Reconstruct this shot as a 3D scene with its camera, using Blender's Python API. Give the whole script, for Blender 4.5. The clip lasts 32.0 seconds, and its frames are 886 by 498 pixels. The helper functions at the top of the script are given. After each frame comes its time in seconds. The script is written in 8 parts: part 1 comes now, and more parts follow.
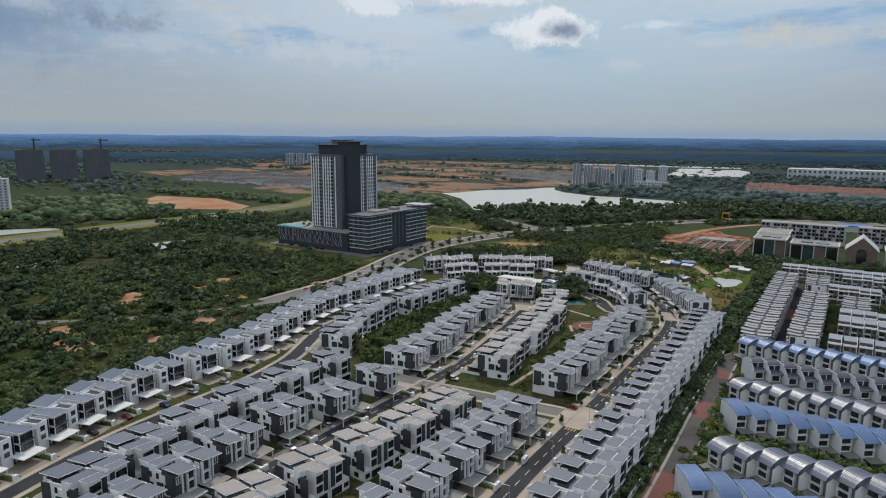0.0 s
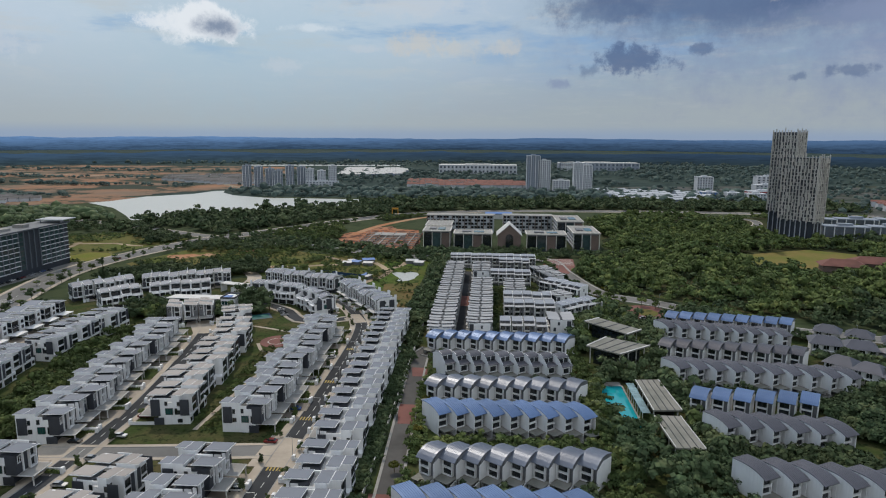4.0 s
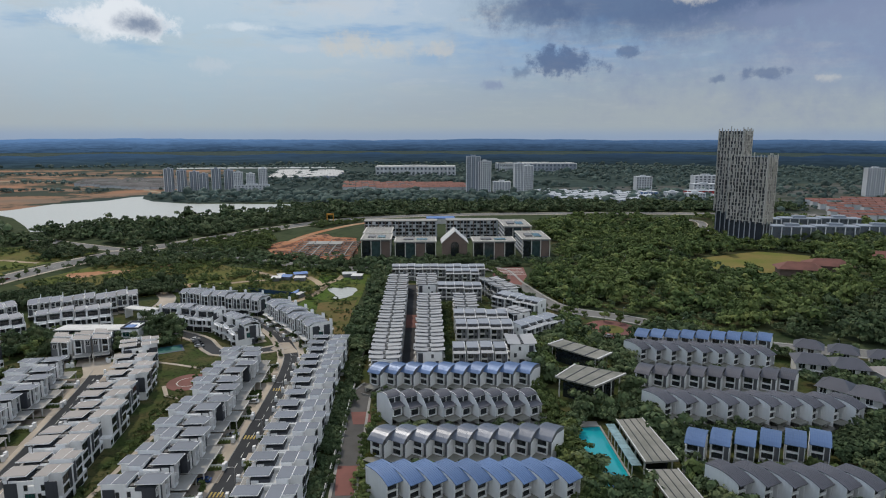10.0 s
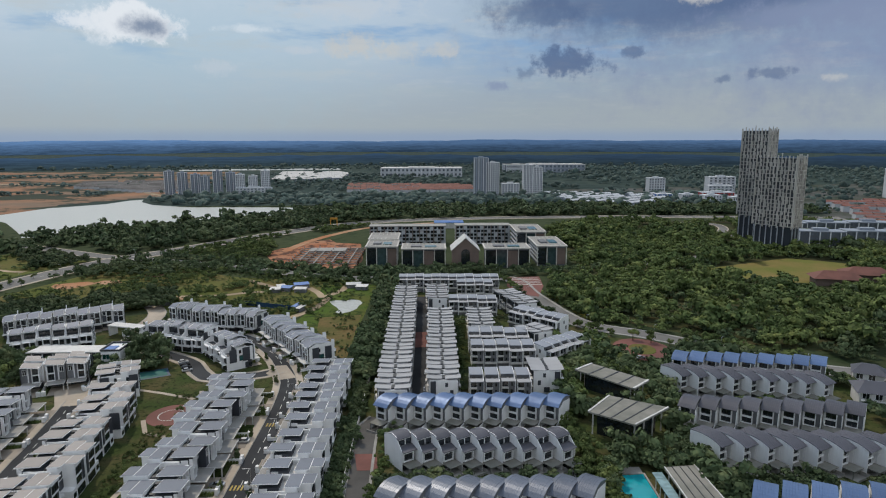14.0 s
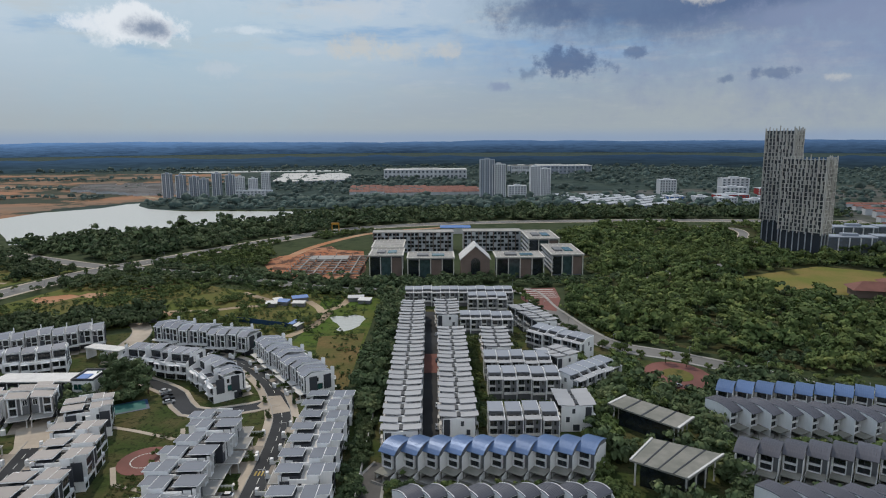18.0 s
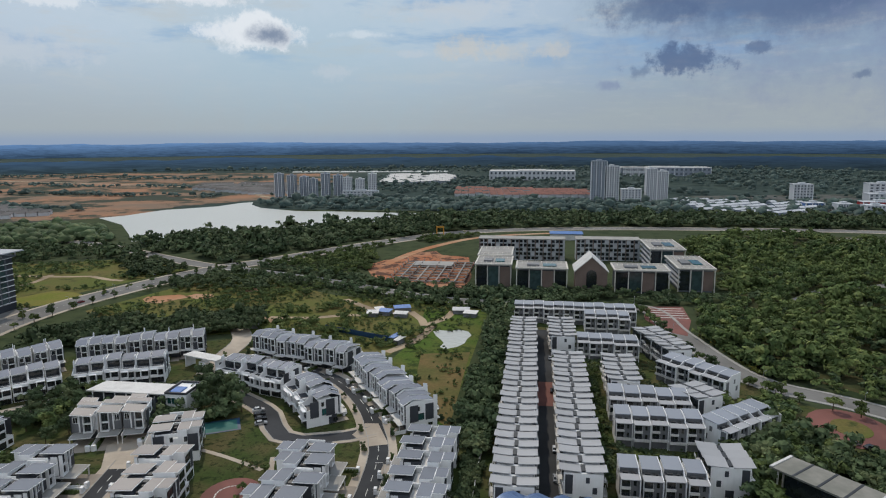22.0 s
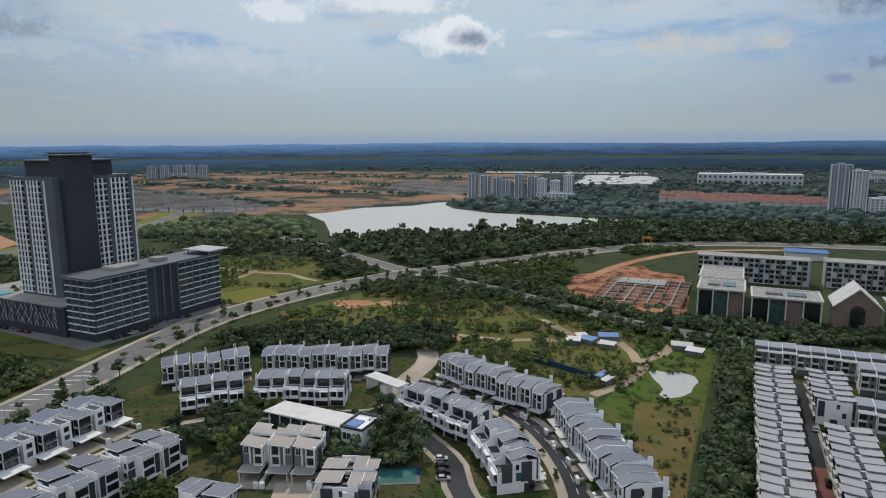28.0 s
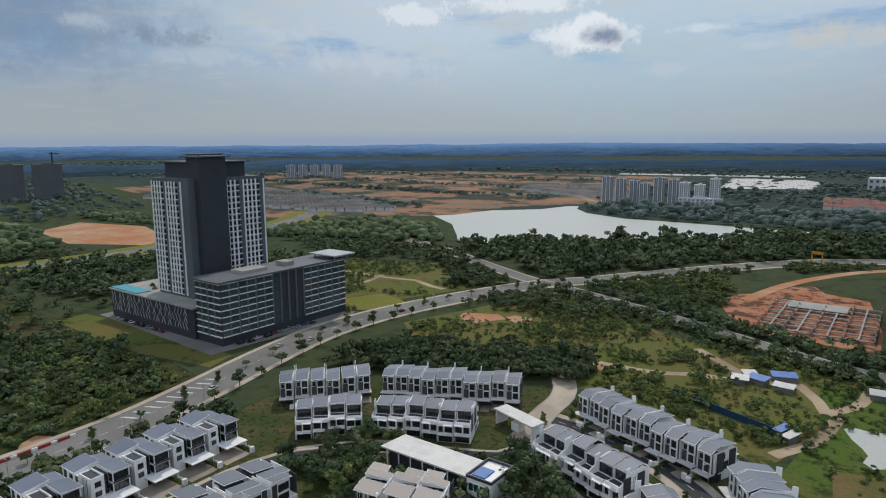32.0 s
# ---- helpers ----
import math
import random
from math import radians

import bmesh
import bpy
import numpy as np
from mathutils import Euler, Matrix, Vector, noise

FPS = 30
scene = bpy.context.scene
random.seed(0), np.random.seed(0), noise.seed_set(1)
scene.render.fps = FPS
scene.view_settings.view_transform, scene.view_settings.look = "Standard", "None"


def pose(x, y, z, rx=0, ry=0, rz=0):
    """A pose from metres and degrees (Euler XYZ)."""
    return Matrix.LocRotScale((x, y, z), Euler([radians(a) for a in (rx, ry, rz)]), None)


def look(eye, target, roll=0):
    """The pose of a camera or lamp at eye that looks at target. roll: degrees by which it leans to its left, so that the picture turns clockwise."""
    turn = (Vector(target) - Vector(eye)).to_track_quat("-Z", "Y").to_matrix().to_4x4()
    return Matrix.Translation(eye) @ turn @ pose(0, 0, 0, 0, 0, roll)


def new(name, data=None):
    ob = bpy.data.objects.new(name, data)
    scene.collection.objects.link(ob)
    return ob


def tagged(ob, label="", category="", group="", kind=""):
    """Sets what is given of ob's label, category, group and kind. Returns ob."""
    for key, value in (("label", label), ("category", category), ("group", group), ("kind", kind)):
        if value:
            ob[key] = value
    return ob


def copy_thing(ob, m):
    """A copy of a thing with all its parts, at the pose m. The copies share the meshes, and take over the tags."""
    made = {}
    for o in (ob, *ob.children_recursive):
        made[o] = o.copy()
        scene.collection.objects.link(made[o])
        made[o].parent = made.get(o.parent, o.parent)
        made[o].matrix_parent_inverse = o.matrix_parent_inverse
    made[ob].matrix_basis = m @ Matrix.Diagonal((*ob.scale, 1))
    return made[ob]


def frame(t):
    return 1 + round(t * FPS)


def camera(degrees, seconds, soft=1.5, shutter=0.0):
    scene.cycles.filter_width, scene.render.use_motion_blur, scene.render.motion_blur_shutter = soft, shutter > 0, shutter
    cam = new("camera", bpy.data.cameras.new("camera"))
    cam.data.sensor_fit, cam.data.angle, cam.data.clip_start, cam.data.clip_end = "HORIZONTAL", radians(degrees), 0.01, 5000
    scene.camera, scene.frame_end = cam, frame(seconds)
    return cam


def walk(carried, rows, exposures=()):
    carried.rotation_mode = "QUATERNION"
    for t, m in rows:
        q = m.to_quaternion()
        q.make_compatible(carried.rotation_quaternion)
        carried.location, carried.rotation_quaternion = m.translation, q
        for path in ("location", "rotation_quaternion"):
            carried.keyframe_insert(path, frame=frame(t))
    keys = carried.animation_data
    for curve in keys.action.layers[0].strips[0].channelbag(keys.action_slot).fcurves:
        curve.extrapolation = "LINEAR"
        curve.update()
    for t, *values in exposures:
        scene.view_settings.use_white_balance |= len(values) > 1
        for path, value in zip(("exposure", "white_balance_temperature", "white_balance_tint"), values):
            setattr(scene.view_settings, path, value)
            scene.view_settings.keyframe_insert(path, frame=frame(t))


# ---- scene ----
cam = camera(69.03, 32.0, soft=1.1)
# seconds, place, yaw, pitch, roll
PATH = [
    (0.0, 22.49, -133.08, 96.43, 32.678, -10.063, 0.396),
    (0.5, 20.79, -130.63, 96.45, 32.787, -10.059, 0.355),
    (1.0, 19.15, -128.17, 96.47, 32.848, -10.052, 0.328),
    (1.5, 17.56, -125.64, 96.48, 27.017, -10.008, 0.331),
    (2.0, 15.96, -123.13, 96.48, 20.529, -9.960, 0.329),
    (2.5, 14.55, -120.57, 96.45, 14.536, -9.935, 0.328),
    (3.0, 13.46, -117.88, 96.40, 11.052, -9.927, 0.319),
    (3.5, 12.67, -114.93, 96.33, 7.676, -9.913, 0.297),
    (4.0, 12.02, -111.79, 96.26, 4.044, -9.901, 0.273),
    (4.5, 11.45, -108.57, 96.18, 0.200, -9.898, 0.259),
    (6.5, 10.05, -95.09, 95.76, -2.028, -9.889, 0.101),
    (7.0, 9.68, -91.39, 95.66, -1.957, -9.876, 0.092),
    (7.5, 9.30, -87.67, 95.58, -1.887, -9.870, 0.084),
    (8.0, 8.87, -83.92, 95.53, -1.818, -9.849, 0.077),
    (8.5, 8.44, -80.16, 95.49, -1.757, -9.841, 0.074),
    (9.0, 8.01, -76.40, 95.47, -1.691, -9.832, 0.070),
    (9.5, 7.60, -72.64, 95.48, -1.610, -9.809, 0.062),
    (10.0, 7.21, -68.93, 95.51, -1.552, -9.802, 0.042),
    (10.5, 6.81, -65.24, 95.54, -1.485, -9.799, 0.015),
    (11.0, 6.39, -61.56, 95.56, -1.420, -9.793, -0.006),
    (11.5, 5.98, -57.80, 95.56, -1.366, -9.793, -0.016),
    (12.0, 5.63, -53.98, 95.55, -1.330, -9.774, -0.020),
    (12.5, 5.24, -50.08, 95.53, -1.272, -9.765, -0.037),
    (13.0, 4.90, -46.19, 95.50, -1.207, -9.756, -0.064),
    (13.5, 4.56, -42.33, 95.47, -1.166, -9.739, -0.094),
    (14.0, 4.24, -38.54, 95.44, -1.116, -9.723, -0.119),
    (14.5, 3.90, -34.74, 95.42, -1.073, -9.691, -0.142),
    (16.5, 2.22, -19.47, 95.61, -0.951, -9.662, -0.252),
    (17.0, 1.81, -15.60, 95.73, -0.914, -9.669, -0.275),
    (17.5, 1.43, -11.69, 95.86, -0.884, -9.655, -0.281),
    (18.0, 1.03, -7.81, 95.95, -0.856, -9.650, -0.280),
    (18.5, 0.56, -3.91, 95.99, -0.837, -9.648, -0.279),
    (19.0, 0.00, 0.00, 96.00, -0.009, -9.643, -0.283),
    (19.5, -0.61, 3.87, 96.03, 1.360, -9.631, -0.302),
    (20.0, -1.24, 7.73, 96.06, 2.758, -9.612, -0.326),
    (20.5, -1.92, 11.47, 96.08, 4.157, -9.593, -0.337),
    (21.0, -2.76, 15.09, 96.10, 5.548, -9.581, -0.331),
    (21.5, -3.76, 18.70, 96.12, 6.946, -9.574, -0.319),
    (22.0, -4.93, 22.28, 96.13, 8.328, -9.567, -0.307),
    (22.5, -6.11, 25.86, 96.13, 9.727, -9.567, -0.290),
    (23.0, -7.32, 29.44, 96.13, 11.127, -9.568, -0.282),
    (23.5, -8.65, 33.03, 96.12, 12.509, -9.559, -0.289),
    (24.0, -10.04, 36.57, 96.10, 13.908, -9.542, -0.299),
    (24.5, -11.45, 40.06, 96.07, 15.313, -9.531, -0.315),
    (25.0, -12.91, 43.51, 96.04, 16.702, -9.532, -0.339),
    (25.5, -14.44, 46.97, 96.02, 18.118, -9.527, -0.358),
    (27.5, -22.22, 60.85, 95.98, 23.692, -9.488, -0.294),
    (28.0, -24.26, 64.27, 96.02, 25.104, -9.470, -0.324),
    (28.5, -26.46, 67.65, 96.06, 26.505, -9.459, -0.460),
    (29.0, -28.78, 70.94, 96.10, 27.898, -9.457, -0.397),
    (29.5, -31.13, 74.15, 96.16, 29.312, -9.449, -0.416),
    (30.0, -33.45, 77.21, 96.21, 30.624, -9.441, -0.414),
    (30.5, -35.82, 80.26, 96.30, 32.056, -9.433, -0.398),
    (31.0, -38.29, 83.23, 96.41, 33.486, -9.417, -0.377),
    (31.5, -40.92, 86.15, 96.55, 34.876, -9.396, -0.351),
    (32.0, -43.57, 89.03, 96.69, 36.294, -9.392, -0.325),
]
walk(cam, [(t, look((x, y, z), (x - math.sin(radians(a)) * math.cos(radians(b)), y + math.cos(radians(a)) * math.cos(radians(b)), z + math.sin(radians(b))), c))
           for t, x, y, z, a, b, c in PATH], exposures=[(0.0, -0.44, 6150.0, 10.0)])

# ---- light ----
SUN_AZ, SUN_EL = 26.0, 50.0          # degrees left of +y, degrees up
sun_way = Vector((-math.sin(radians(SUN_AZ)) * math.cos(radians(SUN_EL)), math.cos(radians(SUN_AZ)) * math.cos(radians(SUN_EL)), math.sin(radians(SUN_EL))))
sun = new("sun", bpy.data.lights.new("sun", "SUN"))
sun.data.energy, sun.data.angle, sun.data.color = 2.7, radians(1.2), (1.0, 0.86, 0.67)
sun.matrix_world = look((0, 0, 400), tuple(Vector((0, 0, 400)) - sun_way))


def nd(nt, kind, **kw):
    n = nt.nodes.new(kind)
    for k, v in kw.items():
        if k == "op":
            n.operation = v
        else:
            n.inputs[int(k[1:])].default_value = v
    return n


def mth(nt, op, a, b=None, c=None, clamp=False):
    n = nt.nodes.new("ShaderNodeMath")
    n.operation, n.use_clamp = op, clamp
    for i, s in enumerate((a, b, c)):
        if s is None:
            continue
        if isinstance(s, (int, float)):
            n.inputs[i].default_value = s
        else:
            nt.links.new(s, n.inputs[i])
    return n.outputs[0]


def mixc(nt, fac, a, b):
    n = nt.nodes.new("ShaderNodeMix")
    n.data_type = "RGBA"
    for i, s in ((0, fac), (6, a), (7, b)):
        if isinstance(s, (int, float)):
            n.inputs[i].default_value = s
        elif isinstance(s, tuple):
            n.inputs[i].default_value = (*s, 1)
        else:
            nt.links.new(s, n.inputs[i])
    return n.outputs[2]


def noise_of(nt, vec, scale, detail=4.0, rough=0.55):
    n = nt.nodes.new("ShaderNodeTexNoise")
    n.inputs["Scale"].default_value, n.inputs["Detail"].default_value, n.inputs["Roughness"].default_value = scale, detail, rough
    if vec is not None:
        nt.links.new(vec, n.inputs["Vector"])
    return n.outputs["Fac"]


def ramp(nt, s, a, b):
    n = nt.nodes.new("ShaderNodeMapRange")
    n.interpolation_type = "SMOOTHSTEP"
    n.inputs["From Min"].default_value, n.inputs["From Max"].default_value = a, b
    nt.links.new(s, n.inputs["Value"])
    return n.outputs["Result"]


def way_of(az, el):
    a, e = radians(az), radians(el)
    return (-math.sin(a) * math.cos(e), math.cos(a) * math.cos(e), math.sin(e))


def build_sky():
    w = bpy.data.worlds.new("sky")
    scene.world = w
    w.use_nodes = True
    nt = w.node_tree
    nt.nodes.clear()
    out, bg = nt.nodes.new("ShaderNodeOutputWorld"), nt.nodes.new("ShaderNodeBackground")
    nt.links.new(bg.outputs[0], out.inputs[0])
    sky = nt.nodes.new("ShaderNodeTexSky")
    sky.sky_type, sky.sun_disc = "NISHITA", False
    sky.sun_elevation, sky.sun_rotation = radians(SUN_EL), radians(-SUN_AZ)
    sky.dust_density, sky.air_density, sky.ozone_density = 2.2, 1.2, 1.5
    tc = nt.nodes.new("ShaderNodeTexCoord").outputs["Generated"]
    sep = nt.nodes.new("ShaderNodeSeparateXYZ")
    nt.links.new(tc, sep.inputs[0])
    z = mth(nt, "MAXIMUM", sep.outputs[2], 0.0)
    # the cloud sheet lies flat overhead
    k = mth(nt, "ADD", z, 0.12)
    cx, cy = mth(nt, "DIVIDE", sep.outputs[0], k), mth(nt, "DIVIDE", sep.outputs[1], k)
    comb = nt.nodes.new("ShaderNodeCombineXYZ")
    nt.links.new(cx, comb.inputs[0]), nt.links.new(cy, comb.inputs[1])
    plane = comb.outputs[0]
    n1, n2 = noise_of(nt, plane, 0.9, 6, 0.6), noise_of(nt, plane, 3.2, 6, 0.62)
    warp = noise_of(nt, tc, 46.0, 8, 0.68)
    warp2 = noise_of(nt, tc, 17.0, 5, 0.6)

    def dotw(az, el):
        d = nt.nodes.new("ShaderNodeVectorMath")
        d.operation = "DOT_PRODUCT"
        d.inputs[1].default_value = way_of(az, el)
        nt.links.new(tc, d.inputs[0])
        return d.outputs["Value"]

    def blob(az, el, wide, high, ragged, soft=0.5):
        """A cloud: an ellipse of angles round one way, with a ragged rim."""
        a, e = radians(az), radians(el)
        right, up = Vector((math.cos(a), math.sin(a), 0)), Vector((math.sin(a) * math.sin(e), -math.cos(a) * math.sin(e), math.cos(e)))
        du, dv = nt.nodes.new("ShaderNodeVectorMath"), nt.nodes.new("ShaderNodeVectorMath")
        for n, v in ((du, right), (dv, up)):
            n.operation = "DOT_PRODUCT"
            n.inputs[1].default_value = v
            nt.links.new(tc, n.inputs[0])
        u = mth(nt, "DIVIDE", du.outputs["Value"], math.radians(wide))
        v = mth(nt, "DIVIDE", mth(nt, "SUBTRACT", dv.outputs["Value"], 0.0), math.radians(high))
        r = mth(nt, "SQRT", mth(nt, "ADD", mth(nt, "MULTIPLY", u, u), mth(nt, "MULTIPLY", v, v)))
        r = mth(nt, "ADD", r, mth(nt, "MULTIPLY", mth(nt, "SUBTRACT", mth(nt, "MULTIPLY_ADD", warp2, 1.3, mth(nt, "MULTIPLY", warp, 1.3)), 1.3), ragged))
        front = mth(nt, "GREATER_THAN", dotw(az, el), 0.3)
        return mth(nt, "MULTIPLY", ramp(nt, r, 1.0, 1.0 - soft), front)

    veil = ramp(nt, n1, SKY["veil"][0], SKY["veil"][1])
    streak = ramp(nt, n2, 0.5, 0.72)
    flat = nt.nodes.new("ShaderNodeMapping")
    flat.inputs["Scale"].default_value = (1.0, 1.0, 4.5)
    nt.links.new(tc, flat.inputs[0])
    wisp = mth(nt, "MULTIPLY", ramp(nt, noise_of(nt, flat.outputs[0], 7.5, 8, 0.66), 0.5, 0.68), ramp(nt, z, 0.045, 0.13))
    gap = mth(nt, "MULTIPLY", ramp(nt, noise_of(nt, flat.outputs[0], 4.2, 5, 0.6), 0.5, 0.66), ramp(nt, z, 0.06, 0.16))
    glow = ramp(nt, dotw(SUN_AZ, 26.0), 0.72, 1.0)
    over = ramp(nt, z, 0.2, 0.6)
    high = ramp(nt, z, 0.06, 0.24)
    base = mixc(nt, mth(nt, "MULTIPLY_ADD", high, -0.3, 0.8), sky.outputs[0], SKY["blue"])
    col = mixc(nt, mth(nt, "MULTIPLY_ADD", veil, 0.6, 0.25), base, SKY["veil_col"])
    col = mixc(nt, mth(nt, "MULTIPLY", streak, 0.3), col, SKY["white"])
    col = mixc(nt, mth(nt, "MULTIPLY", glow, SKY["glow"]), col, SKY["glow_col"])
    col = mixc(nt, mth(nt, "MULTIPLY", over, 0.75), col, SKY["over"])
    # haze band over the horizon
    low = ramp(nt, z, SKY["haze_top"], 0.0)
    col = mixc(nt, mth(nt, "MULTIPLY", low, 0.85), col, SKY["haze"])
    col = mixc(nt, mth(nt, "MULTIPLY", gap, 0.75), col, SKY["gap"])
    col = mixc(nt, mth(nt, "MULTIPLY", wisp, 0.5), col, SKY["cream"])
    col = mixc(nt, mth(nt, "MULTIPLY", ramp(nt, z, 0.02, 0.0), 0.45), col, SKY["rim_blue"])
    for az, el, wide, high, ragged, soft, tone, much in SKY["clouds"]:
        col = mixc(nt, mth(nt, "MULTIPLY", blob(az, el, wide, high, ragged, soft), much), col, SKY[tone])
    # added fill: unseen sunlit white cloud over the half of the sky away from the sun
    away = mth(nt, "MULTIPLY", ramp(nt, dotw(SUN_AZ + 180.0, 12.0), 0.0, 0.75), SKY["fill_cloud"])
    col = mixc(nt, away, col, SKY["bright"])
    nt.links.new(col, bg.inputs[0])
    bg.inputs[1].default_value = SKY["strength"]


SKY = {
    "strength": 0.091, "fill_cloud": 0.75, "veil": (0.32, 0.68), "veil_col": (4.5, 6.0, 7.1), "white": (8.2, 8.8, 9.3), "glow": 0.85, "glow_col": (8.9, 9.9, 10.6), "over": (7.4, 8.5, 10.3), "blue": (2.9, 5.0, 8.6),
    "haze_top": 0.16, "gap": (3.2, 5.5, 8.6), "haze": (5.5, 6.0, 6.0), "bright": (11.5, 11.8, 11.9), "cream": (8.3, 8.2, 7.7), "grey": (2.7, 3.5, 4.9), "dark": (1.35, 2.05, 3.7), "mauve": (3.5, 4.2, 6.0), "rim_blue": (2.8, 4.3, 7.3),
    # azimuth left, elevation, half width, half height, raggedness, softness, tone, strength
    "cyan": (5.3, 7.5, 8.7), "warm": (6.3, 6.3, 5.8),
    "clouds": [
        (20.0, 7.0, 24.0, 9.0, 0.3, 1.0, "cyan", 0.45), (66.0, 3.5, 24.0, 5.5, 0.3, 1.0, "warm", 0.25), (-25.0, 3.0, 26.0, 3.5, 0.3, 1.0, "warm", 0.3),
        (-38.0, 9.0, 34.0, 10.0, 0.6, 0.95, "mauve", 0.9), (68.0, 9.5, 14.0, 6.0, 0.8, 0.95, "grey", 0.6),
        (24.8, 8.6, 5.0, 1.4, 1.8, 0.9, "bright", 0.7), (27.6, 8.7, 1.9, 0.9, 1.6, 0.7, "bright", 0.8), (23.3, 8.9, 3.0, 1.7, 1.0, 0.4, "bright", 1.0), (22.7, 8.6, 2.2, 1.15, 0.9, 0.9, "grey", 0.9),
        (-19.5, 11.4, 17.0, 4.6, 0.3, 0.6, "dark", 0.78), (-25.0, 10.4, 9.0, 1.3, 0.7, 0.8, "dark", 0.4), (-30.0, 9.2, 9.0, 1.5, 1.2, 0.9, "mauve", 0.8), (-9.0, 10.2, 5.0, 1.5, 1.2, 0.7, "dark", 0.5), (-11.3, 6.3, 3.6, 1.2, 2.2, 0.8, "dark", 0.8), (-8.5, 5.6, 1.3, 0.8, 1.4, 0.6, "dark", 0.5), (-16.9, 7.0, 1.3, 0.6, 1.6, 0.6, "dark", 0.65),
        (-27.4, 5.0, 2.2, 0.6, 1.6, 0.6, "dark", 0.55), (-24.1, 4.6, 0.9, 0.5, 1.5, 0.6, "dark", 0.55), (-31.8, 4.5, 1.6, 0.6, 1.6, 0.7, "cream", 0.6), (-5.9, 4.5, 1.2, 0.5, 1.5, 0.7, "mauve", 0.7),
        (6.4, 7.6, 3.4, 1.3, 1.7, 0.8, "cream", 0.7), (5.0, 7.3, 6.0, 1.0, 2.0, 0.9, "cream", 0.5), (-0.8, 7.5, 1.8, 0.6, 1.8, 0.8, "cream", 0.5), (7.1, 10.9, 7.0, 1.4, 2.0, 0.9, "white", 0.6), (-22.1, 10.9, 2.5, 0.7, 1.6, 0.7, "cream", 0.7),
        (38.8, 10.6, 3.2, 0.9, 2.4, 0.7, "bright", 0.7), (40.8, 6.7, 8.5, 1.4, 2.2, 0.9, "white", 0.6), (50.3, 9.0, 3.8, 1.0, 1.7, 0.8, "white", 0.6), (58.5, 8.2, 3.4, 1.0, 1.7, 0.7, "grey", 0.5), (64.5, 9.2, 3.0, 0.9, 1.6, 0.8, "white", 0.5), (57.0, 7.0, 7.0, 0.9, 2.0, 0.9, "white", 0.4),
        (30.1, 11.4, 6.0, 1.0, 1.6, 0.6, "bright", 0.85), (14.8, 8.8, 3.0, 0.4, 1.6, 0.8, "bright", 0.45), (10.7, 7.3, 3.0, 0.45, 1.6, 0.8, "white", 0.5), (17.2, 5.7, 3.0, 0.9, 1.8, 0.9, "white", 0.5),
    ],
}
build_sky()

# ---- materials ----
def mat(name, col, rough=0.7, metal=0.0, grain=0.15, scale=1.5, big=0.12, big_scale=0.08, bump=0.0, vary=0.0, col2=None, streak=0.0, coord="Object", spots=None, spot_scale=0.35, spot_cut=(0.5, 0.62)):
    m = bpy.data.materials.new(name)
    m.use_nodes = True
    nt = m.node_tree
    b = nt.nodes["Principled BSDF"]
    b.inputs["Roughness"].default_value, b.inputs["Metallic"].default_value = rough, metal
    if coord == "World":
        vec = nt.nodes.new("ShaderNodeNewGeometry").outputs["Position"]
    else:
        vec = nt.nodes.new("ShaderNodeTexCoord").outputs[coord]
    fine, wide = noise_of(nt, vec, scale, 5, 0.6), noise_of(nt, vec, big_scale, 4, 0.55)
    c2 = col2 or tuple(c * 0.55 for c in col)
    c = mixc(nt, ramp(nt, wide, 0.35, 0.68), col, c2 if col2 else tuple(v * (1 - 2 * big) for v in col))
    f = mth(nt, "MULTIPLY_ADD", fine, 2 * grain, 1 - grain)
    if streak:
        mp = nt.nodes.new("ShaderNodeMapping")
        mp.inputs["Scale"].default_value = (1.6, 1.6, 0.12)
        nt.links.new(vec, mp.inputs[0])
        f = mth(nt, "MULTIPLY", f, mth(nt, "MULTIPLY_ADD", ramp(nt, noise_of(nt, mp.outputs[0], 1.2, 4), 0.45, 0.75), -streak, 1.0))
    if vary:
        r = nt.nodes.new("ShaderNodeObjectInfo").outputs["Random"]
        f = mth(nt, "MULTIPLY", f, mth(nt, "MULTIPLY_ADD", r, 2 * vary, 1 - vary))
    if spots:
        c = mixc(nt, ramp(nt, noise_of(nt, vec, spot_scale, 6, 0.68), *spot_cut), c, spots)
    sc = nt.nodes.new("ShaderNodeVectorMath")
    sc.operation = "SCALE"
    nt.links.new(c, sc.inputs[0]), nt.links.new(f, sc.inputs["Scale"])
    nt.links.new(sc.outputs[0], b.inputs["Base Color"])
    if rough >= 0.9:
        b.inputs["Specular IOR Level"].default_value = 0.06
    rr = mth(nt, "MULTIPLY_ADD", fine, 0.2, rough - 0.1, clamp=True)
    nt.links.new(rr, b.inputs["Roughness"])
    if bump:
        bp = nt.nodes.new("ShaderNodeBump")
        bp.inputs["Strength"].default_value, bp.inputs["Distance"].default_value = 0.6, bump
        nt.links.new(fine, bp.inputs["Height"]), nt.links.new(bp.outputs[0], b.inputs["Normal"])
    return m


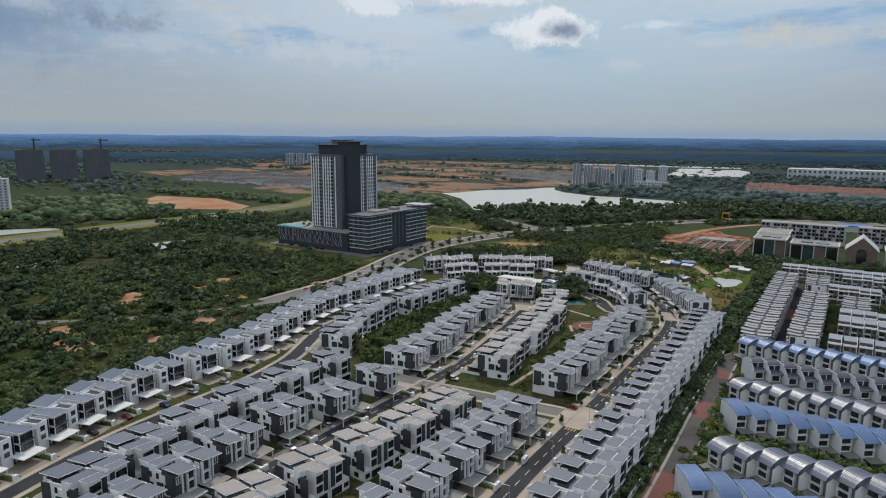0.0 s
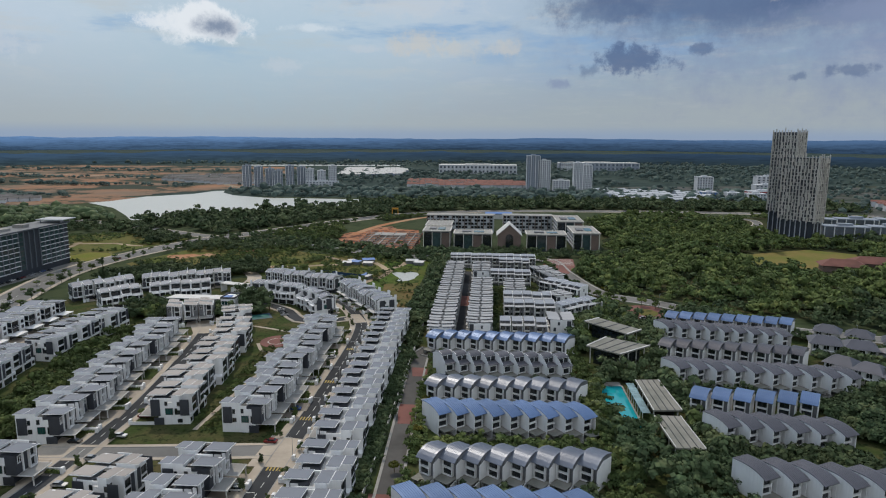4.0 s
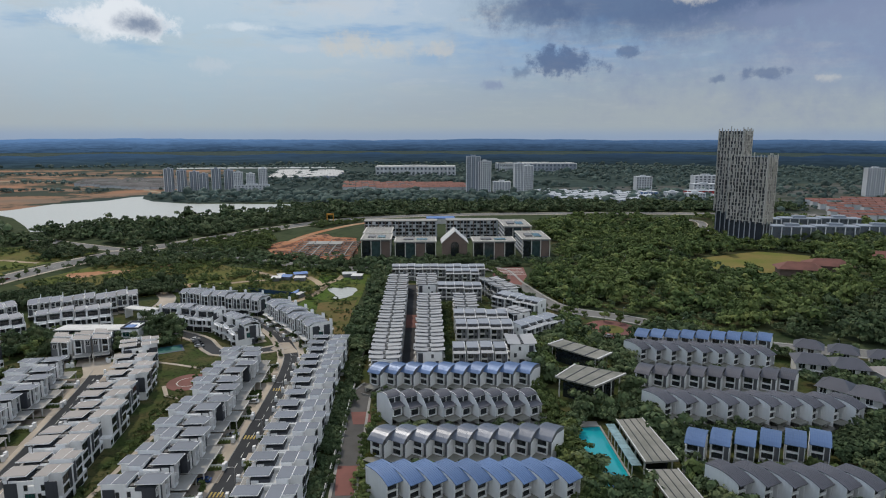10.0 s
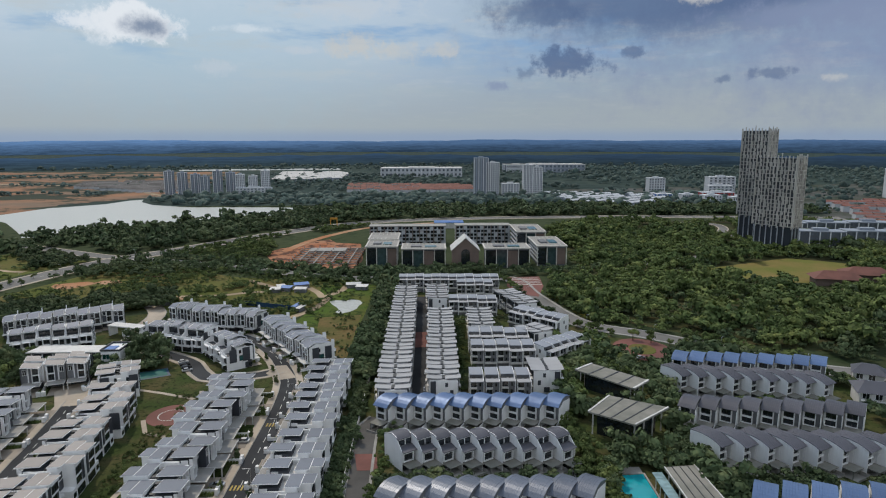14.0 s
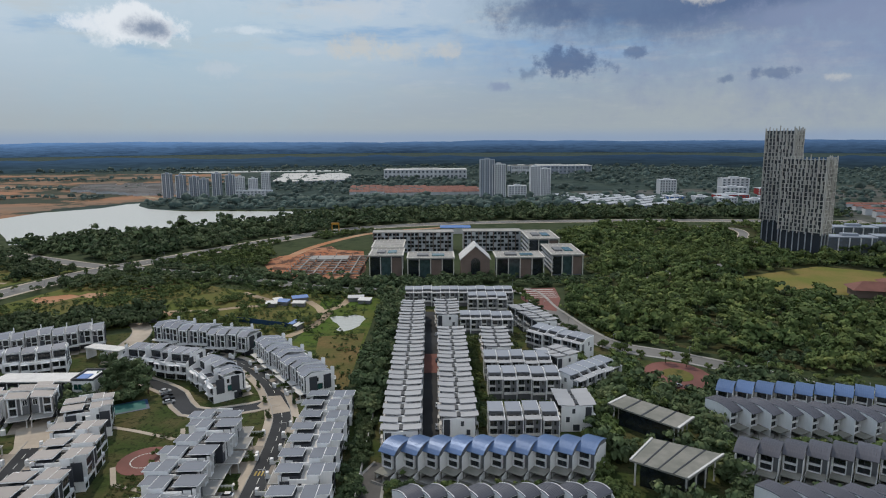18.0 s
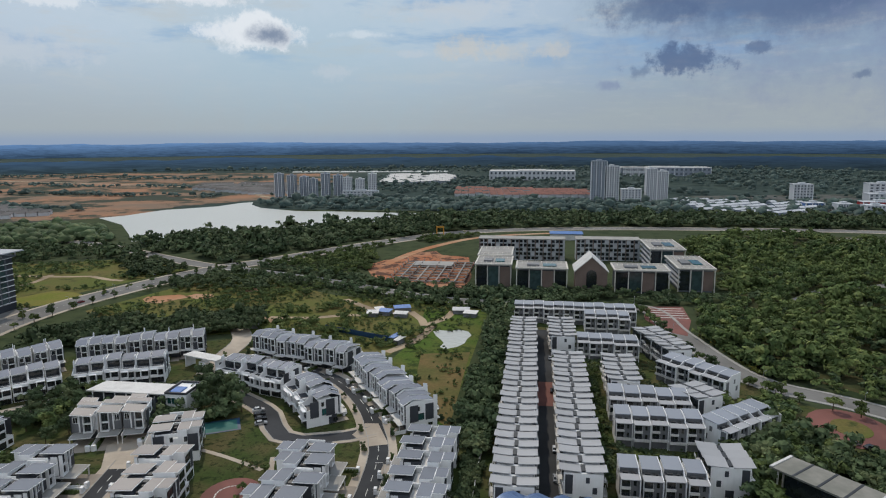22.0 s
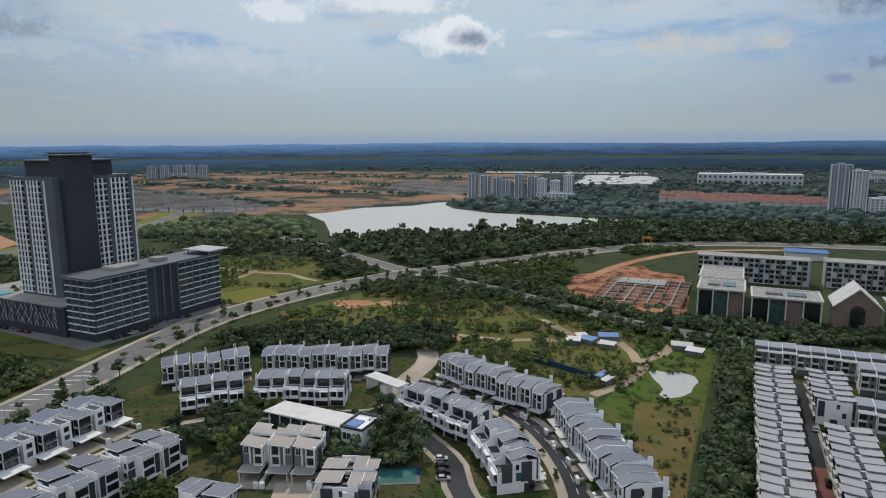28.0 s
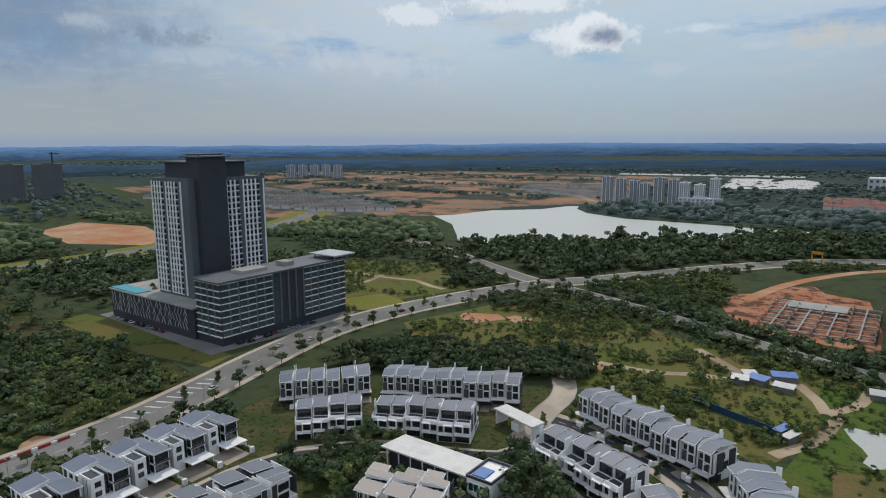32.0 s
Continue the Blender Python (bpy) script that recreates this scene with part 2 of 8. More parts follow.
def leaf_mat(name, a, b_, c):
    """Foliage whose trees differ from one another and over the wood."""
    m = bpy.data.materials.new(name)
    m.use_nodes = True
    nt = m.node_tree
    b = nt.nodes["Principled BSDF"]
    b.inputs["Roughness"].default_value, b.inputs["Specular IOR Level"].default_value = 0.75, 0.12
    g = nt.nodes.new("ShaderNodeNewGeometry")
    isl = g.outputs["Random Per Island"]
    r = nt.nodes.new("ShaderNodeObjectInfo").outputs["Random"]
    wide, one = noise_of(nt, g.outputs["Position"], 0.02, 3), noise_of(nt, g.outputs["Position"], 0.13, 2)
    k = mixc(nt, ramp(nt, wide, 0.38, 0.62), a, b_)
    k = mixc(nt, mth(nt, "MULTIPLY", ramp(nt, one, 0.52, 0.68), 0.7), k, c)
    sc = nt.nodes.new("ShaderNodeVectorMath")
    sc.operation = "SCALE"
    f = mth(nt, "MULTIPLY", mth(nt, "MULTIPLY_ADD", isl, 0.5, 0.75), mth(nt, "MULTIPLY_ADD", r, 0.4, 0.8))
    f = mth(nt, "MULTIPLY", f, mth(nt, "MULTIPLY_ADD", ramp(nt, one, 0.3, 0.7), 0.6, 0.65))
    nt.links.new(k, sc.inputs[0]), nt.links.new(f, sc.inputs["Scale"])
    nt.links.new(sc.outputs[0], b.inputs["Base Color"])
    return m


def glass_mat(name, col, rough=0.12):
    m = mat(name, col, rough, 0.0, 0.2, 0.7, 0.2, 0.3, vary=0.3)
    m.node_tree.nodes["Principled BSDF"].inputs["Specular IOR Level"].default_value = 0.8
    return m


WHITE = mat("white_paint", (0.82, 0.82, 0.82), 0.6, 0, 0.03, 2.0, 0.03, 0.25, streak=0.07, vary=0.04)
OFFWHITE = mat("offwhite_paint", (0.62, 0.61, 0.59), 0.65, 0, 0.08, 2.0, 0.08, 0.2, streak=0.2, vary=0.08)
CHAR = mat("charcoal_paint", (0.045, 0.05, 0.062), 0.55, 0, 0.12, 2.0, 0.1, 0.2, streak=0.15, vary=0.15)
GREYW = mat("grey_paint", (0.16, 0.165, 0.175), 0.6, 0, 0.1, 2.0, 0.1, 0.2, streak=0.15, vary=0.12)
ROOF_A = mat("grey_roof_sheet", (0.142, 0.16, 0.197), 0.58, 0.0, 0.08, 3.0, 0.08, 0.12, vary=0.1, streak=0.06)
# lighter, warmer copy of the grey sheet: sunlight painted into the roof colour
ROOF_T = mat("warm_grey_roof_sheet", (0.31, 0.28, 0.26), 0.58, 0.0, 0.08, 3.0, 0.08, 0.12, vary=0.1)
# strong blue here is the sky's sheen, painted into a grey metal roof
ROOF_B = mat("blue_grey_metal_roof", (0.115, 0.185, 0.345), 0.44, 0.25, 0.06, 3.0, 0.08, 0.2, vary=0.12)
ROOF_S = mat("slate_grey_roof_sheet", (0.16, 0.18, 0.225), 0.55, 0.0, 0.08, 3.0, 0.08, 0.12, vary=0.12, streak=0.06)
ROOF_V = mat("blue_grey_roof_sheet", (0.155, 0.18, 0.23), 0.5, 0.05, 0.08, 3.0, 0.08, 0.12, vary=0.1)
ROOF_G = mat("brown_grey_metal_roof", (0.10, 0.10, 0.118), 0.45, 0.2, 0.06, 3.0, 0.08, 0.2, vary=0.12)
ROOF_M = mat("mid_grey_metal_roof", (0.16, 0.18, 0.225), 0.4, 0.3, 0.06, 3.0, 0.08, 0.2, vary=0.12)
ROOF_P = mat("pale_blue_grey_roof_sheet", (0.265, 0.285, 0.325), 0.5, 0.05, 0.07, 3.0, 0.08, 0.15, vary=0.08)
ROOF_W = mat("pale_roof_sheet", (0.35, 0.352, 0.362), 0.5, 0.05, 0.07, 3.0, 0.08, 0.15, vary=0.07)
GLASS = glass_mat("dark_glass", (0.018, 0.024, 0.03))
GLASS_G = glass_mat("green_glass", (0.02, 0.09, 0.085))
CONC = mat("concrete", (0.33, 0.32, 0.30), 0.85, 0, 0.15, 1.2, 0.12, 0.1, bump=0.02)
PAVE = mat("tan_paving", (0.46, 0.39, 0.31), 0.85, 0, 0.14, 1.0, 0.14, 0.06, bump=0.01, coord="World")
DRIVE = mat("driveway_paving", (0.36, 0.31, 0.255), 0.85, 0, 0.14, 1.0, 0.18, 0.08, coord="World", vary=0.2)
ASPH = mat("asphalt", (0.062, 0.064, 0.068), 0.9, 0, 0.16, 0.8, 0.16, 0.05, coord="World")
ASPH_OLD = mat("worn_asphalt", (0.21, 0.205, 0.195), 0.9, 0, 0.12, 0.5, 0.14, 0.03, coord="World")
ASPH_MID = mat("lane_asphalt", (0.12, 0.115, 0.11), 0.9, 0, 0.16, 0.6, 0.16, 0.05, coord="World")
REDP = mat("red_paving", (0.20, 0.075, 0.06), 0.85, 0, 0.15, 0.8, 0.16, 0.07, coord="World")
LINE = mat("road_paint", (0.62, 0.62, 0.58), 0.8, 0, 0.2, 1.5, 0.15, 0.3, coord="World")
YLINE = mat("yellow_road_paint", (0.45, 0.33, 0.08), 0.8, 0, 0.2, 1.5, 0.15, 0.3, coord="World")
GRASS = mat("grass", (0.098, 0.118, 0.03), 0.95, 0, 0.45, 0.9, 0.3, 0.03, bump=0.15, col2=(0.145, 0.118, 0.045), coord="World", spots=(0.045, 0.062, 0.02), spot_scale=0.06, spot_cut=(0.54, 0.66))
LAWN = mat("lawn", (0.046, 0.066, 0.02), 0.95, 0, 0.45, 0.9, 0.2, 0.1, bump=0.15, col2=(0.095, 0.082, 0.038), coord="World", spots=(0.022, 0.034, 0.012), spot_scale=0.4)
SCRUB = mat("scrub_ground", (0.040, 0.055, 0.018), 0.95, 0, 0.5, 0.6, 0.4, 0.02, bump=0.4, col2=(0.07, 0.065, 0.028), coord="World", spots=(0.020, 0.032, 0.012), spot_scale=0.09)
EARTH = mat("orange_earth", (0.38, 0.17, 0.085), 0.95, 0, 0.3, 0.15, 0.3, 0.018, bump=0.2, col2=(0.42, 0.30, 0.20), coord="World")
EARTH_F = mat("far_cleared_land", (0.30, 0.165, 0.10), 0.95, 0, 0.3, 0.03, 0.3, 0.007, col2=(0.20, 0.15, 0.11), coord="World", spots=(0.05, 0.06, 0.045), spot_scale=0.009, spot_cut=(0.46, 0.54))
MUD = mat("red_mud", (0.36, 0.14, 0.07), 0.9, 0, 0.4, 0.3, 0.3, 0.04, bump=0.3, col2=(0.36, 0.20, 0.12), coord="World", spots=(0.10, 0.055, 0.04), spot_scale=0.09, spot_cut=(0.48, 0.56))
SAND = mat("sandy_track", (0.42, 0.33, 0.23), 0.95, 0, 0.2, 0.5, 0.2, 0.03, bump=0.1, coord="World")
DARKM = mat("dark_metal", (0.05, 0.052, 0.055), 0.5, 0.4, 0.1)
STEEL = mat("galvanised_steel", (0.42, 0.43, 0.44), 0.4, 0.7, 0.1)
TRUNK = mat("bark", (0.10, 0.075, 0.05), 0.95, 0, 0.3, 4.0)
RUBBER = mat("tyre_rubber", (0.02, 0.02, 0.02), 0.9)
LEAF = leaf_mat("leaves", (0.07, 0.104, 0.036), (0.098, 0.13, 0.042), (0.14, 0.155, 0.05))
LEAF_D = leaf_mat("dark_leaves", (0.064, 0.096, 0.046), (0.082, 0.112, 0.052), (0.108, 0.12, 0.056))
LEAF_Y = leaf_mat("yellow_leaves", (0.10, 0.11, 0.022), (0.14, 0.125, 0.025), (0.22, 0.17, 0.03))
# far foliage: distance haze is mixed into the leaf colours, paler and bluer
LEAF_HAZE = leaf_mat("far_leaves", (0.062, 0.094, 0.086), (0.076, 0.108, 0.094), (0.096, 0.118, 0.096))
TOWERG = mat("tower_grey", (0.10, 0.115, 0.135), 0.6, 0, 0.1, 1.0, 0.1, 0.05, streak=0.1)
TOWERD = mat("tower_dark", (0.032, 0.038, 0.05), 0.6, 0, 0.1, 1.0, 0.1, 0.05)
TOWERW = mat("tower_white", (0.42, 0.44, 0.47), 0.6, 0, 0.1, 1.0, 0.1, 0.05, streak=0.12)
TOWERP = mat("tower_white_paint", (0.78, 0.79, 0.80), 0.6, 0, 0.06, 1.0, 0.06, 0.05, streak=0.1)
TOWERB = mat("tower_beige", (0.60, 0.57, 0.52), 0.6, 0, 0.1, 1.0, 0.1, 0.05, streak=0.12)
BRICK = mat("brown_brick", (0.17, 0.125, 0.105), 0.85, 0, 0.2, 3.0, 0.12, 0.1, bump=0.02)
TILE_RED = mat("red_roof_tile", (0.20, 0.08, 0.06), 0.8, 0, 0.2, 1.5, 0.18, 0.1, vary=0.15)
BLUE = mat("blue_sheet", (0.05, 0.16, 0.45), 0.5, 0, 0.1, 1.0, 0.15, 0.3)
DKBLUE = mat("blue_hoarding", (0.012, 0.05, 0.12), 0.5, 0, 0.15, 0.5, 0.2, 0.1)
REDS = mat("red_panel", (0.35, 0.03, 0.03), 0.5)
MOSSROOF = mat("weathered_roof", (0.17, 0.17, 0.145), 0.85, 0, 0.2, 0.6, 0.2, 0.12, col2=(0.25, 0.24, 0.21))


def water_mat(name, col, rough, scale, bump):
    m = bpy.data.materials.new(name)
    m.use_nodes = True
    nt = m.node_tree
    b = nt.nodes["Principled BSDF"]
    b.inputs["Base Color"].default_value, b.inputs["Roughness"].default_value, b.inputs["IOR"].default_value = (*col, 1), rough, 1.333
    b.inputs["Specular IOR Level"].default_value = 0.9
    pos = nt.nodes.new("ShaderNodeNewGeometry").outputs["Position"]
    n = noise_of(nt, pos, scale, 3)
    bp = nt.nodes.new("ShaderNodeBump")
    bp.inputs["Strength"].default_value, bp.inputs["Distance"].default_value = 0.5, bump
    nt.links.new(n, bp.inputs["Height"]), nt.links.new(bp.outputs[0], b.inputs["Normal"])
    return m


# lake and pond base colours are lightened to carry the sky's glint
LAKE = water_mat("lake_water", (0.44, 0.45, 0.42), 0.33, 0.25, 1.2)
POND = water_mat("pond_water", (0.24, 0.24, 0.21), 0.34, 0.6, 0.05)
POOL = water_mat("pool_water", (0.02, 0.33, 0.38), 0.1, 1.0, 0.03)


# ---- mesh helpers ----
class MB:
    """Gathers boxes, prisms and sheets for one mesh."""
    def __init__(self):
        self.v, self.f = [], []

    def wedge(self, x0, x1, y0, y1, b0, b1, t0, t1):
        """A block whose bottom and top heights change from x0 to x1."""
        return self.add([(x0, y0, b0), (x1, y0, b1), (x1, y1, b1), (x0, y1, b0), (x0, y0, t0), (x1, y0, t1), (x1, y1, t1), (x0, y1, t0)],
                        [(3, 2, 1, 0), (4, 5, 6, 7), (0, 1, 5, 4), (1, 2, 6, 5), (2, 3, 7, 6), (3, 0, 4, 7)])

    def add(self, vs, fs):
        o = len(self.v)
        self.v += vs
        self.f += [tuple(i + o for i in q) for q in fs]
        return self

    def box(self, x0, x1, y0, y1, z0, z1, m=None):
        vs = [(x, y, z) for z in (z0, z1) for x, y in ((x0, y0), (x1, y0), (x1, y1), (x0, y1))]
        if m is not None:
            vs = [tuple(m @ Vector(p)) for p in vs]
        return self.add(vs, [(3, 2, 1, 0), (4, 5, 6, 7), (0, 1, 5, 4), (1, 2, 6, 5), (2, 3, 7, 6), (3, 0, 4, 7)])

    def slope(self, x0, x1, y0, y1, za, zb, thick):
        """A slab that is za high along y0 and zb along y1 (undersides)."""
        vs = [(x0, y0, za), (x1, y0, za), (x1, y1, zb), (x0, y1, zb)]
        vs += [(x, y, z + thick) for x, y, z in vs]
        return self.add(vs, [(3, 2, 1, 0), (4, 5, 6, 7), (0, 1, 5, 4), (1, 2, 6, 5), (2, 3, 7, 6), (3, 0, 4, 7)])

    def prism(self, poly, z0, z1):
        n = len(poly)
        vs = [(x, y, z0) for x, y in poly] + [(x, y, z1) for x, y in poly]
        return self.add(vs, [tuple(range(n, 2 * n)), tuple(reversed(range(n)))] + [(i, (i + 1) % n, n + (i + 1) % n, n + i) for i in range(n)])

    def side(self, prof, x0, x1):
        """A profile of (y, z) pushed through from x0 to x1."""
        n = len(prof)
        vs = [(x0, y, z) for y, z in prof] + [(x1, y, z) for y, z in prof]
        return self.add(vs, [tuple(range(n)), tuple(reversed(range(n, 2 * n)))] + [(i, n + i, n + (i + 1) % n, (i + 1) % n) for i in range(n)])

    def cyl(self, x, y, z0, z1, r0, r1=None, n=8):
        r1 = r0 if r1 is None else r1
        a = [2 * math.pi * i / n for i in range(n)]
        vs = [(x + r0 * math.cos(t), y + r0 * math.sin(t), z0) for t in a] + [(x + r1 * math.cos(t), y + r1 * math.sin(t), z1) for t in a]
        return self.add(vs, [tuple(range(n, 2 * n)), tuple(reversed(range(n)))] + [(i, (i + 1) % n, n + (i + 1) % n, n + i) for i in range(n)])

    def mesh(self, name, material):
        me = bpy.data.meshes.new(name)
        me.from_pydata(self.v, [], self.f)
        bm = bmesh.new()
        bm.from_mesh(me)
        bmesh.ops.recalc_face_normals(bm, faces=bm.faces)
        bm.to_mesh(me)
        bm.free()
        me.materials.append(material)
        return me


def part(name, mb, material, parent=None, label=""):
    ob = new(name, mb.mesh(name, material) if isinstance(mb, MB) else mb)
    ob.parent = parent
    if label:
        ob["label"] = label
    return ob


def again(ob, m, parent=None):
    """One more object on the same mesh."""
    o = new(ob.name.split(".")[0], ob.data)
    o.parent = parent or ob.parent
    o.matrix_basis = m
    return o


def thing(name, label, category, group="", kind="", at=None):
    e = tagged(new(name), label, category, group, kind)
    if at is not None:
        e.matrix_basis = at
    return e


def big_mesh(name, verts, faces, material, smooth=False):
    """A mesh from arrays of places and of triangles or quads."""
    me = bpy.data.meshes.new(name)
    k = faces.shape[1]
    me.vertices.add(len(verts)), me.loops.add(faces.size), me.polygons.add(len(faces))
    me.vertices.foreach_set("co", verts.astype(np.float32).ravel())
    me.loops.foreach_set("vertex_index", faces.astype(np.int32).ravel())
    me.polygons.foreach_set("loop_start", np.arange(0, faces.size, k, dtype=np.int32))
    me.polygons.foreach_set("loop_total", np.full(len(faces), k, dtype=np.int32))
    me.update(calc_edges=True)
    me.materials.append(material)
    return me


# ---- ground, water, roads ----
def disc(r, n=96):
    return [(r * math.cos(2 * math.pi * i / n), 300 + r * math.sin(2 * math.pi * i / n)) for i in range(n)]


g = MB()
g.add([(x, y, 0.0) for x, y in disc(4850)], [tuple(range(96))])
GROUND = mat("wild_ground", (0.052, 0.066, 0.03), 0.95, 0, 0.45, 0.12, 0.4, 0.004, bump=0.3, col2=(0.05, 0.064, 0.034), coord="World", spots=(0.03, 0.045, 0.02), spot_scale=0.05)
ground = tagged(part("ground", g, GROUND), "wide flat green ground with scrub to the horizon", "ground", kind="structure")


def sheet(name, poly, z, material, label, category, kind="structure"):
    b = MB()
    b.prism(poly, -0.3, z)
    return tagged(part(name, b, material), label, category, kind=kind)


def smooth_line(pts, step=6.0):
    """A curve through the points (Catmull-Rom), even steps."""
    p = [Vector((*q, 0)) for q in pts]
    p = [2 * p[0] - p[1]] + p + [2 * p[-1] - p[-2]]
    out = []
    for i in range(1, len(p) - 2):
        n = max(1, int((p[i + 1] - p[i]).length / step))
        for j in range(n):
            t = j / n
            a, b, c, d = p[i - 1], p[i], p[i + 1], p[i + 2]
            q = 0.5 * (2 * b + (c - a) * t + (2 * a - 5 * b + 4 * c - d) * t * t + (3 * b - a - 3 * c + d) * t ** 3)
            out.append((q.x, q.y))
    out.append((p[-2].x, p[-2].y))
    return out


def band(pts, off0, off1, z0, z1):
    """A strip beside a line, from off0 to off1 metres to its right, z1 high."""
    b, n = MB(), len(pts)
    L, R = [], []
    for i, (x, y) in enumerate(pts):
        x0, y0 = pts[max(i - 1, 0)]
        x1, y1 = pts[min(i + 1, n - 1)]
        d = math.hypot(x1 - x0, y1 - y0) or 1
        rx, ry = (y1 - y0) / d, -(x1 - x0) / d
        L.append((x + rx * off0, y + ry * off0)), R.append((x + rx * off1, y + ry * off1))
    vs = [(*q, z1) for q in L] + [(*q, z1) for q in R] + [(*q, z0) for q in L] + [(*q, z0) for q in R]
    fs = []
    for i in range(n - 1):
        fs += [(i, n + i, n + i + 1, i + 1), (i, i + 1, 2 * n + i + 1, 2 * n + i), (n + i, 3 * n + i, 3 * n + i + 1, n + i + 1)]
    return b.add(vs, fs)


LAID = [0]


def road(name, pts, width, material, label, pave=0.0, pave_mat=None, kerb=True, dashes=0.0, z=0.10):
    line = smooth_line(pts)
    LAID[0] += 1
    z += 0.005 * (LAID[0] % 14)
    r = tagged(part(name, band(line, -width / 2, width / 2, -0.3, z), material), label, "road", kind="structure")
    if kerb:
        for s in (-1, 1):
            a, c = s * width / 2, s * (width / 2 + 0.25)
            part("kerb", band(line, min(a, c), max(a, c), -0.3, z + 0.14), CONC, r)
            if pave:
                a, c = s * (width / 2 + 0.25), s * (width / 2 + 0.25 + pave)
                part("footway", band(line, min(a, c), max(a, c), -0.3, z + 0.11), pave_mat or PAVE, r)
    if dashes:
        d = MB()
        for i in range(0, len(line) - 1, 1):
            (x0, y0), (x1, y1) = line[i], line[i + 1]
            l = math.hypot(x1 - x0, y1 - y0)
            m = Matrix.Translation((x0, y0, 0)) @ Matrix.Rotation(math.atan2(y1 - y0, x1 - x0), 4, "Z")
            d.box(0, l * 0.5, -0.1, 0.1, z, z + 0.012, m)
        part("centre_line", d, LINE, r, "dashed white centre line")
    return r


# the estate's made ground and lawns
VERGE = mat("bright_verge_grass", (0.15, 0.165, 0.03), 0.95, 0, 0.35, 0.7, 0.3, 0.05, bump=0.1, col2=(0.19, 0.165, 0.05), coord="World")
sheet("estate_ground", [(-232, -140), (-60, -170), (-23, -60), (-22, 205), (-33, 222), (-72, 283), (-120, 312), (-150, 312), (-215, 275), (-238, 240), (-228, 120), (-205, 50), (-198, -40)], 0.04, LAWN, "mown grass between the grey-roofed houses", "lawn")
sheet("east_estate_ground", [(-19, -20), (-19, 372), (58, 372), (62, 340), (84, 270), (150, 215), (235, 190), (235, 20), (120, -20)], 0.04, LAWN, "planted ground between white terraces", "lawn")
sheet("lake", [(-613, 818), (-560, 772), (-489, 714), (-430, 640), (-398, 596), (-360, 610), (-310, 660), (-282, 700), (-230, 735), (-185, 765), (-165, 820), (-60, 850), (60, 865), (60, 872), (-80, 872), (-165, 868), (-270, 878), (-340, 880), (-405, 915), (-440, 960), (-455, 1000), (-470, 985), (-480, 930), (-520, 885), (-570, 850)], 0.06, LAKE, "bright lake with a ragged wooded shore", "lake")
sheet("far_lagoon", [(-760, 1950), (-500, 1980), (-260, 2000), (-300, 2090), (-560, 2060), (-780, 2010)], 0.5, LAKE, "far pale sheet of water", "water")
sheet("pond", [(-56, 335), (-53, 338), (-48, 337), (-43, 340), (-38, 337), (-36, 331), (-37.5, 325), (-38, 318), (-41, 312), (-46, 308), (-49, 311), (-48, 317), (-50, 322), (-53, 327)], 0.09, LAKE, "shallow pond in a grassy field", "pond")
sheet("pond_field", [(-72, 262), (-48, 238), (-34, 216), (-31, 380), (-68, 378), (-62, 330)], 0.05, mat("lush_rough_grass", (0.07, 0.115, 0.022), 0.95, 0, 0.45, 0.8, 0.3, 0.04, bump=0.15, col2=(0.10, 0.11, 0.03), coord="World", spots=(0.03, 0.05, 0.014), spot_scale=0.15), "rough green field round a pond", "field")
sheet("brown_field", [(-56, 300), (-34, 305), (-33, 225), (-50, 246)], 0.07, mat("dry_grass", (0.16, 0.115, 0.05), 0.95, 0, 0.4, 0.6, 0.3, 0.06, bump=0.1, col2=(0.10, 0.10, 0.035), coord="World"), "dry brown grass beside the hedge", "field")
sheet("wild_field", [(-262, 350), (-228, 462), (-130, 405), (-35, 382), (-60, 330), (-72, 290), (-120, 316), (-160, 318), (-205, 300)], 0.045, GRASS, "rough field with tracks and bushes", "field")
sheet("tower_lawn", [(-302, 345), (-297, 392), (-268, 470), (-330, 510), (-420, 470), (-420, 350)], 0.05, GRASS, "grassy plot beside the dark tower", "field")
sheet("building_site", [(-136, 500), (-122, 466), (-97, 438), (-50, 434), (-50, 470), (-60, 548), (-84, 556), (-92, 575), (-104, 570), (-112, 540), (-128, 525)], 0.07, MUD, "red muddy building site", "site")
sheet("wood_floor", [(84, 392), (112, 400), (118, 470), (124, 640), (200, 700), (420, 700), (520, 600), (440, 430), (330, 350), (260, 290), (190, 235), (150, 250), (120, 275), (92, 300), (80, 345)], 0.035, mat("leaf_litter", (0.045, 0.055, 0.024), 0.95, 0, 0.5, 0.8, 0.3, 0.05, bump=0.2, col2=(0.07, 0.065, 0.03), coord="World"), "dark leafy floor of the wood", "ground")
sheet("playing_field", [(205, 425), (290, 465), (330, 440), (268, 372), (215, 388)], 0.06, mat("dry_field", (0.21, 0.16, 0.06), 0.95, 0, 0.3, 0.8, 0.2, 0.03, bump=0.05, col2=(0.14, 0.15, 0.04), coord="World"), "dry yellowish playing field", "field")
sheet("west_field", [(-200, -170), (-203, -60), (-210, 40), (-228, 110), (-240, 150), (-272, 235), (-330, 245), (-640, 250), (-900, 100), (-600, -250)], 0.045, SCRUB, "scrubland of bushes and bare earth", "scrub")
sheet("earthworks", [(-1400, 1100), (-620, 880), (-560, 900), (-480, 1010), (-440, 1060), (-480, 1500), (-560, 1900), (-1500, 1900), (-1900, 1500)], 0.05, EARTH_F, "orange cleared land with terraces", "site")
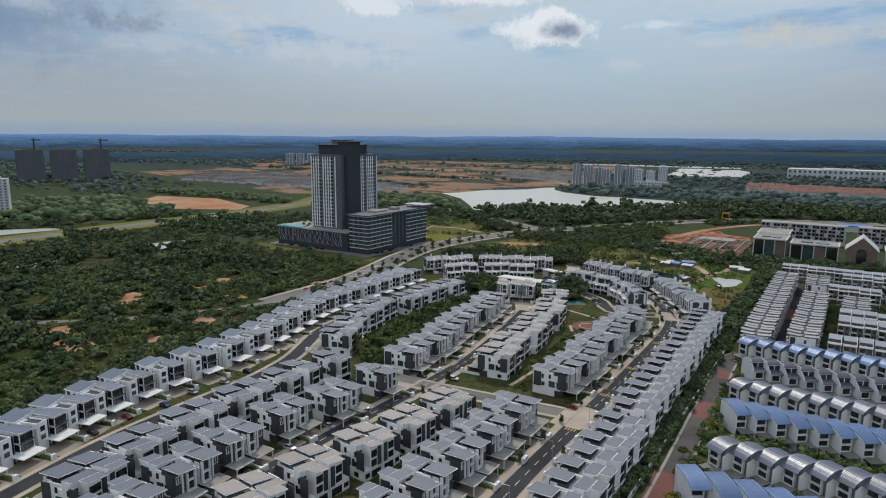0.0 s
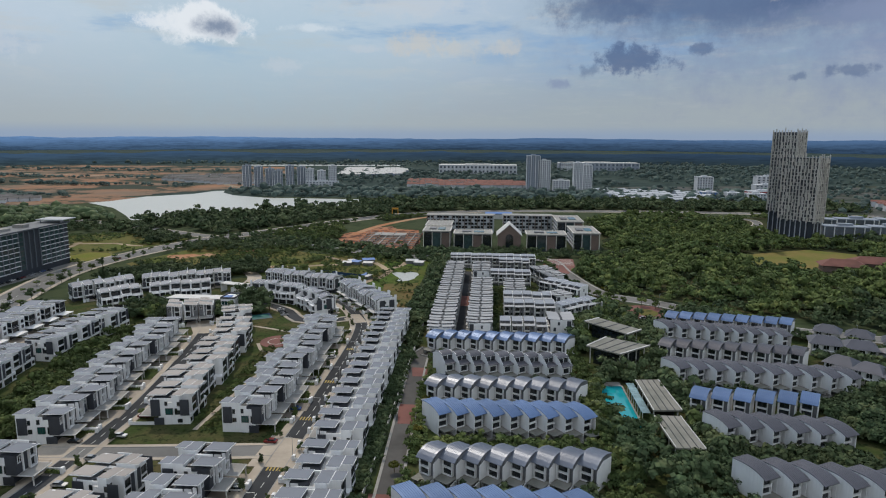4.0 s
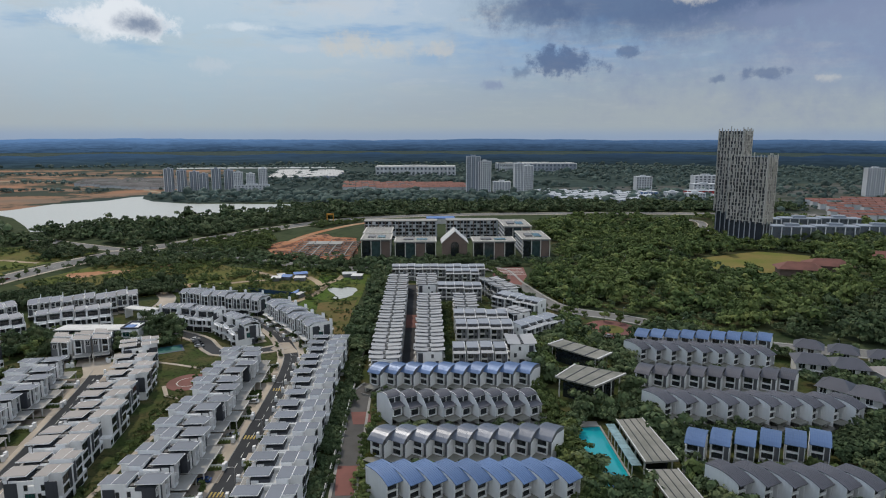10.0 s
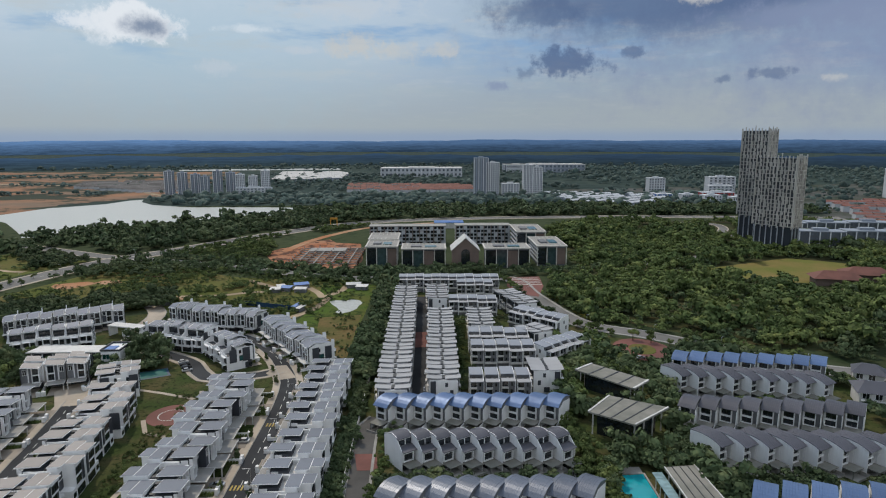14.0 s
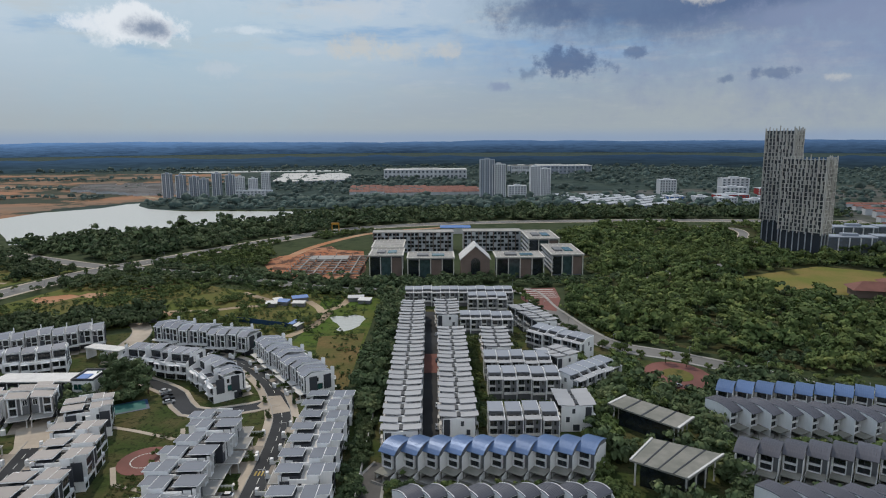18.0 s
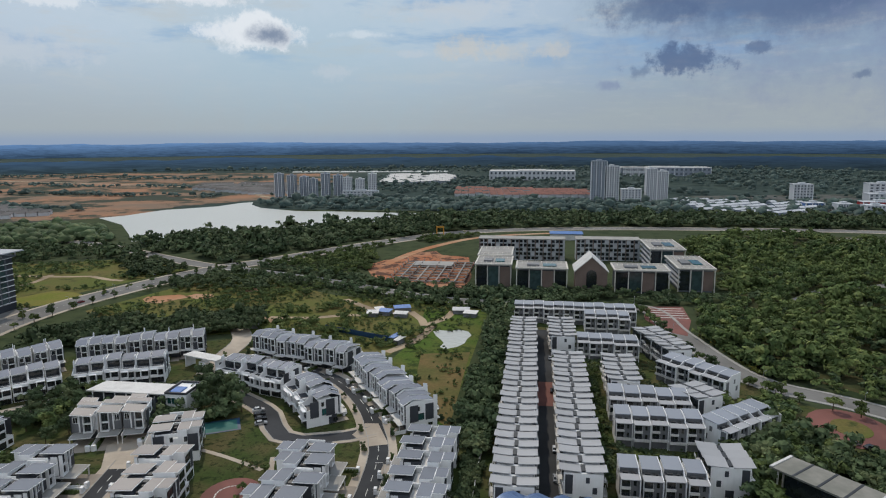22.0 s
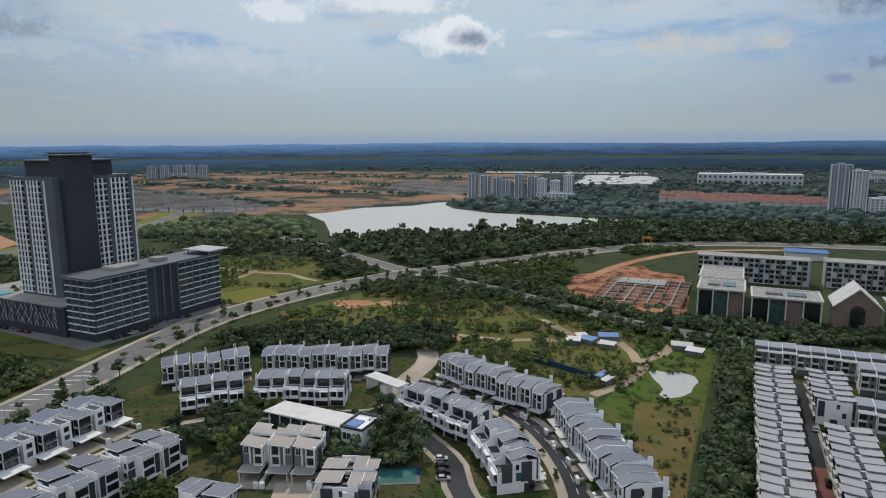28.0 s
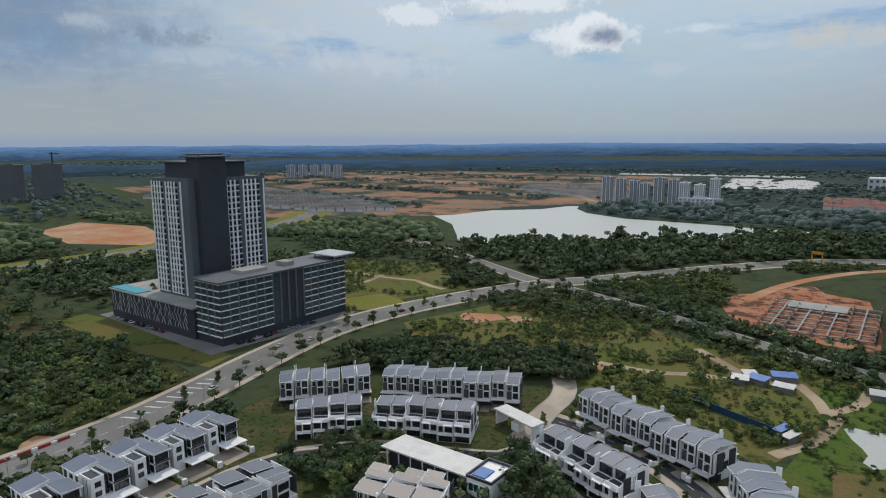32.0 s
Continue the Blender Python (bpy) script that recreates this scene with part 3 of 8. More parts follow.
sheet("west_earth", [(-1500, 820), (-760, 620), (-620, 700), (-650, 800), (-1000, 960), (-1500, 1100)], 0.05, EARTH_F, "bare orange earth", "site")
sheet("near_earth", [(-840, 400), (-889, 468), (-782, 494), (-662, 452), (-641, 416), (-715, 377)], 0.06, EARTH, "bare pinkish earth beyond the far road", "site")
sheet("lake_earth", [(-908, 901), (-919, 1037), (-592, 1013), (-530, 890), (-545, 800), (-585, 740), (-613, 703), (-700, 760)], 0.085, EARTH_F, "cleared orange land beside the lake", "site")
sheet("wild_pond", [(-486, 82), (-471, 87), (-470, 104), (-476, 112), (-482, 116), (-486, 101)], 0.08, LAKE, "small bright pond in scrubland", "pond")
sheet("wild_pond", [(-500, 194), (-480, 189), (-465, 188), (-470, 212), (-484, 234), (-492, 221)], 0.08, LAKE, "small bright pond in scrubland", "pond")
sheet("wild_pond", [(-700, 150), (-655, 140), (-650, 177), (-640, 215), (-665, 195)], 0.08, LAKE, "shallow water beyond the far road", "pond")
sheet("meadow", [(-424, 240), (-330, 238), (-286, 246), (-292, 262), (-395, 262), (-424, 258)], 0.06, GRASS, "rough meadow before the dark tower", "field")
sheet("bright_grass", [(-329, 366), (-300, 356), (-288, 364), (-287, 384), (-300, 391), (-318, 394)], 0.07, VERGE, "bright yellow-green grass plot", "field")
# this floor's bluish tint is distance haze put into its colour
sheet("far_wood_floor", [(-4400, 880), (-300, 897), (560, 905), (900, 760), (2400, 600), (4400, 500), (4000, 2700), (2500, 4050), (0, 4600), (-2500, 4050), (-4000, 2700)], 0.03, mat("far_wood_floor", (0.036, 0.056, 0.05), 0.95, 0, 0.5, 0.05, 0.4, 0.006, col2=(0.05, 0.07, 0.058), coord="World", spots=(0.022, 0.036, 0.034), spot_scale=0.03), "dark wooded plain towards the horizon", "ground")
sheet("shop_ground", [(200, 900), (640, 640), (900, 760), (900, 1300), (260, 1180), (130, 1080)], 0.05, mat("town_ground", (0.11, 0.11, 0.105), 0.95, 0, 0.4, 0.05, 0.3, 0.01, col2=(0.06, 0.07, 0.05), coord="World", spots=(0.035, 0.05, 0.035), spot_scale=0.02), "built-up ground of a shop district", "ground")
rnd = random.Random(5)
BARE = [(-326, 73, 11), (-340, 84, 8), (-326, 141, 10), (-285, 115, 9), (-286, 143, 7), (-318, 116, 8), (-257, 73, 8), (-272, 13, 12), (-250, 40, 6), (-268, 170, 6), (-232, 383, 12), (-215, 392, 10), (-190, 415, 8), (-152, 345, 7), (-300, 20, 9)]
for cx, cy, r in BARE:
    sheet("bare_patch", [(cx + r * rnd.uniform(0.6, 1.5) * math.cos(t * 0.7), cy + r * rnd.uniform(0.5, 1.1) * math.sin(t * 0.7)) for t in range(9)], 0.075, EARTH, "patch of bare orange earth", "earth")

# roads
MAIN = [(-256, 118), (-256, 140), (-256.5, 170), (-259, 198), (-266, 229), (-277, 270), (-285, 312), (-284, 352), (-276, 392), (-263, 436), (-245, 480), (-222, 510), (-200, 545), (-155, 612), (-102, 676), (-48, 711), (40, 735), (142, 745), (300, 745), (500, 720)]
road("main_road", MAIN, 19, ASPH_OLD, "wide pale dual carriageway with a planted median", 2.5, PAVE, dashes=1)
road("narrow_road", [(-258, 120), (-262, 104), (-276, 78), (-296, 50), (-330, 20), (-400, -20)], 6, ASPH_OLD, "narrow pale road through scrubland", kerb=False)
road("lake_road", [(-245, 482), (-270, 492), (-322, 521), (-368, 548), (-425, 577), (-500, 600)], 12, ASPH_OLD, "side road towards the lake", 1.5)
road("diagonal_road", [(-246, 484), (-193, 463), (-143, 441), (-99, 419), (-61, 402), (-28, 397), (20, 393), (58, 395), (67, 345), (82, 287), (110, 265), (137, 242), (165, 216), (240, 190), (330, 150)], 10, ASPH_OLD, "pale road past the school to the white terraces", 1.5, CONC)
S3 = [(-46, -60), (-49.5, 10), (-49.6, 60), (-49.0, 100), (-49.2, 135), (-50, 180), (-52.5, 206), (-58, 222), (-63, 234), (-72, 249), (-86, 265), (-102, 275), (-122, 282), (-140, 284)]
road("street", S3, 6.0, ASPH, "dark asphalt estate street", 2.6, PAVE, dashes=1)
road("street", [(-108, -70), (-112.5, -27), (-113.5, 7), (-112, 50), (-112, 80), (-112.5, 100), (-117, 132), (-123, 165), (-128, 190)], 5.6, ASPH, "dark asphalt estate street", 2.2, PAVE, dashes=1)
road("street", [(-150, -110), (-164, -54), (-169, -30), (-171, 0), (-172, 30), (-177, 55), (-186, 75), (-195, 95), (-199, 125), (-197.5, 160), (-198, 195), (-192, 214), (-178, 226)], 5.8, ASPH, "dark asphalt estate street", 1.6, PAVE)
road("street", [(-126, 63), (-110, 64), (-80, 67), (-53, 70)], 6.5, ASPH_OLD, "short cross street", 1.5, PAVE)
road("street", [(-58, 220), (-65, 215), (-80, 210), (-87, 212), (-92, 218), (-98, 228), (-107, 236), (-116, 242), (-126, 247)], 6.0, ASPH, "curved estate street", 1.5, PAVE)
road("street", [(-194, 214), (-178, 232), (-160, 240), (-140, 250), (-136, 262)], 6.0, ASPH, "curved street below the townhouses", 1.2, PAVE)
road("entry_road", [(-140, 262), (-144, 285), (-148, 312), (-170, 345)], 9, PAVE, "paved entrance drive", 0, None)
road("red_lane", [(-13, -30), (-14, 38), (-16, 110), (-17, 165), (-14, 172)], 6, ASPH_MID, "grey lane with red paved crossings", 0.6, CONC)
for y0, y1 in ((20, 48), (92, 108), (136, 146)):
    sheet("red_crossing", [(-17.6, y0), (-11.5, y0), (-12.6, y1), (-19.3, y1)], 0.19, REDP, "red paved road table", "paving")
road("terrace_lane", [(-0.5, 172), (0, 240), (-1, 345)], 6.5, ASPH, "narrow lane between white terraces", 0.8, CONC)
sheet("lane_red", [(-3.6, 248), (3.0, 248), (3.0, 272), (-3.6, 272)], 0.20, REDP, "red paved stretch of the lane", "paving")
sheet("red_plaza", [(54, 372), (58, 400), (80, 402), (78, 372), (70, 343), (61, 350)], 0.15, REDP, "red paved entrance with white bars", "paving")
for i in range(5):
    sheet("white_bar", [(58, 376 + i * 5), (78, 376 + i * 5), (78, 377 + i * 5), (58, 377 + i * 5)], 0.17, LINE, "white band across red paving", "marking")
sheet("round_plaza", [(101 + 13 * math.cos(t / 3), 243 + 16 * math.sin(t / 3)) for t in range(19)], 0.13, REDP, "round red paved turning place", "paving")
sheet("round_green", [(101 + 6 * math.cos(t / 3), 243 + 7.5 * math.sin(t / 3)) for t in range(19)], 0.2, GRASS, "small round lawn in red paving", "lawn")
sheet("north_yard", [(-132, 184), (-120, 186), (-112, 196), (-118, 214), (-134, 212), (-140, 198)], 0.16, PAVE, "pale paved turning head", "paving")
for pts in ([(-126, 52), (-118, 52), (-116, 72), (-127, 74)], [(-58, 60), (-45, 60), (-46, 78), (-57, 80)], [(-64, 216), (-62, 225), (-57.5, 225.5), (-50.5, 211), (-57, 208.5)]):
    sheet("raised_junction", pts, 0.2, PAVE, "pale raised paved junction", "paving")
for x0, y0, x1, y1 in ((-96, 372, -120, 395), (-62, 345, -75, 372), (-75, 372, -110, 360), (-110, 360, -150, 350), (-62, 345, -50, 385), (-389, 435, -324, 439), (-324, 439, -292, 428), (-351, 399, -357, 440), (-72, 300, -58, 345)):
    road("dirt_track", [(x0, y0), ((x0 + x1) / 2 + 3, (y0 + y1) / 2 - 3), (x1, y1)], 4.5, SAND, "sandy track through rough grass", kerb=False, z=0.09)
road("site_track", [(-122, 510), (-110, 565), (-91, 613), (-65, 655), (-30, 680), (20, 700)], 8, EARTH, "orange earth haul track", kerb=False, z=0.09)
CANAL = [(-560, -120), (-606, 60), (-614, 130), (-616, 195), (-617, 274), (-612, 361), (-631, 524), (-653, 579), (-696, 661), (-781, 780), (-885, 871), (-1002, 900)]
road("canal_road", CANAL, 20, ASPH_OLD, "far dual road with bright grass verges", 16, VERGE)
road("loop_road", [(278, 668), (300, 690), (322, 672), (318, 640), (300, 600), (305, 560), (318, 530), (350, 500)], 8, ASPH_OLD, "looping access road", 1)
road("wood_road", [(150, 425), (180, 455), (215, 470), (250, 490)], 7, ASPH_OLD, "road seen through trees", 0)
road("far_road", [(-1400, 1500), (-700, 1300), (-470, 1090), (-420, 1040)], 12, SAND, "far pale road", kerb=False, z=0.2)


# ---- houses ----
def win(root, x0, x1, y, z0, z1, face=-1, fr=0.12, frame_mat=None, glass=None, mull=1):
    """A window in one piece: a frame proud of the wall y, bars, and panes set back in it. It lies along x."""
    b = MB()
    out, back, deep = y + face * 0.14, y - face * 0.05, y + face * 0.05
    n, panes = mull + 1, []
    xs = [x0 + (x1 - x0) * i / n for i in range(n + 1)]
    lo, hi = [], []
    for x in xs:
        lo.append(len(b.v)), b.v.append((x, out, z0))
        hi.append(len(b.v)), b.v.append((x, out, z1))
    for i in range(n):
        a, c = xs[i] + (fr if i == 0 else fr * 0.4), xs[i + 1] - (fr if i == n - 1 else fr * 0.4)
        k = len(b.v)
        b.v += [(a, out, z0 + fr), (c, out, z0 + fr), (c, out, z1 - fr), (a, out, z1 - fr)]
        b.v += [(a, deep, z0 + fr), (c, deep, z0 + fr), (c, deep, z1 - fr), (a, deep, z1 - fr)]
        b.f += [(lo[i], lo[i + 1], k + 1, k), (lo[i + 1], hi[i + 1], k + 2, k + 1), (hi[i + 1], hi[i], k + 3, k + 2), (hi[i], lo[i], k, k + 3)]
        b.f += [(k + j, k + (j + 1) % 4, k + 4 + (j + 1) % 4, k + 4 + j) for j in range(4)]
        panes.append(len(b.f))
        b.f.append((k + 4, k + 5, k + 6, k + 7))
    k = len(b.v)
    b.v += [(x0, back, z0), (x1, back, z0), (x1, back, z1), (x0, back, z1)]
    b.f += [tuple(lo) + (k + 1, k), tuple(reversed(hi)) + (k + 3, k + 2), (lo[0], k, k + 3, hi[0]), (lo[-1], hi[-1], k + 2, k + 1)]
    w = part("window", b, frame_mat or WHITE, root)
    w.data.materials.append(glass or GLASS)
    for i in panes:
        w.data.polygons[i].material_index = 1
    return w


def yard(root, w, D, deep=6.0, wall=True):
    d = MB()
    d.box(-w / 2 + 0.2, w / 2 - 1.6, -D / 2 - deep, -D / 2 + 4, 0.0, 0.1)
    part("driveway", d, DRIVE, root)
    if wall:
        b = MB()
        b.box(w / 2 - 0.15, w / 2, -D / 2 - deep, -D / 2 + 3, 0, 1.3), b.box(w / 2 - 1.4, w / 2 - 0.15, -D / 2 - deep, -D / 2 - deep + 0.9, 0, 1.9)
        part("boundary_wall", b, WHITE, root)
    h = MB()
    for i in range(5):
        y = -D / 2 - deep + 1.2 + i * 0.9
        h.add([(w / 2 - 1.4, y, 0), (w / 2 - 0.3, y, 0), (w / 2 - 0.3, y + 0.85, 0), (w / 2 - 1.4, y + 0.85, 0), (w / 2 - 1.2, y + 0.15, 0.9 + 0.3 * ((i * 7) % 3)), (w / 2 - 0.5, y + 0.1, 1.0), (w / 2 - 0.5, y + 0.7, 0.9), (w / 2 - 1.2, y + 0.7, 0.8)],
              [(4, 5, 6, 7), (0, 1, 5, 4), (1, 2, 6, 5), (2, 3, 7, 6), (3, 0, 4, 7)])
    part("shrub_bed", h, LEAF, root)


def multi(name, layers, root, label=""):
    """One part whose layers differ in material."""
    b, idx = MB(), []
    for k, (q, m) in enumerate(layers):
        b.add(q.v, q.f)
        idx += [k] * len(q.f)
    me = b.mesh(name, layers[0][1])
    for q, m in layers[1:]:
        me.materials.append(m)
    me.polygons.foreach_set("material_index", idx)
    return part(name, me, None, root, label)


def two_tone(ob, sheet_mb, material):
    """Lays a second, differently coloured layer on a part."""
    n = len(ob.data.polygons)
    v0 = [tuple(v.co) for v in ob.data.vertices]
    f0 = [tuple(p.vertices) for p in ob.data.polygons]
    b = MB()
    b.add(v0, f0), b.add(sheet_mb.v, sheet_mb.f)
    me = b.mesh(ob.name, ob.data.materials[0])
    me.materials.append(material)
    for p in me.polygons:
        p.material_index = 1 if p.index >= n else 0
    ob.data = me


def slab_roof(name, r, x0, x1, y0, y1, za, zb, roof, rim=0.11, th=0.24):
    """A thin tilted slab with a white rim round its sheet."""
    b, c = MB(), MB()
    b.wedge(x0, x1, y0, y1, za, zb, za + th, zb + th), c.wedge(x0 + rim, x1 - rim, y0 + rim, y1 - rim, za + th + 0.005, zb + th + 0.005, za + th + 0.05, zb + th + 0.05)
    return multi(name, [(b, WHITE), (c, roof)], r)


def house_split(w, D, fr_w, label, group, roof=None, front=None, canopy=True, step=0.0, vent=True, tilt=1):
    """A three-storey link house: tilted slab roofs front and rear, a light well between, charcoal front with white frames, carport. It looks along -y."""
    roof, front = roof or ROOF_A, front or CHAR
    r = thing("link_house", label, "house", group)
    yf = -D / 2 + 2.0
    lo, hi = 9.3 + step, 10.15 + step
    za, zb = (lo, hi) if tilt > 0 else (hi, lo)
    zm = za + (zb - za) * (w - 2.7) / (w - 0.3)
    b, d, g_ = MB(), MB(), MB()
    b.wedge(-w / 2 + 0.15, w / 2 - 2.55, 1.3, D / 2 - 0.4, 0, 0, za, zm), b.wedge(w / 2 - 2.55, w / 2 - 0.15, 1.3, D / 2 - 3.6, 0, 0, zm, zb), b.box(w / 2 - 2.55, w / 2 - 0.15, D / 2 - 3.6, D / 2 - 0.4, 0, 3.3)
    b.box(-w / 2 + 0.05, w / 2 - 0.05, -0.9, 1.3, 0, 8.0), b.box(-w / 2 + 0.1, w / 2 - 0.1, yf + 2.2, -0.9, 0, 8.3), b.box(w / 2 - 0.3, w / 2 - 0.06, yf + 2.2, 1.3, 8.3, 9.5), b.box(-w / 2 + 0.06, -w / 2 + 0.28, -0.9, 1.3, 8.0, 9.4)
    # dark: garage front, well floor, rear panel, well louvre
    d.box(-w / 2 + 0.4, w / 2 - 0.5, yf + 2.12, yf + 2.2, 0.1, 2.85), d.box(-w / 2 + 0.4, -w / 2 + 2.0, D / 2 - 0.42, D / 2 - 0.36, 3.2, 9.0), d.box(w / 2 - 2.5, w / 2 - 0.2, D / 2 - 3.6, D / 2 - 3.54, 3.4, 6.0)
    # glass: rear doors and windows, light well, side slits
    g_.box(-w / 2 + 2.3, w / 2 - 2.9, D / 2 - 0.42, D / 2 - 0.35, 3.6, 5.6), g_.box(-w / 2 + 0.7, w / 2 - 3.0, D / 2 - 0.42, D / 2 - 0.35, 0.2, 2.4), g_.box(w / 2 - 2.3, w / 2 - 0.5, D / 2 - 3.62, D / 2 - 3.53, 6.4, 8.2), g_.box(-w / 2 + 0.8, w / 2 - 1.2, 1.24, 1.32, 8.2, 9.0)
    g_.box(w / 2 - 2.2, w / 2 - 0.5, D / 2 - 0.42, D / 2 - 0.35, 0.9, 2.3)
    for sx in (-1, 1):
        g_.box(sx * (w / 2 - 0.11) - 0.04, sx * (w / 2 - 0.11) + 0.04, 3.0, 3.9, 6.6, 8.2), g_.box(sx * (w / 2 - 0.11) - 0.04, sx * (w / 2 - 0.11) + 0.04, 2.6, 3.9, 3.7, 5.2)
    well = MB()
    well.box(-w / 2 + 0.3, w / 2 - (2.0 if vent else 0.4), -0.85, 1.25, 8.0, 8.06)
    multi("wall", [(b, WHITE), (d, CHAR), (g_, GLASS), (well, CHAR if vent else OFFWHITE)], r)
    x1 = -w / 2 + fr_w
    b, c = MB(), MB()
    b.box(-w / 2 + 0.1, x1 - 0.1, yf, yf + 2.2, 3.4, 9.2), b.box(-w / 2 + 0.15, x1 - 0.15, yf + 2.2, -0.8, 8.4, 9.2)
    c.box(x1 - 0.1, x1 + 0.06, yf + 0.3, yf + 2.2, 3.5, 9.1), c.box(-w / 2 + 2.3, -w / 2 + 2.7, yf - 0.35, yf, 3.4, 9.2)
    fb = multi("front_block", [(b, front), (c, WHITE)], r, "charcoal front block")
    b = MB()
    b.box(x1 - 0.45, x1 - 0.1, yf - 0.9, yf, 3.2, 9.4), b.box(x1 - 2.6, x1 - 0.45, yf - 0.9, yf - 0.02, 6.15, 6.45), b.box(x1 - 2.6, x1 - 0.45, yf - 0.9, yf - 0.02, 3.2, 3.5), b.box(x1 - 2.8, x1 - 2.6, yf - 0.9, yf - 0.02, 3.2, 9.3)
    part("white_frame", b, WHITE, r, "projecting white window frame")
    win(fb, x1 - 2.5, x1 - 0.5, yf, 3.6, 6.1, mull=1, frame_mat=DARKM), win(fb, x1 - 2.5, x1 - 0.5, yf, 6.5, 9.0, mull=1, frame_mat=DARKM)
    win(fb, -w / 2 + 0.6, -w / 2 + 2.1, yf, 6.5, 8.7, frame_mat=WHITE)
    win(r, -w / 2 + 2.3, w / 2 - 2.9, D / 2 - 0.4, 6.4, 8.5, face=1, mull=2, frame_mat=DARKM)
    fo = 0.25 if tilt > 0 else -0.1
    slab_roof("front_roof", r, -w / 2 + 0.3, min(x1 + 0.3, w / 2 - 0.25), -D / 2 + 0.3, -0.75, za - 0.1 + fo, zb - 0.2 + fo, roof)
    # the rear roof has a notch at its back corner
    slab_roof("back_roof", r, -w / 2 + 0.12, w / 2 - 0.25, 1.1, D / 2 - 2.9, za, zb, roof), slab_roof("back_roof", r, -w / 2 + 0.12, w / 2 - 2.3, D / 2 - 2.9, D / 2 + 0.35, za, zm, roof)
    if vent:
        b = MB()
        b.box(-w / 2 + 0.9, -w / 2 + 2.2, -0.7, 0.7, 8.06, 9.5), b.box(-w / 2 + 2.4, -w / 2 + 3.4, -0.4, 0.5, 8.06, 9.1), b.box(w / 2 - 3.2, w / 2 - 2.3, -0.5, 0.6, 8.06, 9.0)
        part("roof_plant", b, DARKM, r)
    if canopy:
        b, c = MB(), MB()
        b.box(-w / 2 + 0.2, w / 2 - 0.6, -D / 2 - 2.6, yf + 2.1, 2.95, 3.2), c.box(-w / 2 + 0.4, w / 2 - 0.8, -D / 2 - 2.4, yf - 0.1, 3.2, 3.23)
        b.box(-w / 2 + 0.4, -w / 2 + 0.7, -D / 2 - 2.3, -D / 2 - 2.0, 0, 2.95)
        multi("carport_roof", [(b, OFFWHITE), (c, CONC)], r)
    yard(r, w, D)
    return r


def house_villa(w, D, label, group):
    """A detached villa: slab-roofed and gabled blocks round a flat dark terrace, tall glazing, a wide white carport roof. It looks along -y."""
    r = thing("villa", label, "villa", group)
    y = -D / 2
    b, d, g_ = MB(), MB(), MB()
    b.box(0.2, w / 2 - 0.5, y + 2.6, 0.4, 3.2, 9.0), b.box(0.2, w / 2 - 0.5, y + 4.2, 0.4, 0, 3.2)
    d.box(w / 2 - 0.52, w / 2 - 0.42, y + 3.0, -0.8, 3.4, 8.8), d.box(0.2, w / 2 - 0.5, y + 2.5, y + 2.6, 5.8, 6.3), d.box(0.3, w / 2 - 0.6, y + 4.1, y + 4.2, 0.1, 2.8)
    g_.box(0.12, 0.2, y + 2.7, y + 4.6, 3.6, 5.7), g_.box(0.12, 0.2, y + 2.7, y + 4.6, 6.4, 8.7)
    fb = multi("front_block", [(b, WHITE), (d, CHAR), (g_, GLASS)], r)
    b, d, g_ = MB(), MB(), MB()
    b.box(-w / 2 + 0.3, -1.6, y + 3.4, 0.4, 0, 8.7), b.box(-w / 2 + 0.3, -w / 2 + 0.55, y + 3.4, 0.4, 8.7, 9.3), b.box(-1.85, -1.6, y + 3.4, 0.4, 8.7, 9.3), b.box(-w / 2 + 0.55, -1.85, y + 3.4, y + 3.65, 8.7, 9.3)
    b.box(-w / 2 + 0.3, 0.2, 0.4, 2.2, 0, 8.4)
    d.box(-1.6, 0.2, y + 5.0, 0.4, 0, 8.3), d.box(-w / 2 + 0.55, -1.85, y + 3.65, 0.3, 8.7, 8.76), d.box(-1.6, 0.2, y + 5.0, 2.0, 8.3, 8.42)
    # tall glazing in the recess and slits between the side wall's sheets
    g_.box(-1.6, 0.2, y + 4.92, y + 5.0, 0.4, 8.1), g_.box(-1.6, -1.52, y + 3.6, y + 5.0, 3.4, 8.4), g_.box(-w / 2 + 0.24, -w / 2 + 0.3, y + 5.4, y + 5.6, 0.3, 8.6), g_.box(-w / 2 + 0.24, -w / 2 + 0.3, y + 7.4, y + 7.6, 0.3, 8.6), g_.box(-w / 2 + 0.22, -w / 2 + 0.3, 0.7, 1.9, 0.4, 8.0)
    sb = multi("stair_block", [(b, WHITE), (d, CHAR), (g_, GLASS)], r, "white flat-roofed stair block with a dark terrace")
    b, d, g_ = MB(), MB(), MB()
    zr = 8.7
    b.add([(-w / 2 + 0.2, 2.2, 0), (1.0, 2.2, 0), (1.0, D / 2 - 0.6, 0), (-w / 2 + 0.2, D / 2 - 0.6, 0), (-w / 2 + 0.2, 2.2, zr), (1.0, 2.2, zr + 0.9), (1.0, D / 2 - 0.6, zr + 0.9), (-w / 2 + 0.2, D / 2 - 0.6, zr)], [(3, 2, 1, 0), (4, 5, 6, 7), (0, 1, 5, 4), (1, 2, 6, 5), (2, 3, 7, 6), (3, 0, 4, 7)])
    b.box(1.0, w / 2 - 0.4, 0.4, D / 2 - 1.8, 0, 8.2)
    d.box(-w / 2 + 0.14, -w / 2 + 0.2, D / 2 - 3.0, D / 2 - 1.4, 0.3, 8.4), d.box(1.4, w / 2 - 0.8, D / 2 - 1.8, D / 2 - 1.74, 3.2, 7.8)
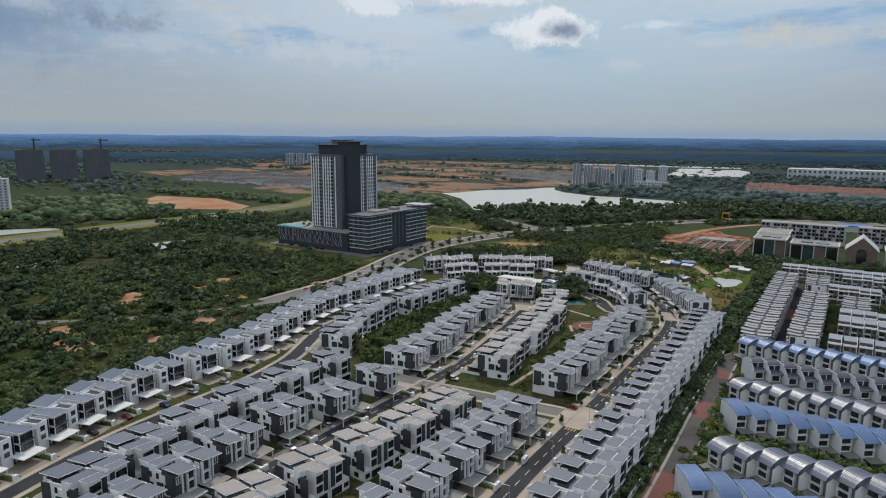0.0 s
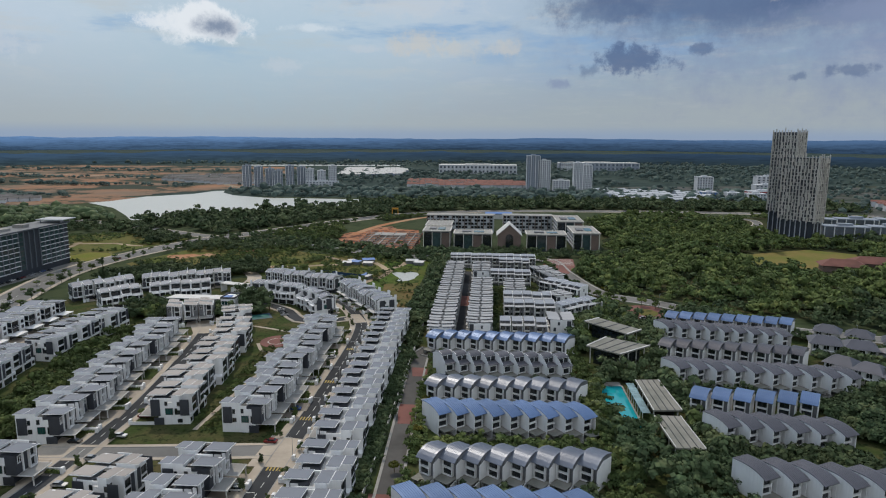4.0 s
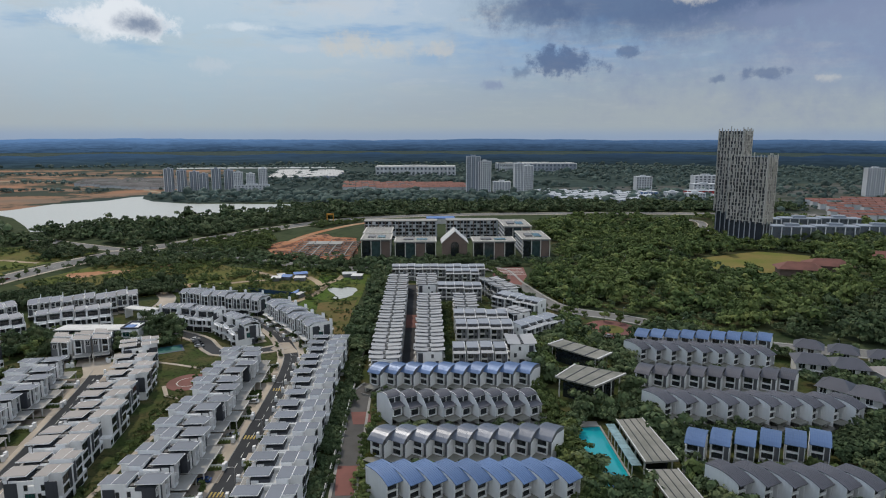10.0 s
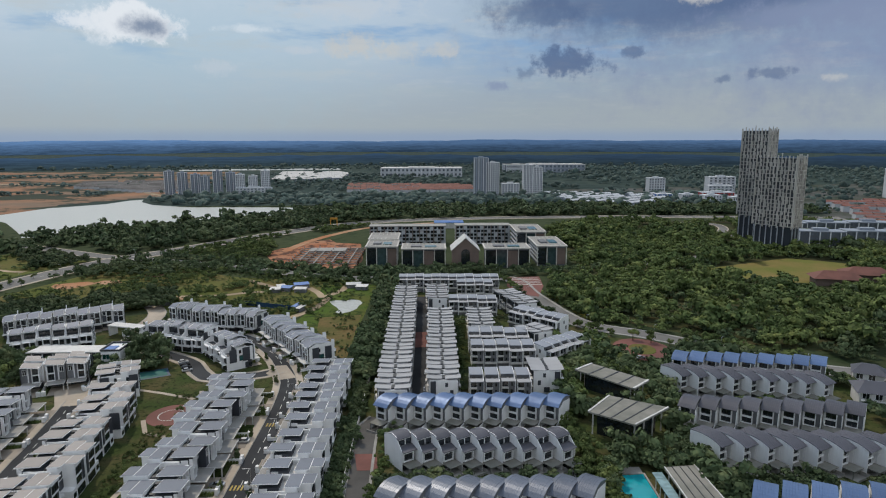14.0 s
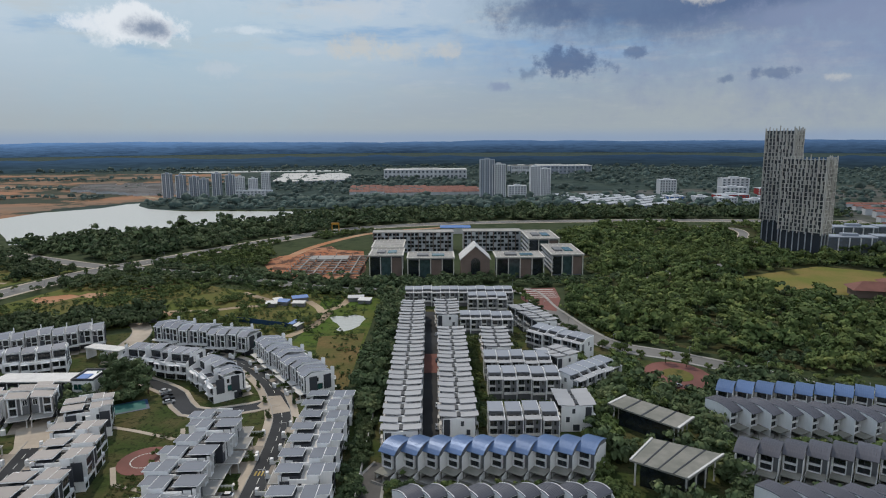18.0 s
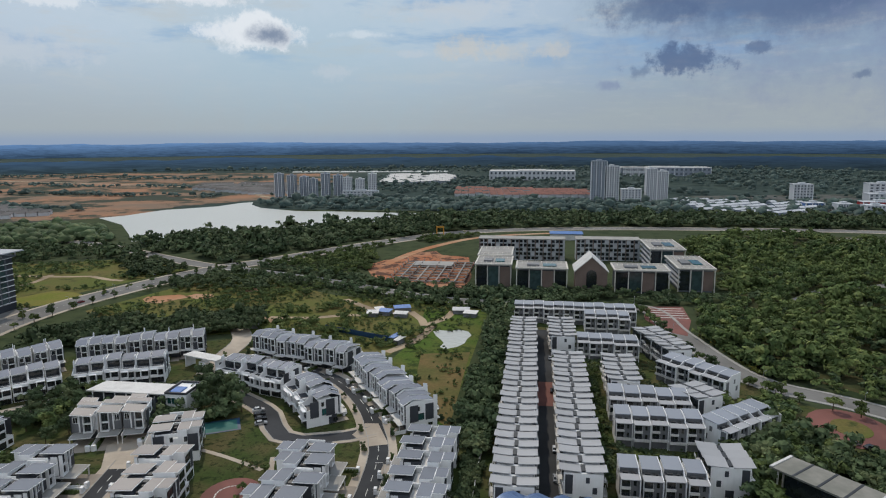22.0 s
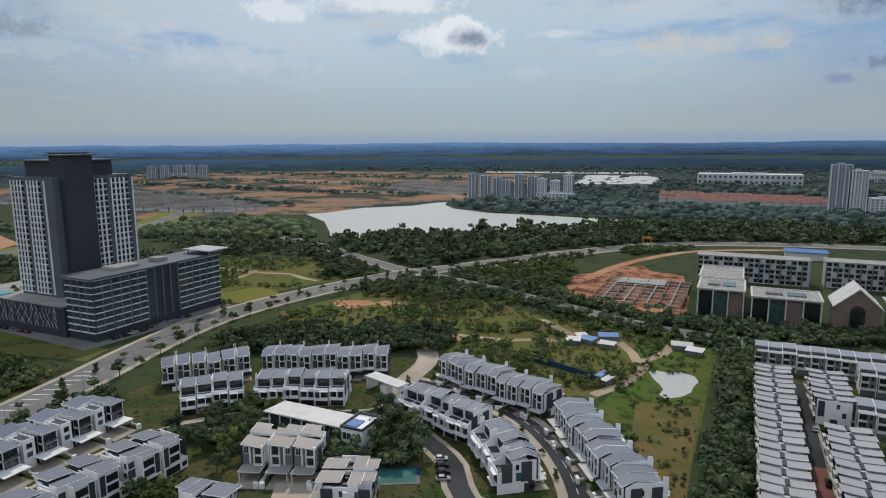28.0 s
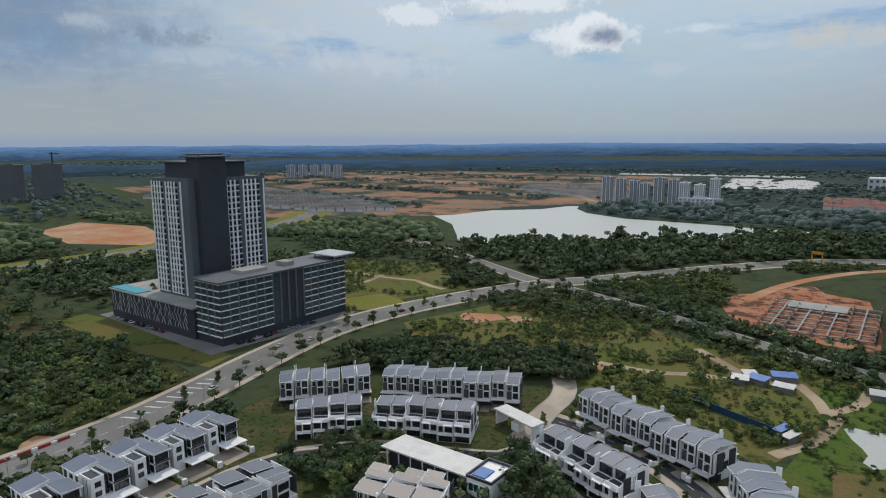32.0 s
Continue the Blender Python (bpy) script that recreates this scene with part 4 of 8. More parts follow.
    g_.box(-w / 2 + 0.14, -w / 2 + 0.2, 3.2, 5.0, 6.2, 8.0), g_.box(-w / 2 + 0.14, -w / 2 + 0.2, 3.2, 5.0, 3.2, 5.2), g_.box(-w / 2 + 0.9, 0.3, D / 2 - 0.6, D / 2 - 0.54, 2.9, 5.0), g_.box(-w / 2 + 0.9, 0.3, D / 2 - 0.6, D / 2 - 0.54, 0.3, 2.4)
    multi("rear_block", [(b, WHITE), (d, CHAR), (g_, GLASS)], r)
    slab_roof("roof", r, -0.2, w / 2 - 0.2, y + 1.8, 0.7, 9.55, 9.05, ROOF_V), slab_roof("roof", r, -w / 2 - 0.1, 1.25, 1.9, D / 2 - 0.1, zr, zr + 1.0, ROOF_V), slab_roof("roof", r, 1.25, w / 2 - 0.1, 1.0, D / 2 - 1.3, 9.0, 8.3, ROOF_V)
    win(fb, 0.5, w / 2 - 0.9, y + 2.6, 6.4, 8.7, mull=2, frame_mat=DARKM), win(fb, 0.5, w / 2 - 0.9, y + 2.6, 3.5, 5.6, mull=2, frame_mat=DARKM), win(sb, -w / 2 + 0.9, -2.2, y + 3.4, 6.0, 8.3, mull=0, frame_mat=WHITE, fr=0.3), win(sb, -w / 2 + 0.9, -2.2, y + 3.4, 3.4, 5.6, mull=0, frame_mat=WHITE, fr=0.3)
    win(r, -w / 2 + 1.0, 0.4, D / 2 - 0.6, 5.6, 7.8, face=1, mull=2)
    b = MB()
    b.box(-2.4, w / 2 - 0.1, y - 1.6, y + 4.2, 2.9, 3.15)
    part("carport_roof", b, WHITE, r, "white projecting carport roof")
    b = MB()
    b.box(w / 2 - 0.6, w / 2 - 0.3, y - 1.2, y - 0.9, 0, 2.9)
    part("post", b, WHITE, r)
    yard(r, w, D, 5.0)
    return r


def house_fin(w, D, label, group, back=False, tilt=1):
    """A townhouse with a ridged slab roof, a white party wall that rises as a fin at the rear, a charcoal front box in white frames and a long canopy. It looks along -y."""
    r = thing("townhouse", label, "house", group)
    y = -D / 2
    ye = 2.2 if back else D / 2 - 1.2
    yr = y + 3.6
    b, d = MB(), MB()
    d.box(-w / 2 + 0.5, w / 2 - 0.5, y + 0.6, yr, 3.3, 9.3)
    d.box(-w / 2 + 0.25, w / 2 - 0.25, y + 1.9, yr, 0.1, 3.3)
    b.box(-w / 2 + 0.2, w / 2 - 0.2, yr, ye, 0, 9.4), b.box(w / 2 - 0.5, w / 2 - 0.25, y + 1.2, yr, 3.3, 9.3), b.box(-w / 2 + 0.25, -w / 2 + 0.5, y + 1.2, yr, 3.3, 9.3)
    if back:
        b.box(-w / 2 + 0.25, w / 2 - 0.25, ye, D / 2, 0, 6.3), b.box(-w / 2 + 0.25, w / 2 - 0.25, D / 2 - 0.2, D / 2, 6.3, 7.1)
        d.box(-w / 2 + 0.5, w / 2 - 0.45, ye, ye + 0.08, 6.4, 9.2), d.box(-w / 2 + 0.45, w / 2 - 0.45, D / 2, D / 2 + 0.06, 3.4, 5.8), d.box(-w / 2 + 0.45, w / 2 - 0.45, D / 2, D / 2 + 0.06, 0.2, 2.6), d.box(-w / 2 + 0.5, w / 2 - 0.5, ye + 0.6, D / 2 - 0.3, 6.3, 6.36)
    else:
        b.box(-w / 2 + 0.2, w / 2 - 0.2, ye, D / 2, 0, 8.4)
        d.box(-w / 2 + 0.5, w / 2 - 0.5, D / 2, D / 2 + 0.05, 0.2, 2.6)
    wall = multi("wall", [(b, WHITE), (d, CHAR)], r)
    prof = [(y + 0.9, 0), (y + 0.9, 9.4), (yr, 10.7), (ye + 0.2, 10.0), (ye + 0.2, 11.7), (ye + 1.7, 11.7 - 0.3), (ye + 1.7, 8.6), (D / 2 + 0.4, 8.2 if not back else 7.2), (D / 2 + 0.4, 0)]
    b = MB()
    b.side(prof, w / 2 - 0.2, w / 2)
    part("party_wall", b, WHITE, r, "white party wall rising as a fin")
    b, c = MB(), MB()
    b.slope(-w / 2 + 0.3, w / 2 - 0.42, y + 0.1, yr, 9.2, 10.75, 0.22), b.slope(-w / 2 + 0.12, w / 2 - 0.28, yr, ye + 0.5, 10.75, 9.7, 0.22)
    c.slope(-w / 2 + 0.42, w / 2 - 0.54, y + 0.24, yr, 9.43 + 0.06, 10.98, 0.05), c.slope(-w / 2 + 0.22, w / 2 - 0.36, yr, ye + 0.4, 10.98, 9.96, 0.05)
    for q in (b, c):
        q.v = [(px_, py_, pz_ + 0.5 * tilt * px_ / w) for px_, py_, pz_ in q.v]
    multi("roof", [(b, WHITE), (c, ROOF_S)], r, "ridged grey slab roof")
    b = MB()
    x0, x1 = (-0.3, w / 2 - 0.5) if tilt > 0 else (-w / 2 + 0.5, 0.3)
    for z0 in (3.3, 6.1, 8.9):
        b.box(x0, x1, y + 0.05, y + 0.6, z0, z0 + 0.25)
    b.box(x0, x0 + 0.22, y + 0.05, y + 0.6, 3.55, 8.9), b.box(x1 - 0.22, x1, y + 0.05, y + 0.6, 3.55, 8.9)
    part("bay_frame", b, WHITE, r, "projecting white window frame")
    win(wall, x0 + 0.25, x1 - 0.25, y + 0.6, 3.6, 6.0, mull=1, frame_mat=DARKM), win(wall, x0 + 0.25, x1 - 0.25, y + 0.6, 6.4, 8.8, mull=1, frame_mat=DARKM)
    xa, xb = (-w / 2 + 0.7, -0.5) if tilt > 0 else (0.5, w / 2 - 0.7)
    win(wall, xa, xb, y + 0.6, 6.6, 8.6, mull=0)
    b = MB()
    b.box(-w / 2 + 0.02, w / 2 - 0.02, y - 1.8, y + 1.8, 2.95, 3.2), b.box(w / 2 - 0.3, w / 2 - 0.05, y - 1.6, y - 1.3, 0.0, 2.95)
    part("canopy", b, OFFWHITE, r)
    # the garden side: balconies in white walls
    b = MB()
    b.box(-w / 2 + 0.25, w / 2 - 0.2, D / 2, D / 2 + 1.5, 2.9, 3.15), b.box(-w / 2 + 0.25, 0.2, D / 2 + 1.35, D / 2 + 1.5, 3.15, 4.1), b.box(0.2, 0.45, D / 2, D / 2 + 1.5, 3.15, 6.2), b.box(-w / 2 + 0.25, w / 2 - 0.2, D / 2, D / 2 + 1.2, 6.0, 6.25), b.box(0.5, w / 2 - 0.2, D / 2 + 1.05, D / 2 + 1.2, 6.25, 7.1)
    part("balcony", b, WHITE, r)
    for z0, h_ in ((0.3, 2.2), (3.5, 2.2), (6.8, 2.2 if back else 1.2)):
        win(wall, -w / 2 + 0.6, w / 2 - 0.6, ye + 0.08 if back and z0 > 6 else D / 2 + 0.02, z0, z0 + h_, face=1, mull=3, fr=0.12, frame_mat=DARKM)
    yard(r, w, D, 2.6 if back else 4.2)
    return r


def house_barrel(w, D, label, group, roof=None, kind="open"):
    """A white terrace house under a curved metal roof. It looks along -y.
    open: the roof oversails a dark clerestory; long: white side walls carry a roof that sweeps to the front; stepped: a lower lean-to roof before a top-floor window."""
    r = thing("barrel_house", label, "house", group)
    y = -D / 2
    y0, y1 = (y - 0.8, D / 2) if kind != "stepped" else (y + 2.6, D / 2)
    z0, z1, lift = {"open": (7.7, 8.5, 1.7), "long": (7.5, 8.7, 1.0), "stepped": (9.0, 8.2, 1.1)}[kind]
    n = 9
    top = [(y0 + (y1 - y0) * i / n, z0 + (z1 - z0) * i / n + lift * math.sin(math.pi * (i / n) ** 0.85)) for i in range(n + 1)]
    ov = {"open": 0.18, "long": 0.1, "stepped": 0.02}[kind]
    b = MB()
    prof = [(-w / 2 - ov, 0.05)]
    for i in range(1, 8):
        x = -w / 2 + 0.2 + (w - 0.4) * i / 8
        prof += [(x - 0.05, 0.05), (x, 0.12), (x + 0.05, 0.05)]
    prof += [(w / 2 + ov, 0.05), (w / 2 + ov, -0.12), (-w / 2 - ov, -0.12)]
    m_ = len(prof)
    b.v = [(x, p, q + h) for p, q in top for x, h in prof]
    b.f = [(i * m_ + j, i * m_ + (j + 1) % m_, (i + 1) * m_ + (j + 1) % m_, (i + 1) * m_ + j) for i in range(n) for j in range(m_)]
    b.f += [tuple(range(m_)), tuple(reversed(range(n * m_, (n + 1) * m_)))]
    layers = [(b, roof or ROOF_B)]
    if kind == "stepped":
        c = MB()
        c.slope(-w / 2 + 0.12, w / 2 - 0.12, y - 0.5, y + 2.4, 6.0, 6.7, 0.16)
        layers.append((c, roof or ROOF_B))
    multi("roof", layers, r, "curved standing-seam roof")
    # side walls
    if kind == "open":
        prof = [(y - 2.2, 0), (y - 2.2, 1.6), (y + 0.5, 2.2), (y + 0.5, 6.6), (-0.5, 8.2), (D / 2, 7.4), (D / 2, 0)]
    elif kind == "long":
        prof = [(y - 0.1, 0), (y - 0.1, top[0][1] - 0.1)] + [(p, q - 0.13) for p, q in top[1:]] + [(D / 2, 0)]
    else:
        prof = [(y + 0.4, 0), (y + 0.4, 6.2), (y0, top[0][1] - 0.5)] + [(p, q + 0.12) for p, q in top[1:]] + [(D / 2, 0)]
    b = MB()
    b.side(prof, w / 2 - 0.2, w / 2)
    pw = part("party_wall", b, WHITE, r, "white side wall")
    again(pw, Matrix.Translation((-w + 0.2, 0, 0)))
    # inner walls: dark clerestory and front, white back
    b, d, g_ = MB(), MB(), MB()
    yi = y + 1.3 if kind != "stepped" else y + 2.9
    inner = [(yi, 0), (yi, min(q for p, q in top if p >= yi) - 0.25)] + [(p, q - 0.14) for p, q in top if p > yi + 0.3] + [(D / 2 - 0.1, 0)]
    d.side(inner, -w / 2 + 0.12, w / 2 - 0.12)
    b.box(-w / 2 + 0.2, w / 2 - 0.2, D / 2 - 0.1, D / 2 - 0.02, 0, 7.2)
    g_.box(-w / 2 + 0.8, w / 2 - 0.8, D / 2 - 0.02, D / 2 + 0.04, 4.4, 6.4), g_.box(-w / 2 + 0.8, w / 2 - 0.8, D / 2 - 0.02, D / 2 + 0.04, 0.3, 2.5)
    if kind == "stepped":
        d.box(-w / 2 + 0.2, w / 2 - 0.2, y + 1.0, yi, 0, 6.2)
        g_.box(-w / 2 + 0.5, w / 2 - 0.5, yi - 0.05, yi, 6.9, 8.7)
        b.box(-0.12, 0.12, yi - 0.12, yi - 0.05, 6.9, 8.8), b.box(-w / 2 + 0.3, w / 2 - 0.3, yi - 0.12, yi - 0.05, 8.65, 8.85)
    wall = multi("wall", [(d, GREYW), (b, WHITE), (g_, GLASS)], r)
    # projecting frames
    yb = yi - 1.0 if kind != "stepped" else y - 0.1
    b = MB()
    for za_, zb_ in (((5.2, 7.2), (2.8, 4.7)) if kind != "stepped" else ((3.2, 5.5),)):
        b.box(-w / 2 + 0.3, w / 2 - 1.5, yb, yb + 1.0, za_ - 0.2, za_), b.box(-w / 2 + 0.3, w / 2 - 1.5, yb, yb + 1.0, zb_, zb_ + 0.2), b.box(-w / 2 + 0.3, -w / 2 + 0.55, yb, yb + 1.0, za_, zb_), b.box(w / 2 - 1.75, w / 2 - 1.5, yb, yb + 1.0, za_, zb_)
    bay = part("bay", b, WHITE, r, "projecting white bay frame")
    yw = yb + 0.7
    if kind != "stepped":
        win(bay, -w / 2 + 0.55, w / 2 - 1.75, yw, 5.2, 7.2, mull=1, frame_mat=DARKM), win(bay, -w / 2 + 0.55, w / 2 - 1.75, yw, 2.8, 4.7, mull=1, frame_mat=DARKM)
    else:
        win(bay, -w / 2 + 0.55, w / 2 - 1.75, yw, 3.2, 5.5, mull=1, frame_mat=DARKM), win(wall, -w / 2 + 0.5, w / 2 - 0.5, y + 1.0, 0.3, 2.5, mull=2, frame_mat=DARKM)
    b = MB()
    b.box(-w / 2 + 0.22, w / 2 - 0.22, y - 3.4, yi, 2.35, 2.55), b.box(-w / 2 + 0.3, -w / 2 + 0.5, y - 3.2, y - 3.0, 0.1, 2.35)
    part("porch_roof", b, MOSSROOF, r, "weathered porch roof")
    d = MB()
    d.box(-w / 2 + 0.15, w / 2 - 0.15, y - 5.0, y + 1.6, 0, 0.1), d.box(w / 2 - 0.14, w / 2 + 0.02, y - 5.0, y - 2.4, 0.05, 1.2), d.box(-w / 2 + 0.15, w / 2 - 0.14, y - 5.0, y - 4.8, 0.05, 0.8)
    part("forecourt", d, CONC, r)
    return r


def house_wave(w, D, label, group):
    """A white terrace house with two pale sagging roof sheets, a dark slot between them and parapets. It looks along -y."""
    r = thing("white_terrace_house", label, "house", group)
    y = -D / 2
    b = MB()
    b.box(-w / 2 + 0.18, w / 2 - 0.18, y + 0.8, D / 2 - 0.8, 0, 9.0)
    wall, c = part("wall", b, WHITE, r), MB()
    c.box(-w / 2 + 0.45, w / 2 - 0.2, y + 0.72, y + 0.8, 0, 8.9), c.box(-w / 2 + 0.45, w / 2 - 0.2, D / 2 - 0.8, D / 2 - 0.72, 0, 8.9)
    for sx in (-1, 1):
        for y0_, y1_, z0_, z1_ in ((-D / 2 + 1.2, -D / 2 + 3.2, 3.1, 8.6), (0.6, 1.6, 6.4, 8.0), (2.4, 3.6, 3.4, 5.2), (-1.0, 1.2, 0.4, 2.5)):
            c.box(sx * (w / 2 - 0.14) - 0.05, sx * (w / 2 - 0.14) + 0.05, y0_, y1_, z0_, z1_)
    two_tone(wall, c, CHAR)
    for s in (-1, 1):
        a, c = (y - 0.3, -0.6) if s < 0 else (0.6, D / 2 + 0.3)
        b = MB()
        pts = [(a + (c - a) * i / 6, 9.15 + (0.4 if s < 0 else 0.0) + (-0.4 if s < 0 else 0.4) * (i / 6) - 0.07 * math.sin(math.pi * i / 6)) for i in range(7)]
        b.side([(p, q + 0.16) for p, q in pts] + [(p, q) for p, q in reversed(pts)], -w / 2 + 0.03, w / 2 - 0.04)
        b.v = [(px_, py_, pz_ + 0.1 + 0.5 * px_ / w) for px_, py_, pz_ in b.v]
        part("roof", b, ROOF_W, r, "pale gently sagging roof sheet")
    b = MB()
    b.box(-w / 2 + 0.6, w / 2 - 1.0, -0.55, 0.55, 8.9, 9.45)
    part("roof_slot", b, DARKM, r, "dark skylight slot")
    for s, yy in ((-1, y + 0.72), (1, D / 2 - 0.72)):
        win(wall, -w / 2 + 0.5, w / 2 - 0.5, yy, 6.2, 8.4, face=s, frame_mat=DARKM, mull=3)
        if s < 0:
            win(wall, -w / 2 + 0.5, w / 2 - 0.6, yy, 3.3, 5.4, face=s, mull=3)
        b = MB()
        a, c = (yy - 1.0, yy) if s < 0 else (yy, yy + 1.0)
        b.box(-w / 2 + 0.2, w / 2 - 0.2, a, c, 2.7, 2.9), b.box(-w / 2 + 0.2, 0.2, a, c, 5.7, 5.9), b.box(0.2, w / 2 - 0.3, a if s < 0 else c - 0.08, a + 0.08 if s < 0 else c, 5.7, 6.6), b.box(-w / 2 + 0.2, w / 2 - 0.2, a if s < 0 else c - 0.08, a + 0.08 if s < 0 else c, 2.9, 3.7)
        part("balcony", b, OFFWHITE, r)
    return r


def house_terrace(w, D, label, group):
    """A white terrace house: a rear roof sheet, a dark roof terrace before it, a pale front eave, dark glazed fronts between white party walls. It looks along -y."""
    r = thing("white_terrace_house", label, "house", group)
    y = -D / 2
    b, d, g_ = MB(), MB(), MB()
    b.box(-w / 2 + 0.15, w / 2 - 0.2, y + 1.2, D / 2 - 0.6, 0, 8.0), b.box(-w / 2 + 0.15, w / 2 - 0.2, -0.6, D / 2 - 0.6, 8.0, 9.3)
    d.box(0.1, w / 2 - 0.2, y + 1.1, y + 1.2, 2.9, 7.9), d.box(-w / 2 + 0.15, w / 2 - 0.2, y + 3.1, -0.62, 8.0, 8.08), d.box(-w / 2 + 0.2, w / 2 - 0.25, -0.66, -0.6, 8.1, 9.2), d.box(-w / 2 + 0.2, w / 2 - 0.25, y + 1.12, y + 1.2, 0.1, 2.5)
    g_.box(-w / 2 + 0.6, w / 2 - 0.7, D / 2 - 0.62, D / 2 - 0.55, 6.2, 8.4), g_.box(-w / 2 + 0.6, w / 2 - 0.7, D / 2 - 0.62, D / 2 - 0.55, 3.2, 5.2), g_.box(0.9, 1.6, y + 1.04, y + 1.1, 6.2, 7.6), g_.box(0.9, 1.6, y + 1.04, y + 1.1, 3.4, 4.8)
    for y0_, y1_, z0_, z1_ in ((y + 1.6, y + 3.4, 3.1, 7.8), (1.0, 2.0, 6.4, 8.0), (2.6, 3.8, 3.4, 5.2)):
        d.box(-w / 2 + 0.06, -w / 2 + 0.15, y0_, y1_, z0_, z1_), d.box(w / 2, w / 2 + 0.05, y0_, y1_, z0_, z1_)
    wall = multi("wall", [(b, WHITE), (d, GREYW), (g_, GLASS)], r)
    b = MB()
    b.side([(y + 0.1, 0), (y + 0.1, 8.6), (y + 3.0, 8.75), (-0.6, 9.9), (D / 2, 10.1), (D / 2, 0)], w / 2 - 0.2, w / 2)
    part("party_wall", b, WHITE, r, "white party wall")
    b, c = MB(), MB()
    b.slope(-w / 2 + 0.1, w / 2 - 0.24, -1.0, D / 2 + 0.2, 9.35, 9.85, 0.16)
    c.slope(-w / 2 + 0.1, w / 2 - 0.24, y + 0.2, y + 3.1, 8.1, 8.3, 0.18)
    multi("roof", [(b, ROOF_P), (c, ROOF_W)], r, "pale roof sheet behind a dark terrace")
    b = MB()
    b.box(-w / 2 + 0.8, -0.4, y + 3.4, y + 4.3, 8.08, 8.8), b.box(0.4, 1.5, y + 3.5, y + 4.2, 8.08, 8.7)
    part("terrace_plant", b, DARKM, r, "dark plant on the roof terrace")
    win(wall, -w / 2 + 0.4, 0.0, y + 1.2, 5.9, 7.8, mull=1, frame_mat=DARKM), win(wall, -w / 2 + 0.4, 0.0, y + 1.2, 3.2, 5.0, mull=1, frame_mat=DARKM)
    b = MB()
    b.box(-w / 2 + 0.15, w / 2 - 0.2, y + 0.2, y + 1.1, 2.6, 2.8), b.box(-w / 2 + 0.15, w / 2 - 0.2, y + 0.2, y + 0.3, 2.8, 3.6), b.box(-w / 2 + 0.15, 0.05, y + 0.3, y + 1.1, 5.4, 5.6), b.box(-w / 2 + 0.15, 0.05, y + 0.3, y + 0.4, 5.6, 6.1)
    part("balcony", b, OFFWHITE, r)
    return r


def mirrored(root):
    """The same house the other way round, with meshes of its own."""
    e = copy_thing(root, Matrix.Identity(4))
    for c in e.children_recursive:
        me = c.data.copy()
        me.transform(Matrix.Diagonal((-1, 1, 1, 1)))
        me.flip_normals()
        c.data = me
        l = c.matrix_basis.translation
        c.location = (-l.x, l.y, l.z)
    return e


def end_wall(house, w, D, s, dark):
    """Windows and a dark panel on the free side of a row's last house."""
    turn = Matrix.Rotation(radians(90 * s), 4, "Z")
    for a, z0, wd, h, m in ((-0.9, 3.7, 2.4, 2.3, 2), (2.2, 3.7, 0.8, 2.2, 0), (-1.0, 6.9, 0.9, 1.5, 0), (3.0, 0.9, 1.6, 1.3, 1)):
        q = win(house, a, a + wd, 0, z0, z0 + h, mull=m, glass=GLASS_G if wd > 2 else None, frame_mat=DARKM, fr=0.08)
        q.matrix_basis = Matrix.Translation((s * (w / 2 - 0.03), 0, 0)) @ turn
    for y0, y1, z0, z1 in ((-D / 2 + 2.1, -D / 2 + 5.2, 3.3, 9.1), (D / 2 - 3.8, D / 2 - 0.8, 3.4, 9.0), (-D / 2 + 3.0, -1.5, 0.2, 2.7)) if dark else ((-D / 2 + 2.1, -D / 2 + 4.6, 3.3, 9.1),):
        b = MB()
        b.box(-0.05, 0.1, y0, y1, z0, z1)
        q = part("side_panel", b, CHAR, house, "charcoal side panel")
        q.matrix_basis = Matrix.Translation((s * (w / 2 + 0.02), 0, 0))


ROW_RND = random.Random(21)


def row(proto, x0, y0, x1, y1, n, rz, gap=(), jog=0.0, step=0.0, twin=None, ends=None):
    """Copies of a house along a line from end to end. twin: the mirrored house for every other place. jog: how far each stands fore or aft; step: up or down.
    ends: width, depth and panel of the end walls."""
    if rz in ("R", "L"):
        dx, dy = (x1 - x0, y1 - y0) if rz == "R" else (x0 - x1, y0 - y1)
        rz = math.degrees(math.atan2(dy, dx))
    for i in range(n):
        if i in gap:
            continue
        t = (i + 0.5) / n
        p = twin if twin and i % 2 else proto
        a = radians(rz)
        f = jog * ((i // 2 if twin else i) % 2 - 0.5) + ROW_RND.uniform(-0.15, 0.15) * (jog > 0)
        m = Matrix.Translation((x0 + (x1 - x0) * t + f * math.sin(a), y0 + (y1 - y0) * t - f * math.cos(a), step * ((i % 3) - 1))) @ Matrix.Rotation(a, 4, "Z")
        h = copy_thing(p, m)
        if ends:
            along = Vector((x1 - x0, y1 - y0, 0)).normalized()
            right = Vector((math.cos(a), math.sin(a), 0))
            s = 1 if along.dot(right) > 0 else -1
            if i == 0 or i - 1 in gap:
                end_wall(h, *ends[:2], -s, ends[2])
            if i == n - 1 or i + 1 in gap:
                end_wall(h, *ends[:2], s, ends[2])

A1 = house_split(8.6, 15.6, 7.3, "grey-roofed link house with charcoal front, white frame and carport", "link houses")
A2 = house_split(8.4, 15.6, 6.2, "grey slab-roofed link house with white walls and stepped roofs", "slab row houses", step=0.2, tilt=1, vent=False)
A3 = house_split(8.6, 15.0, 7.3, "link house with grey roof coloured as sunlit, charcoal front and white frame", "link houses", roof=ROOF_T)
A4 = house_villa(11.0, 19.0, "white detached villa with separate grey slab roofs and carport", "villas")
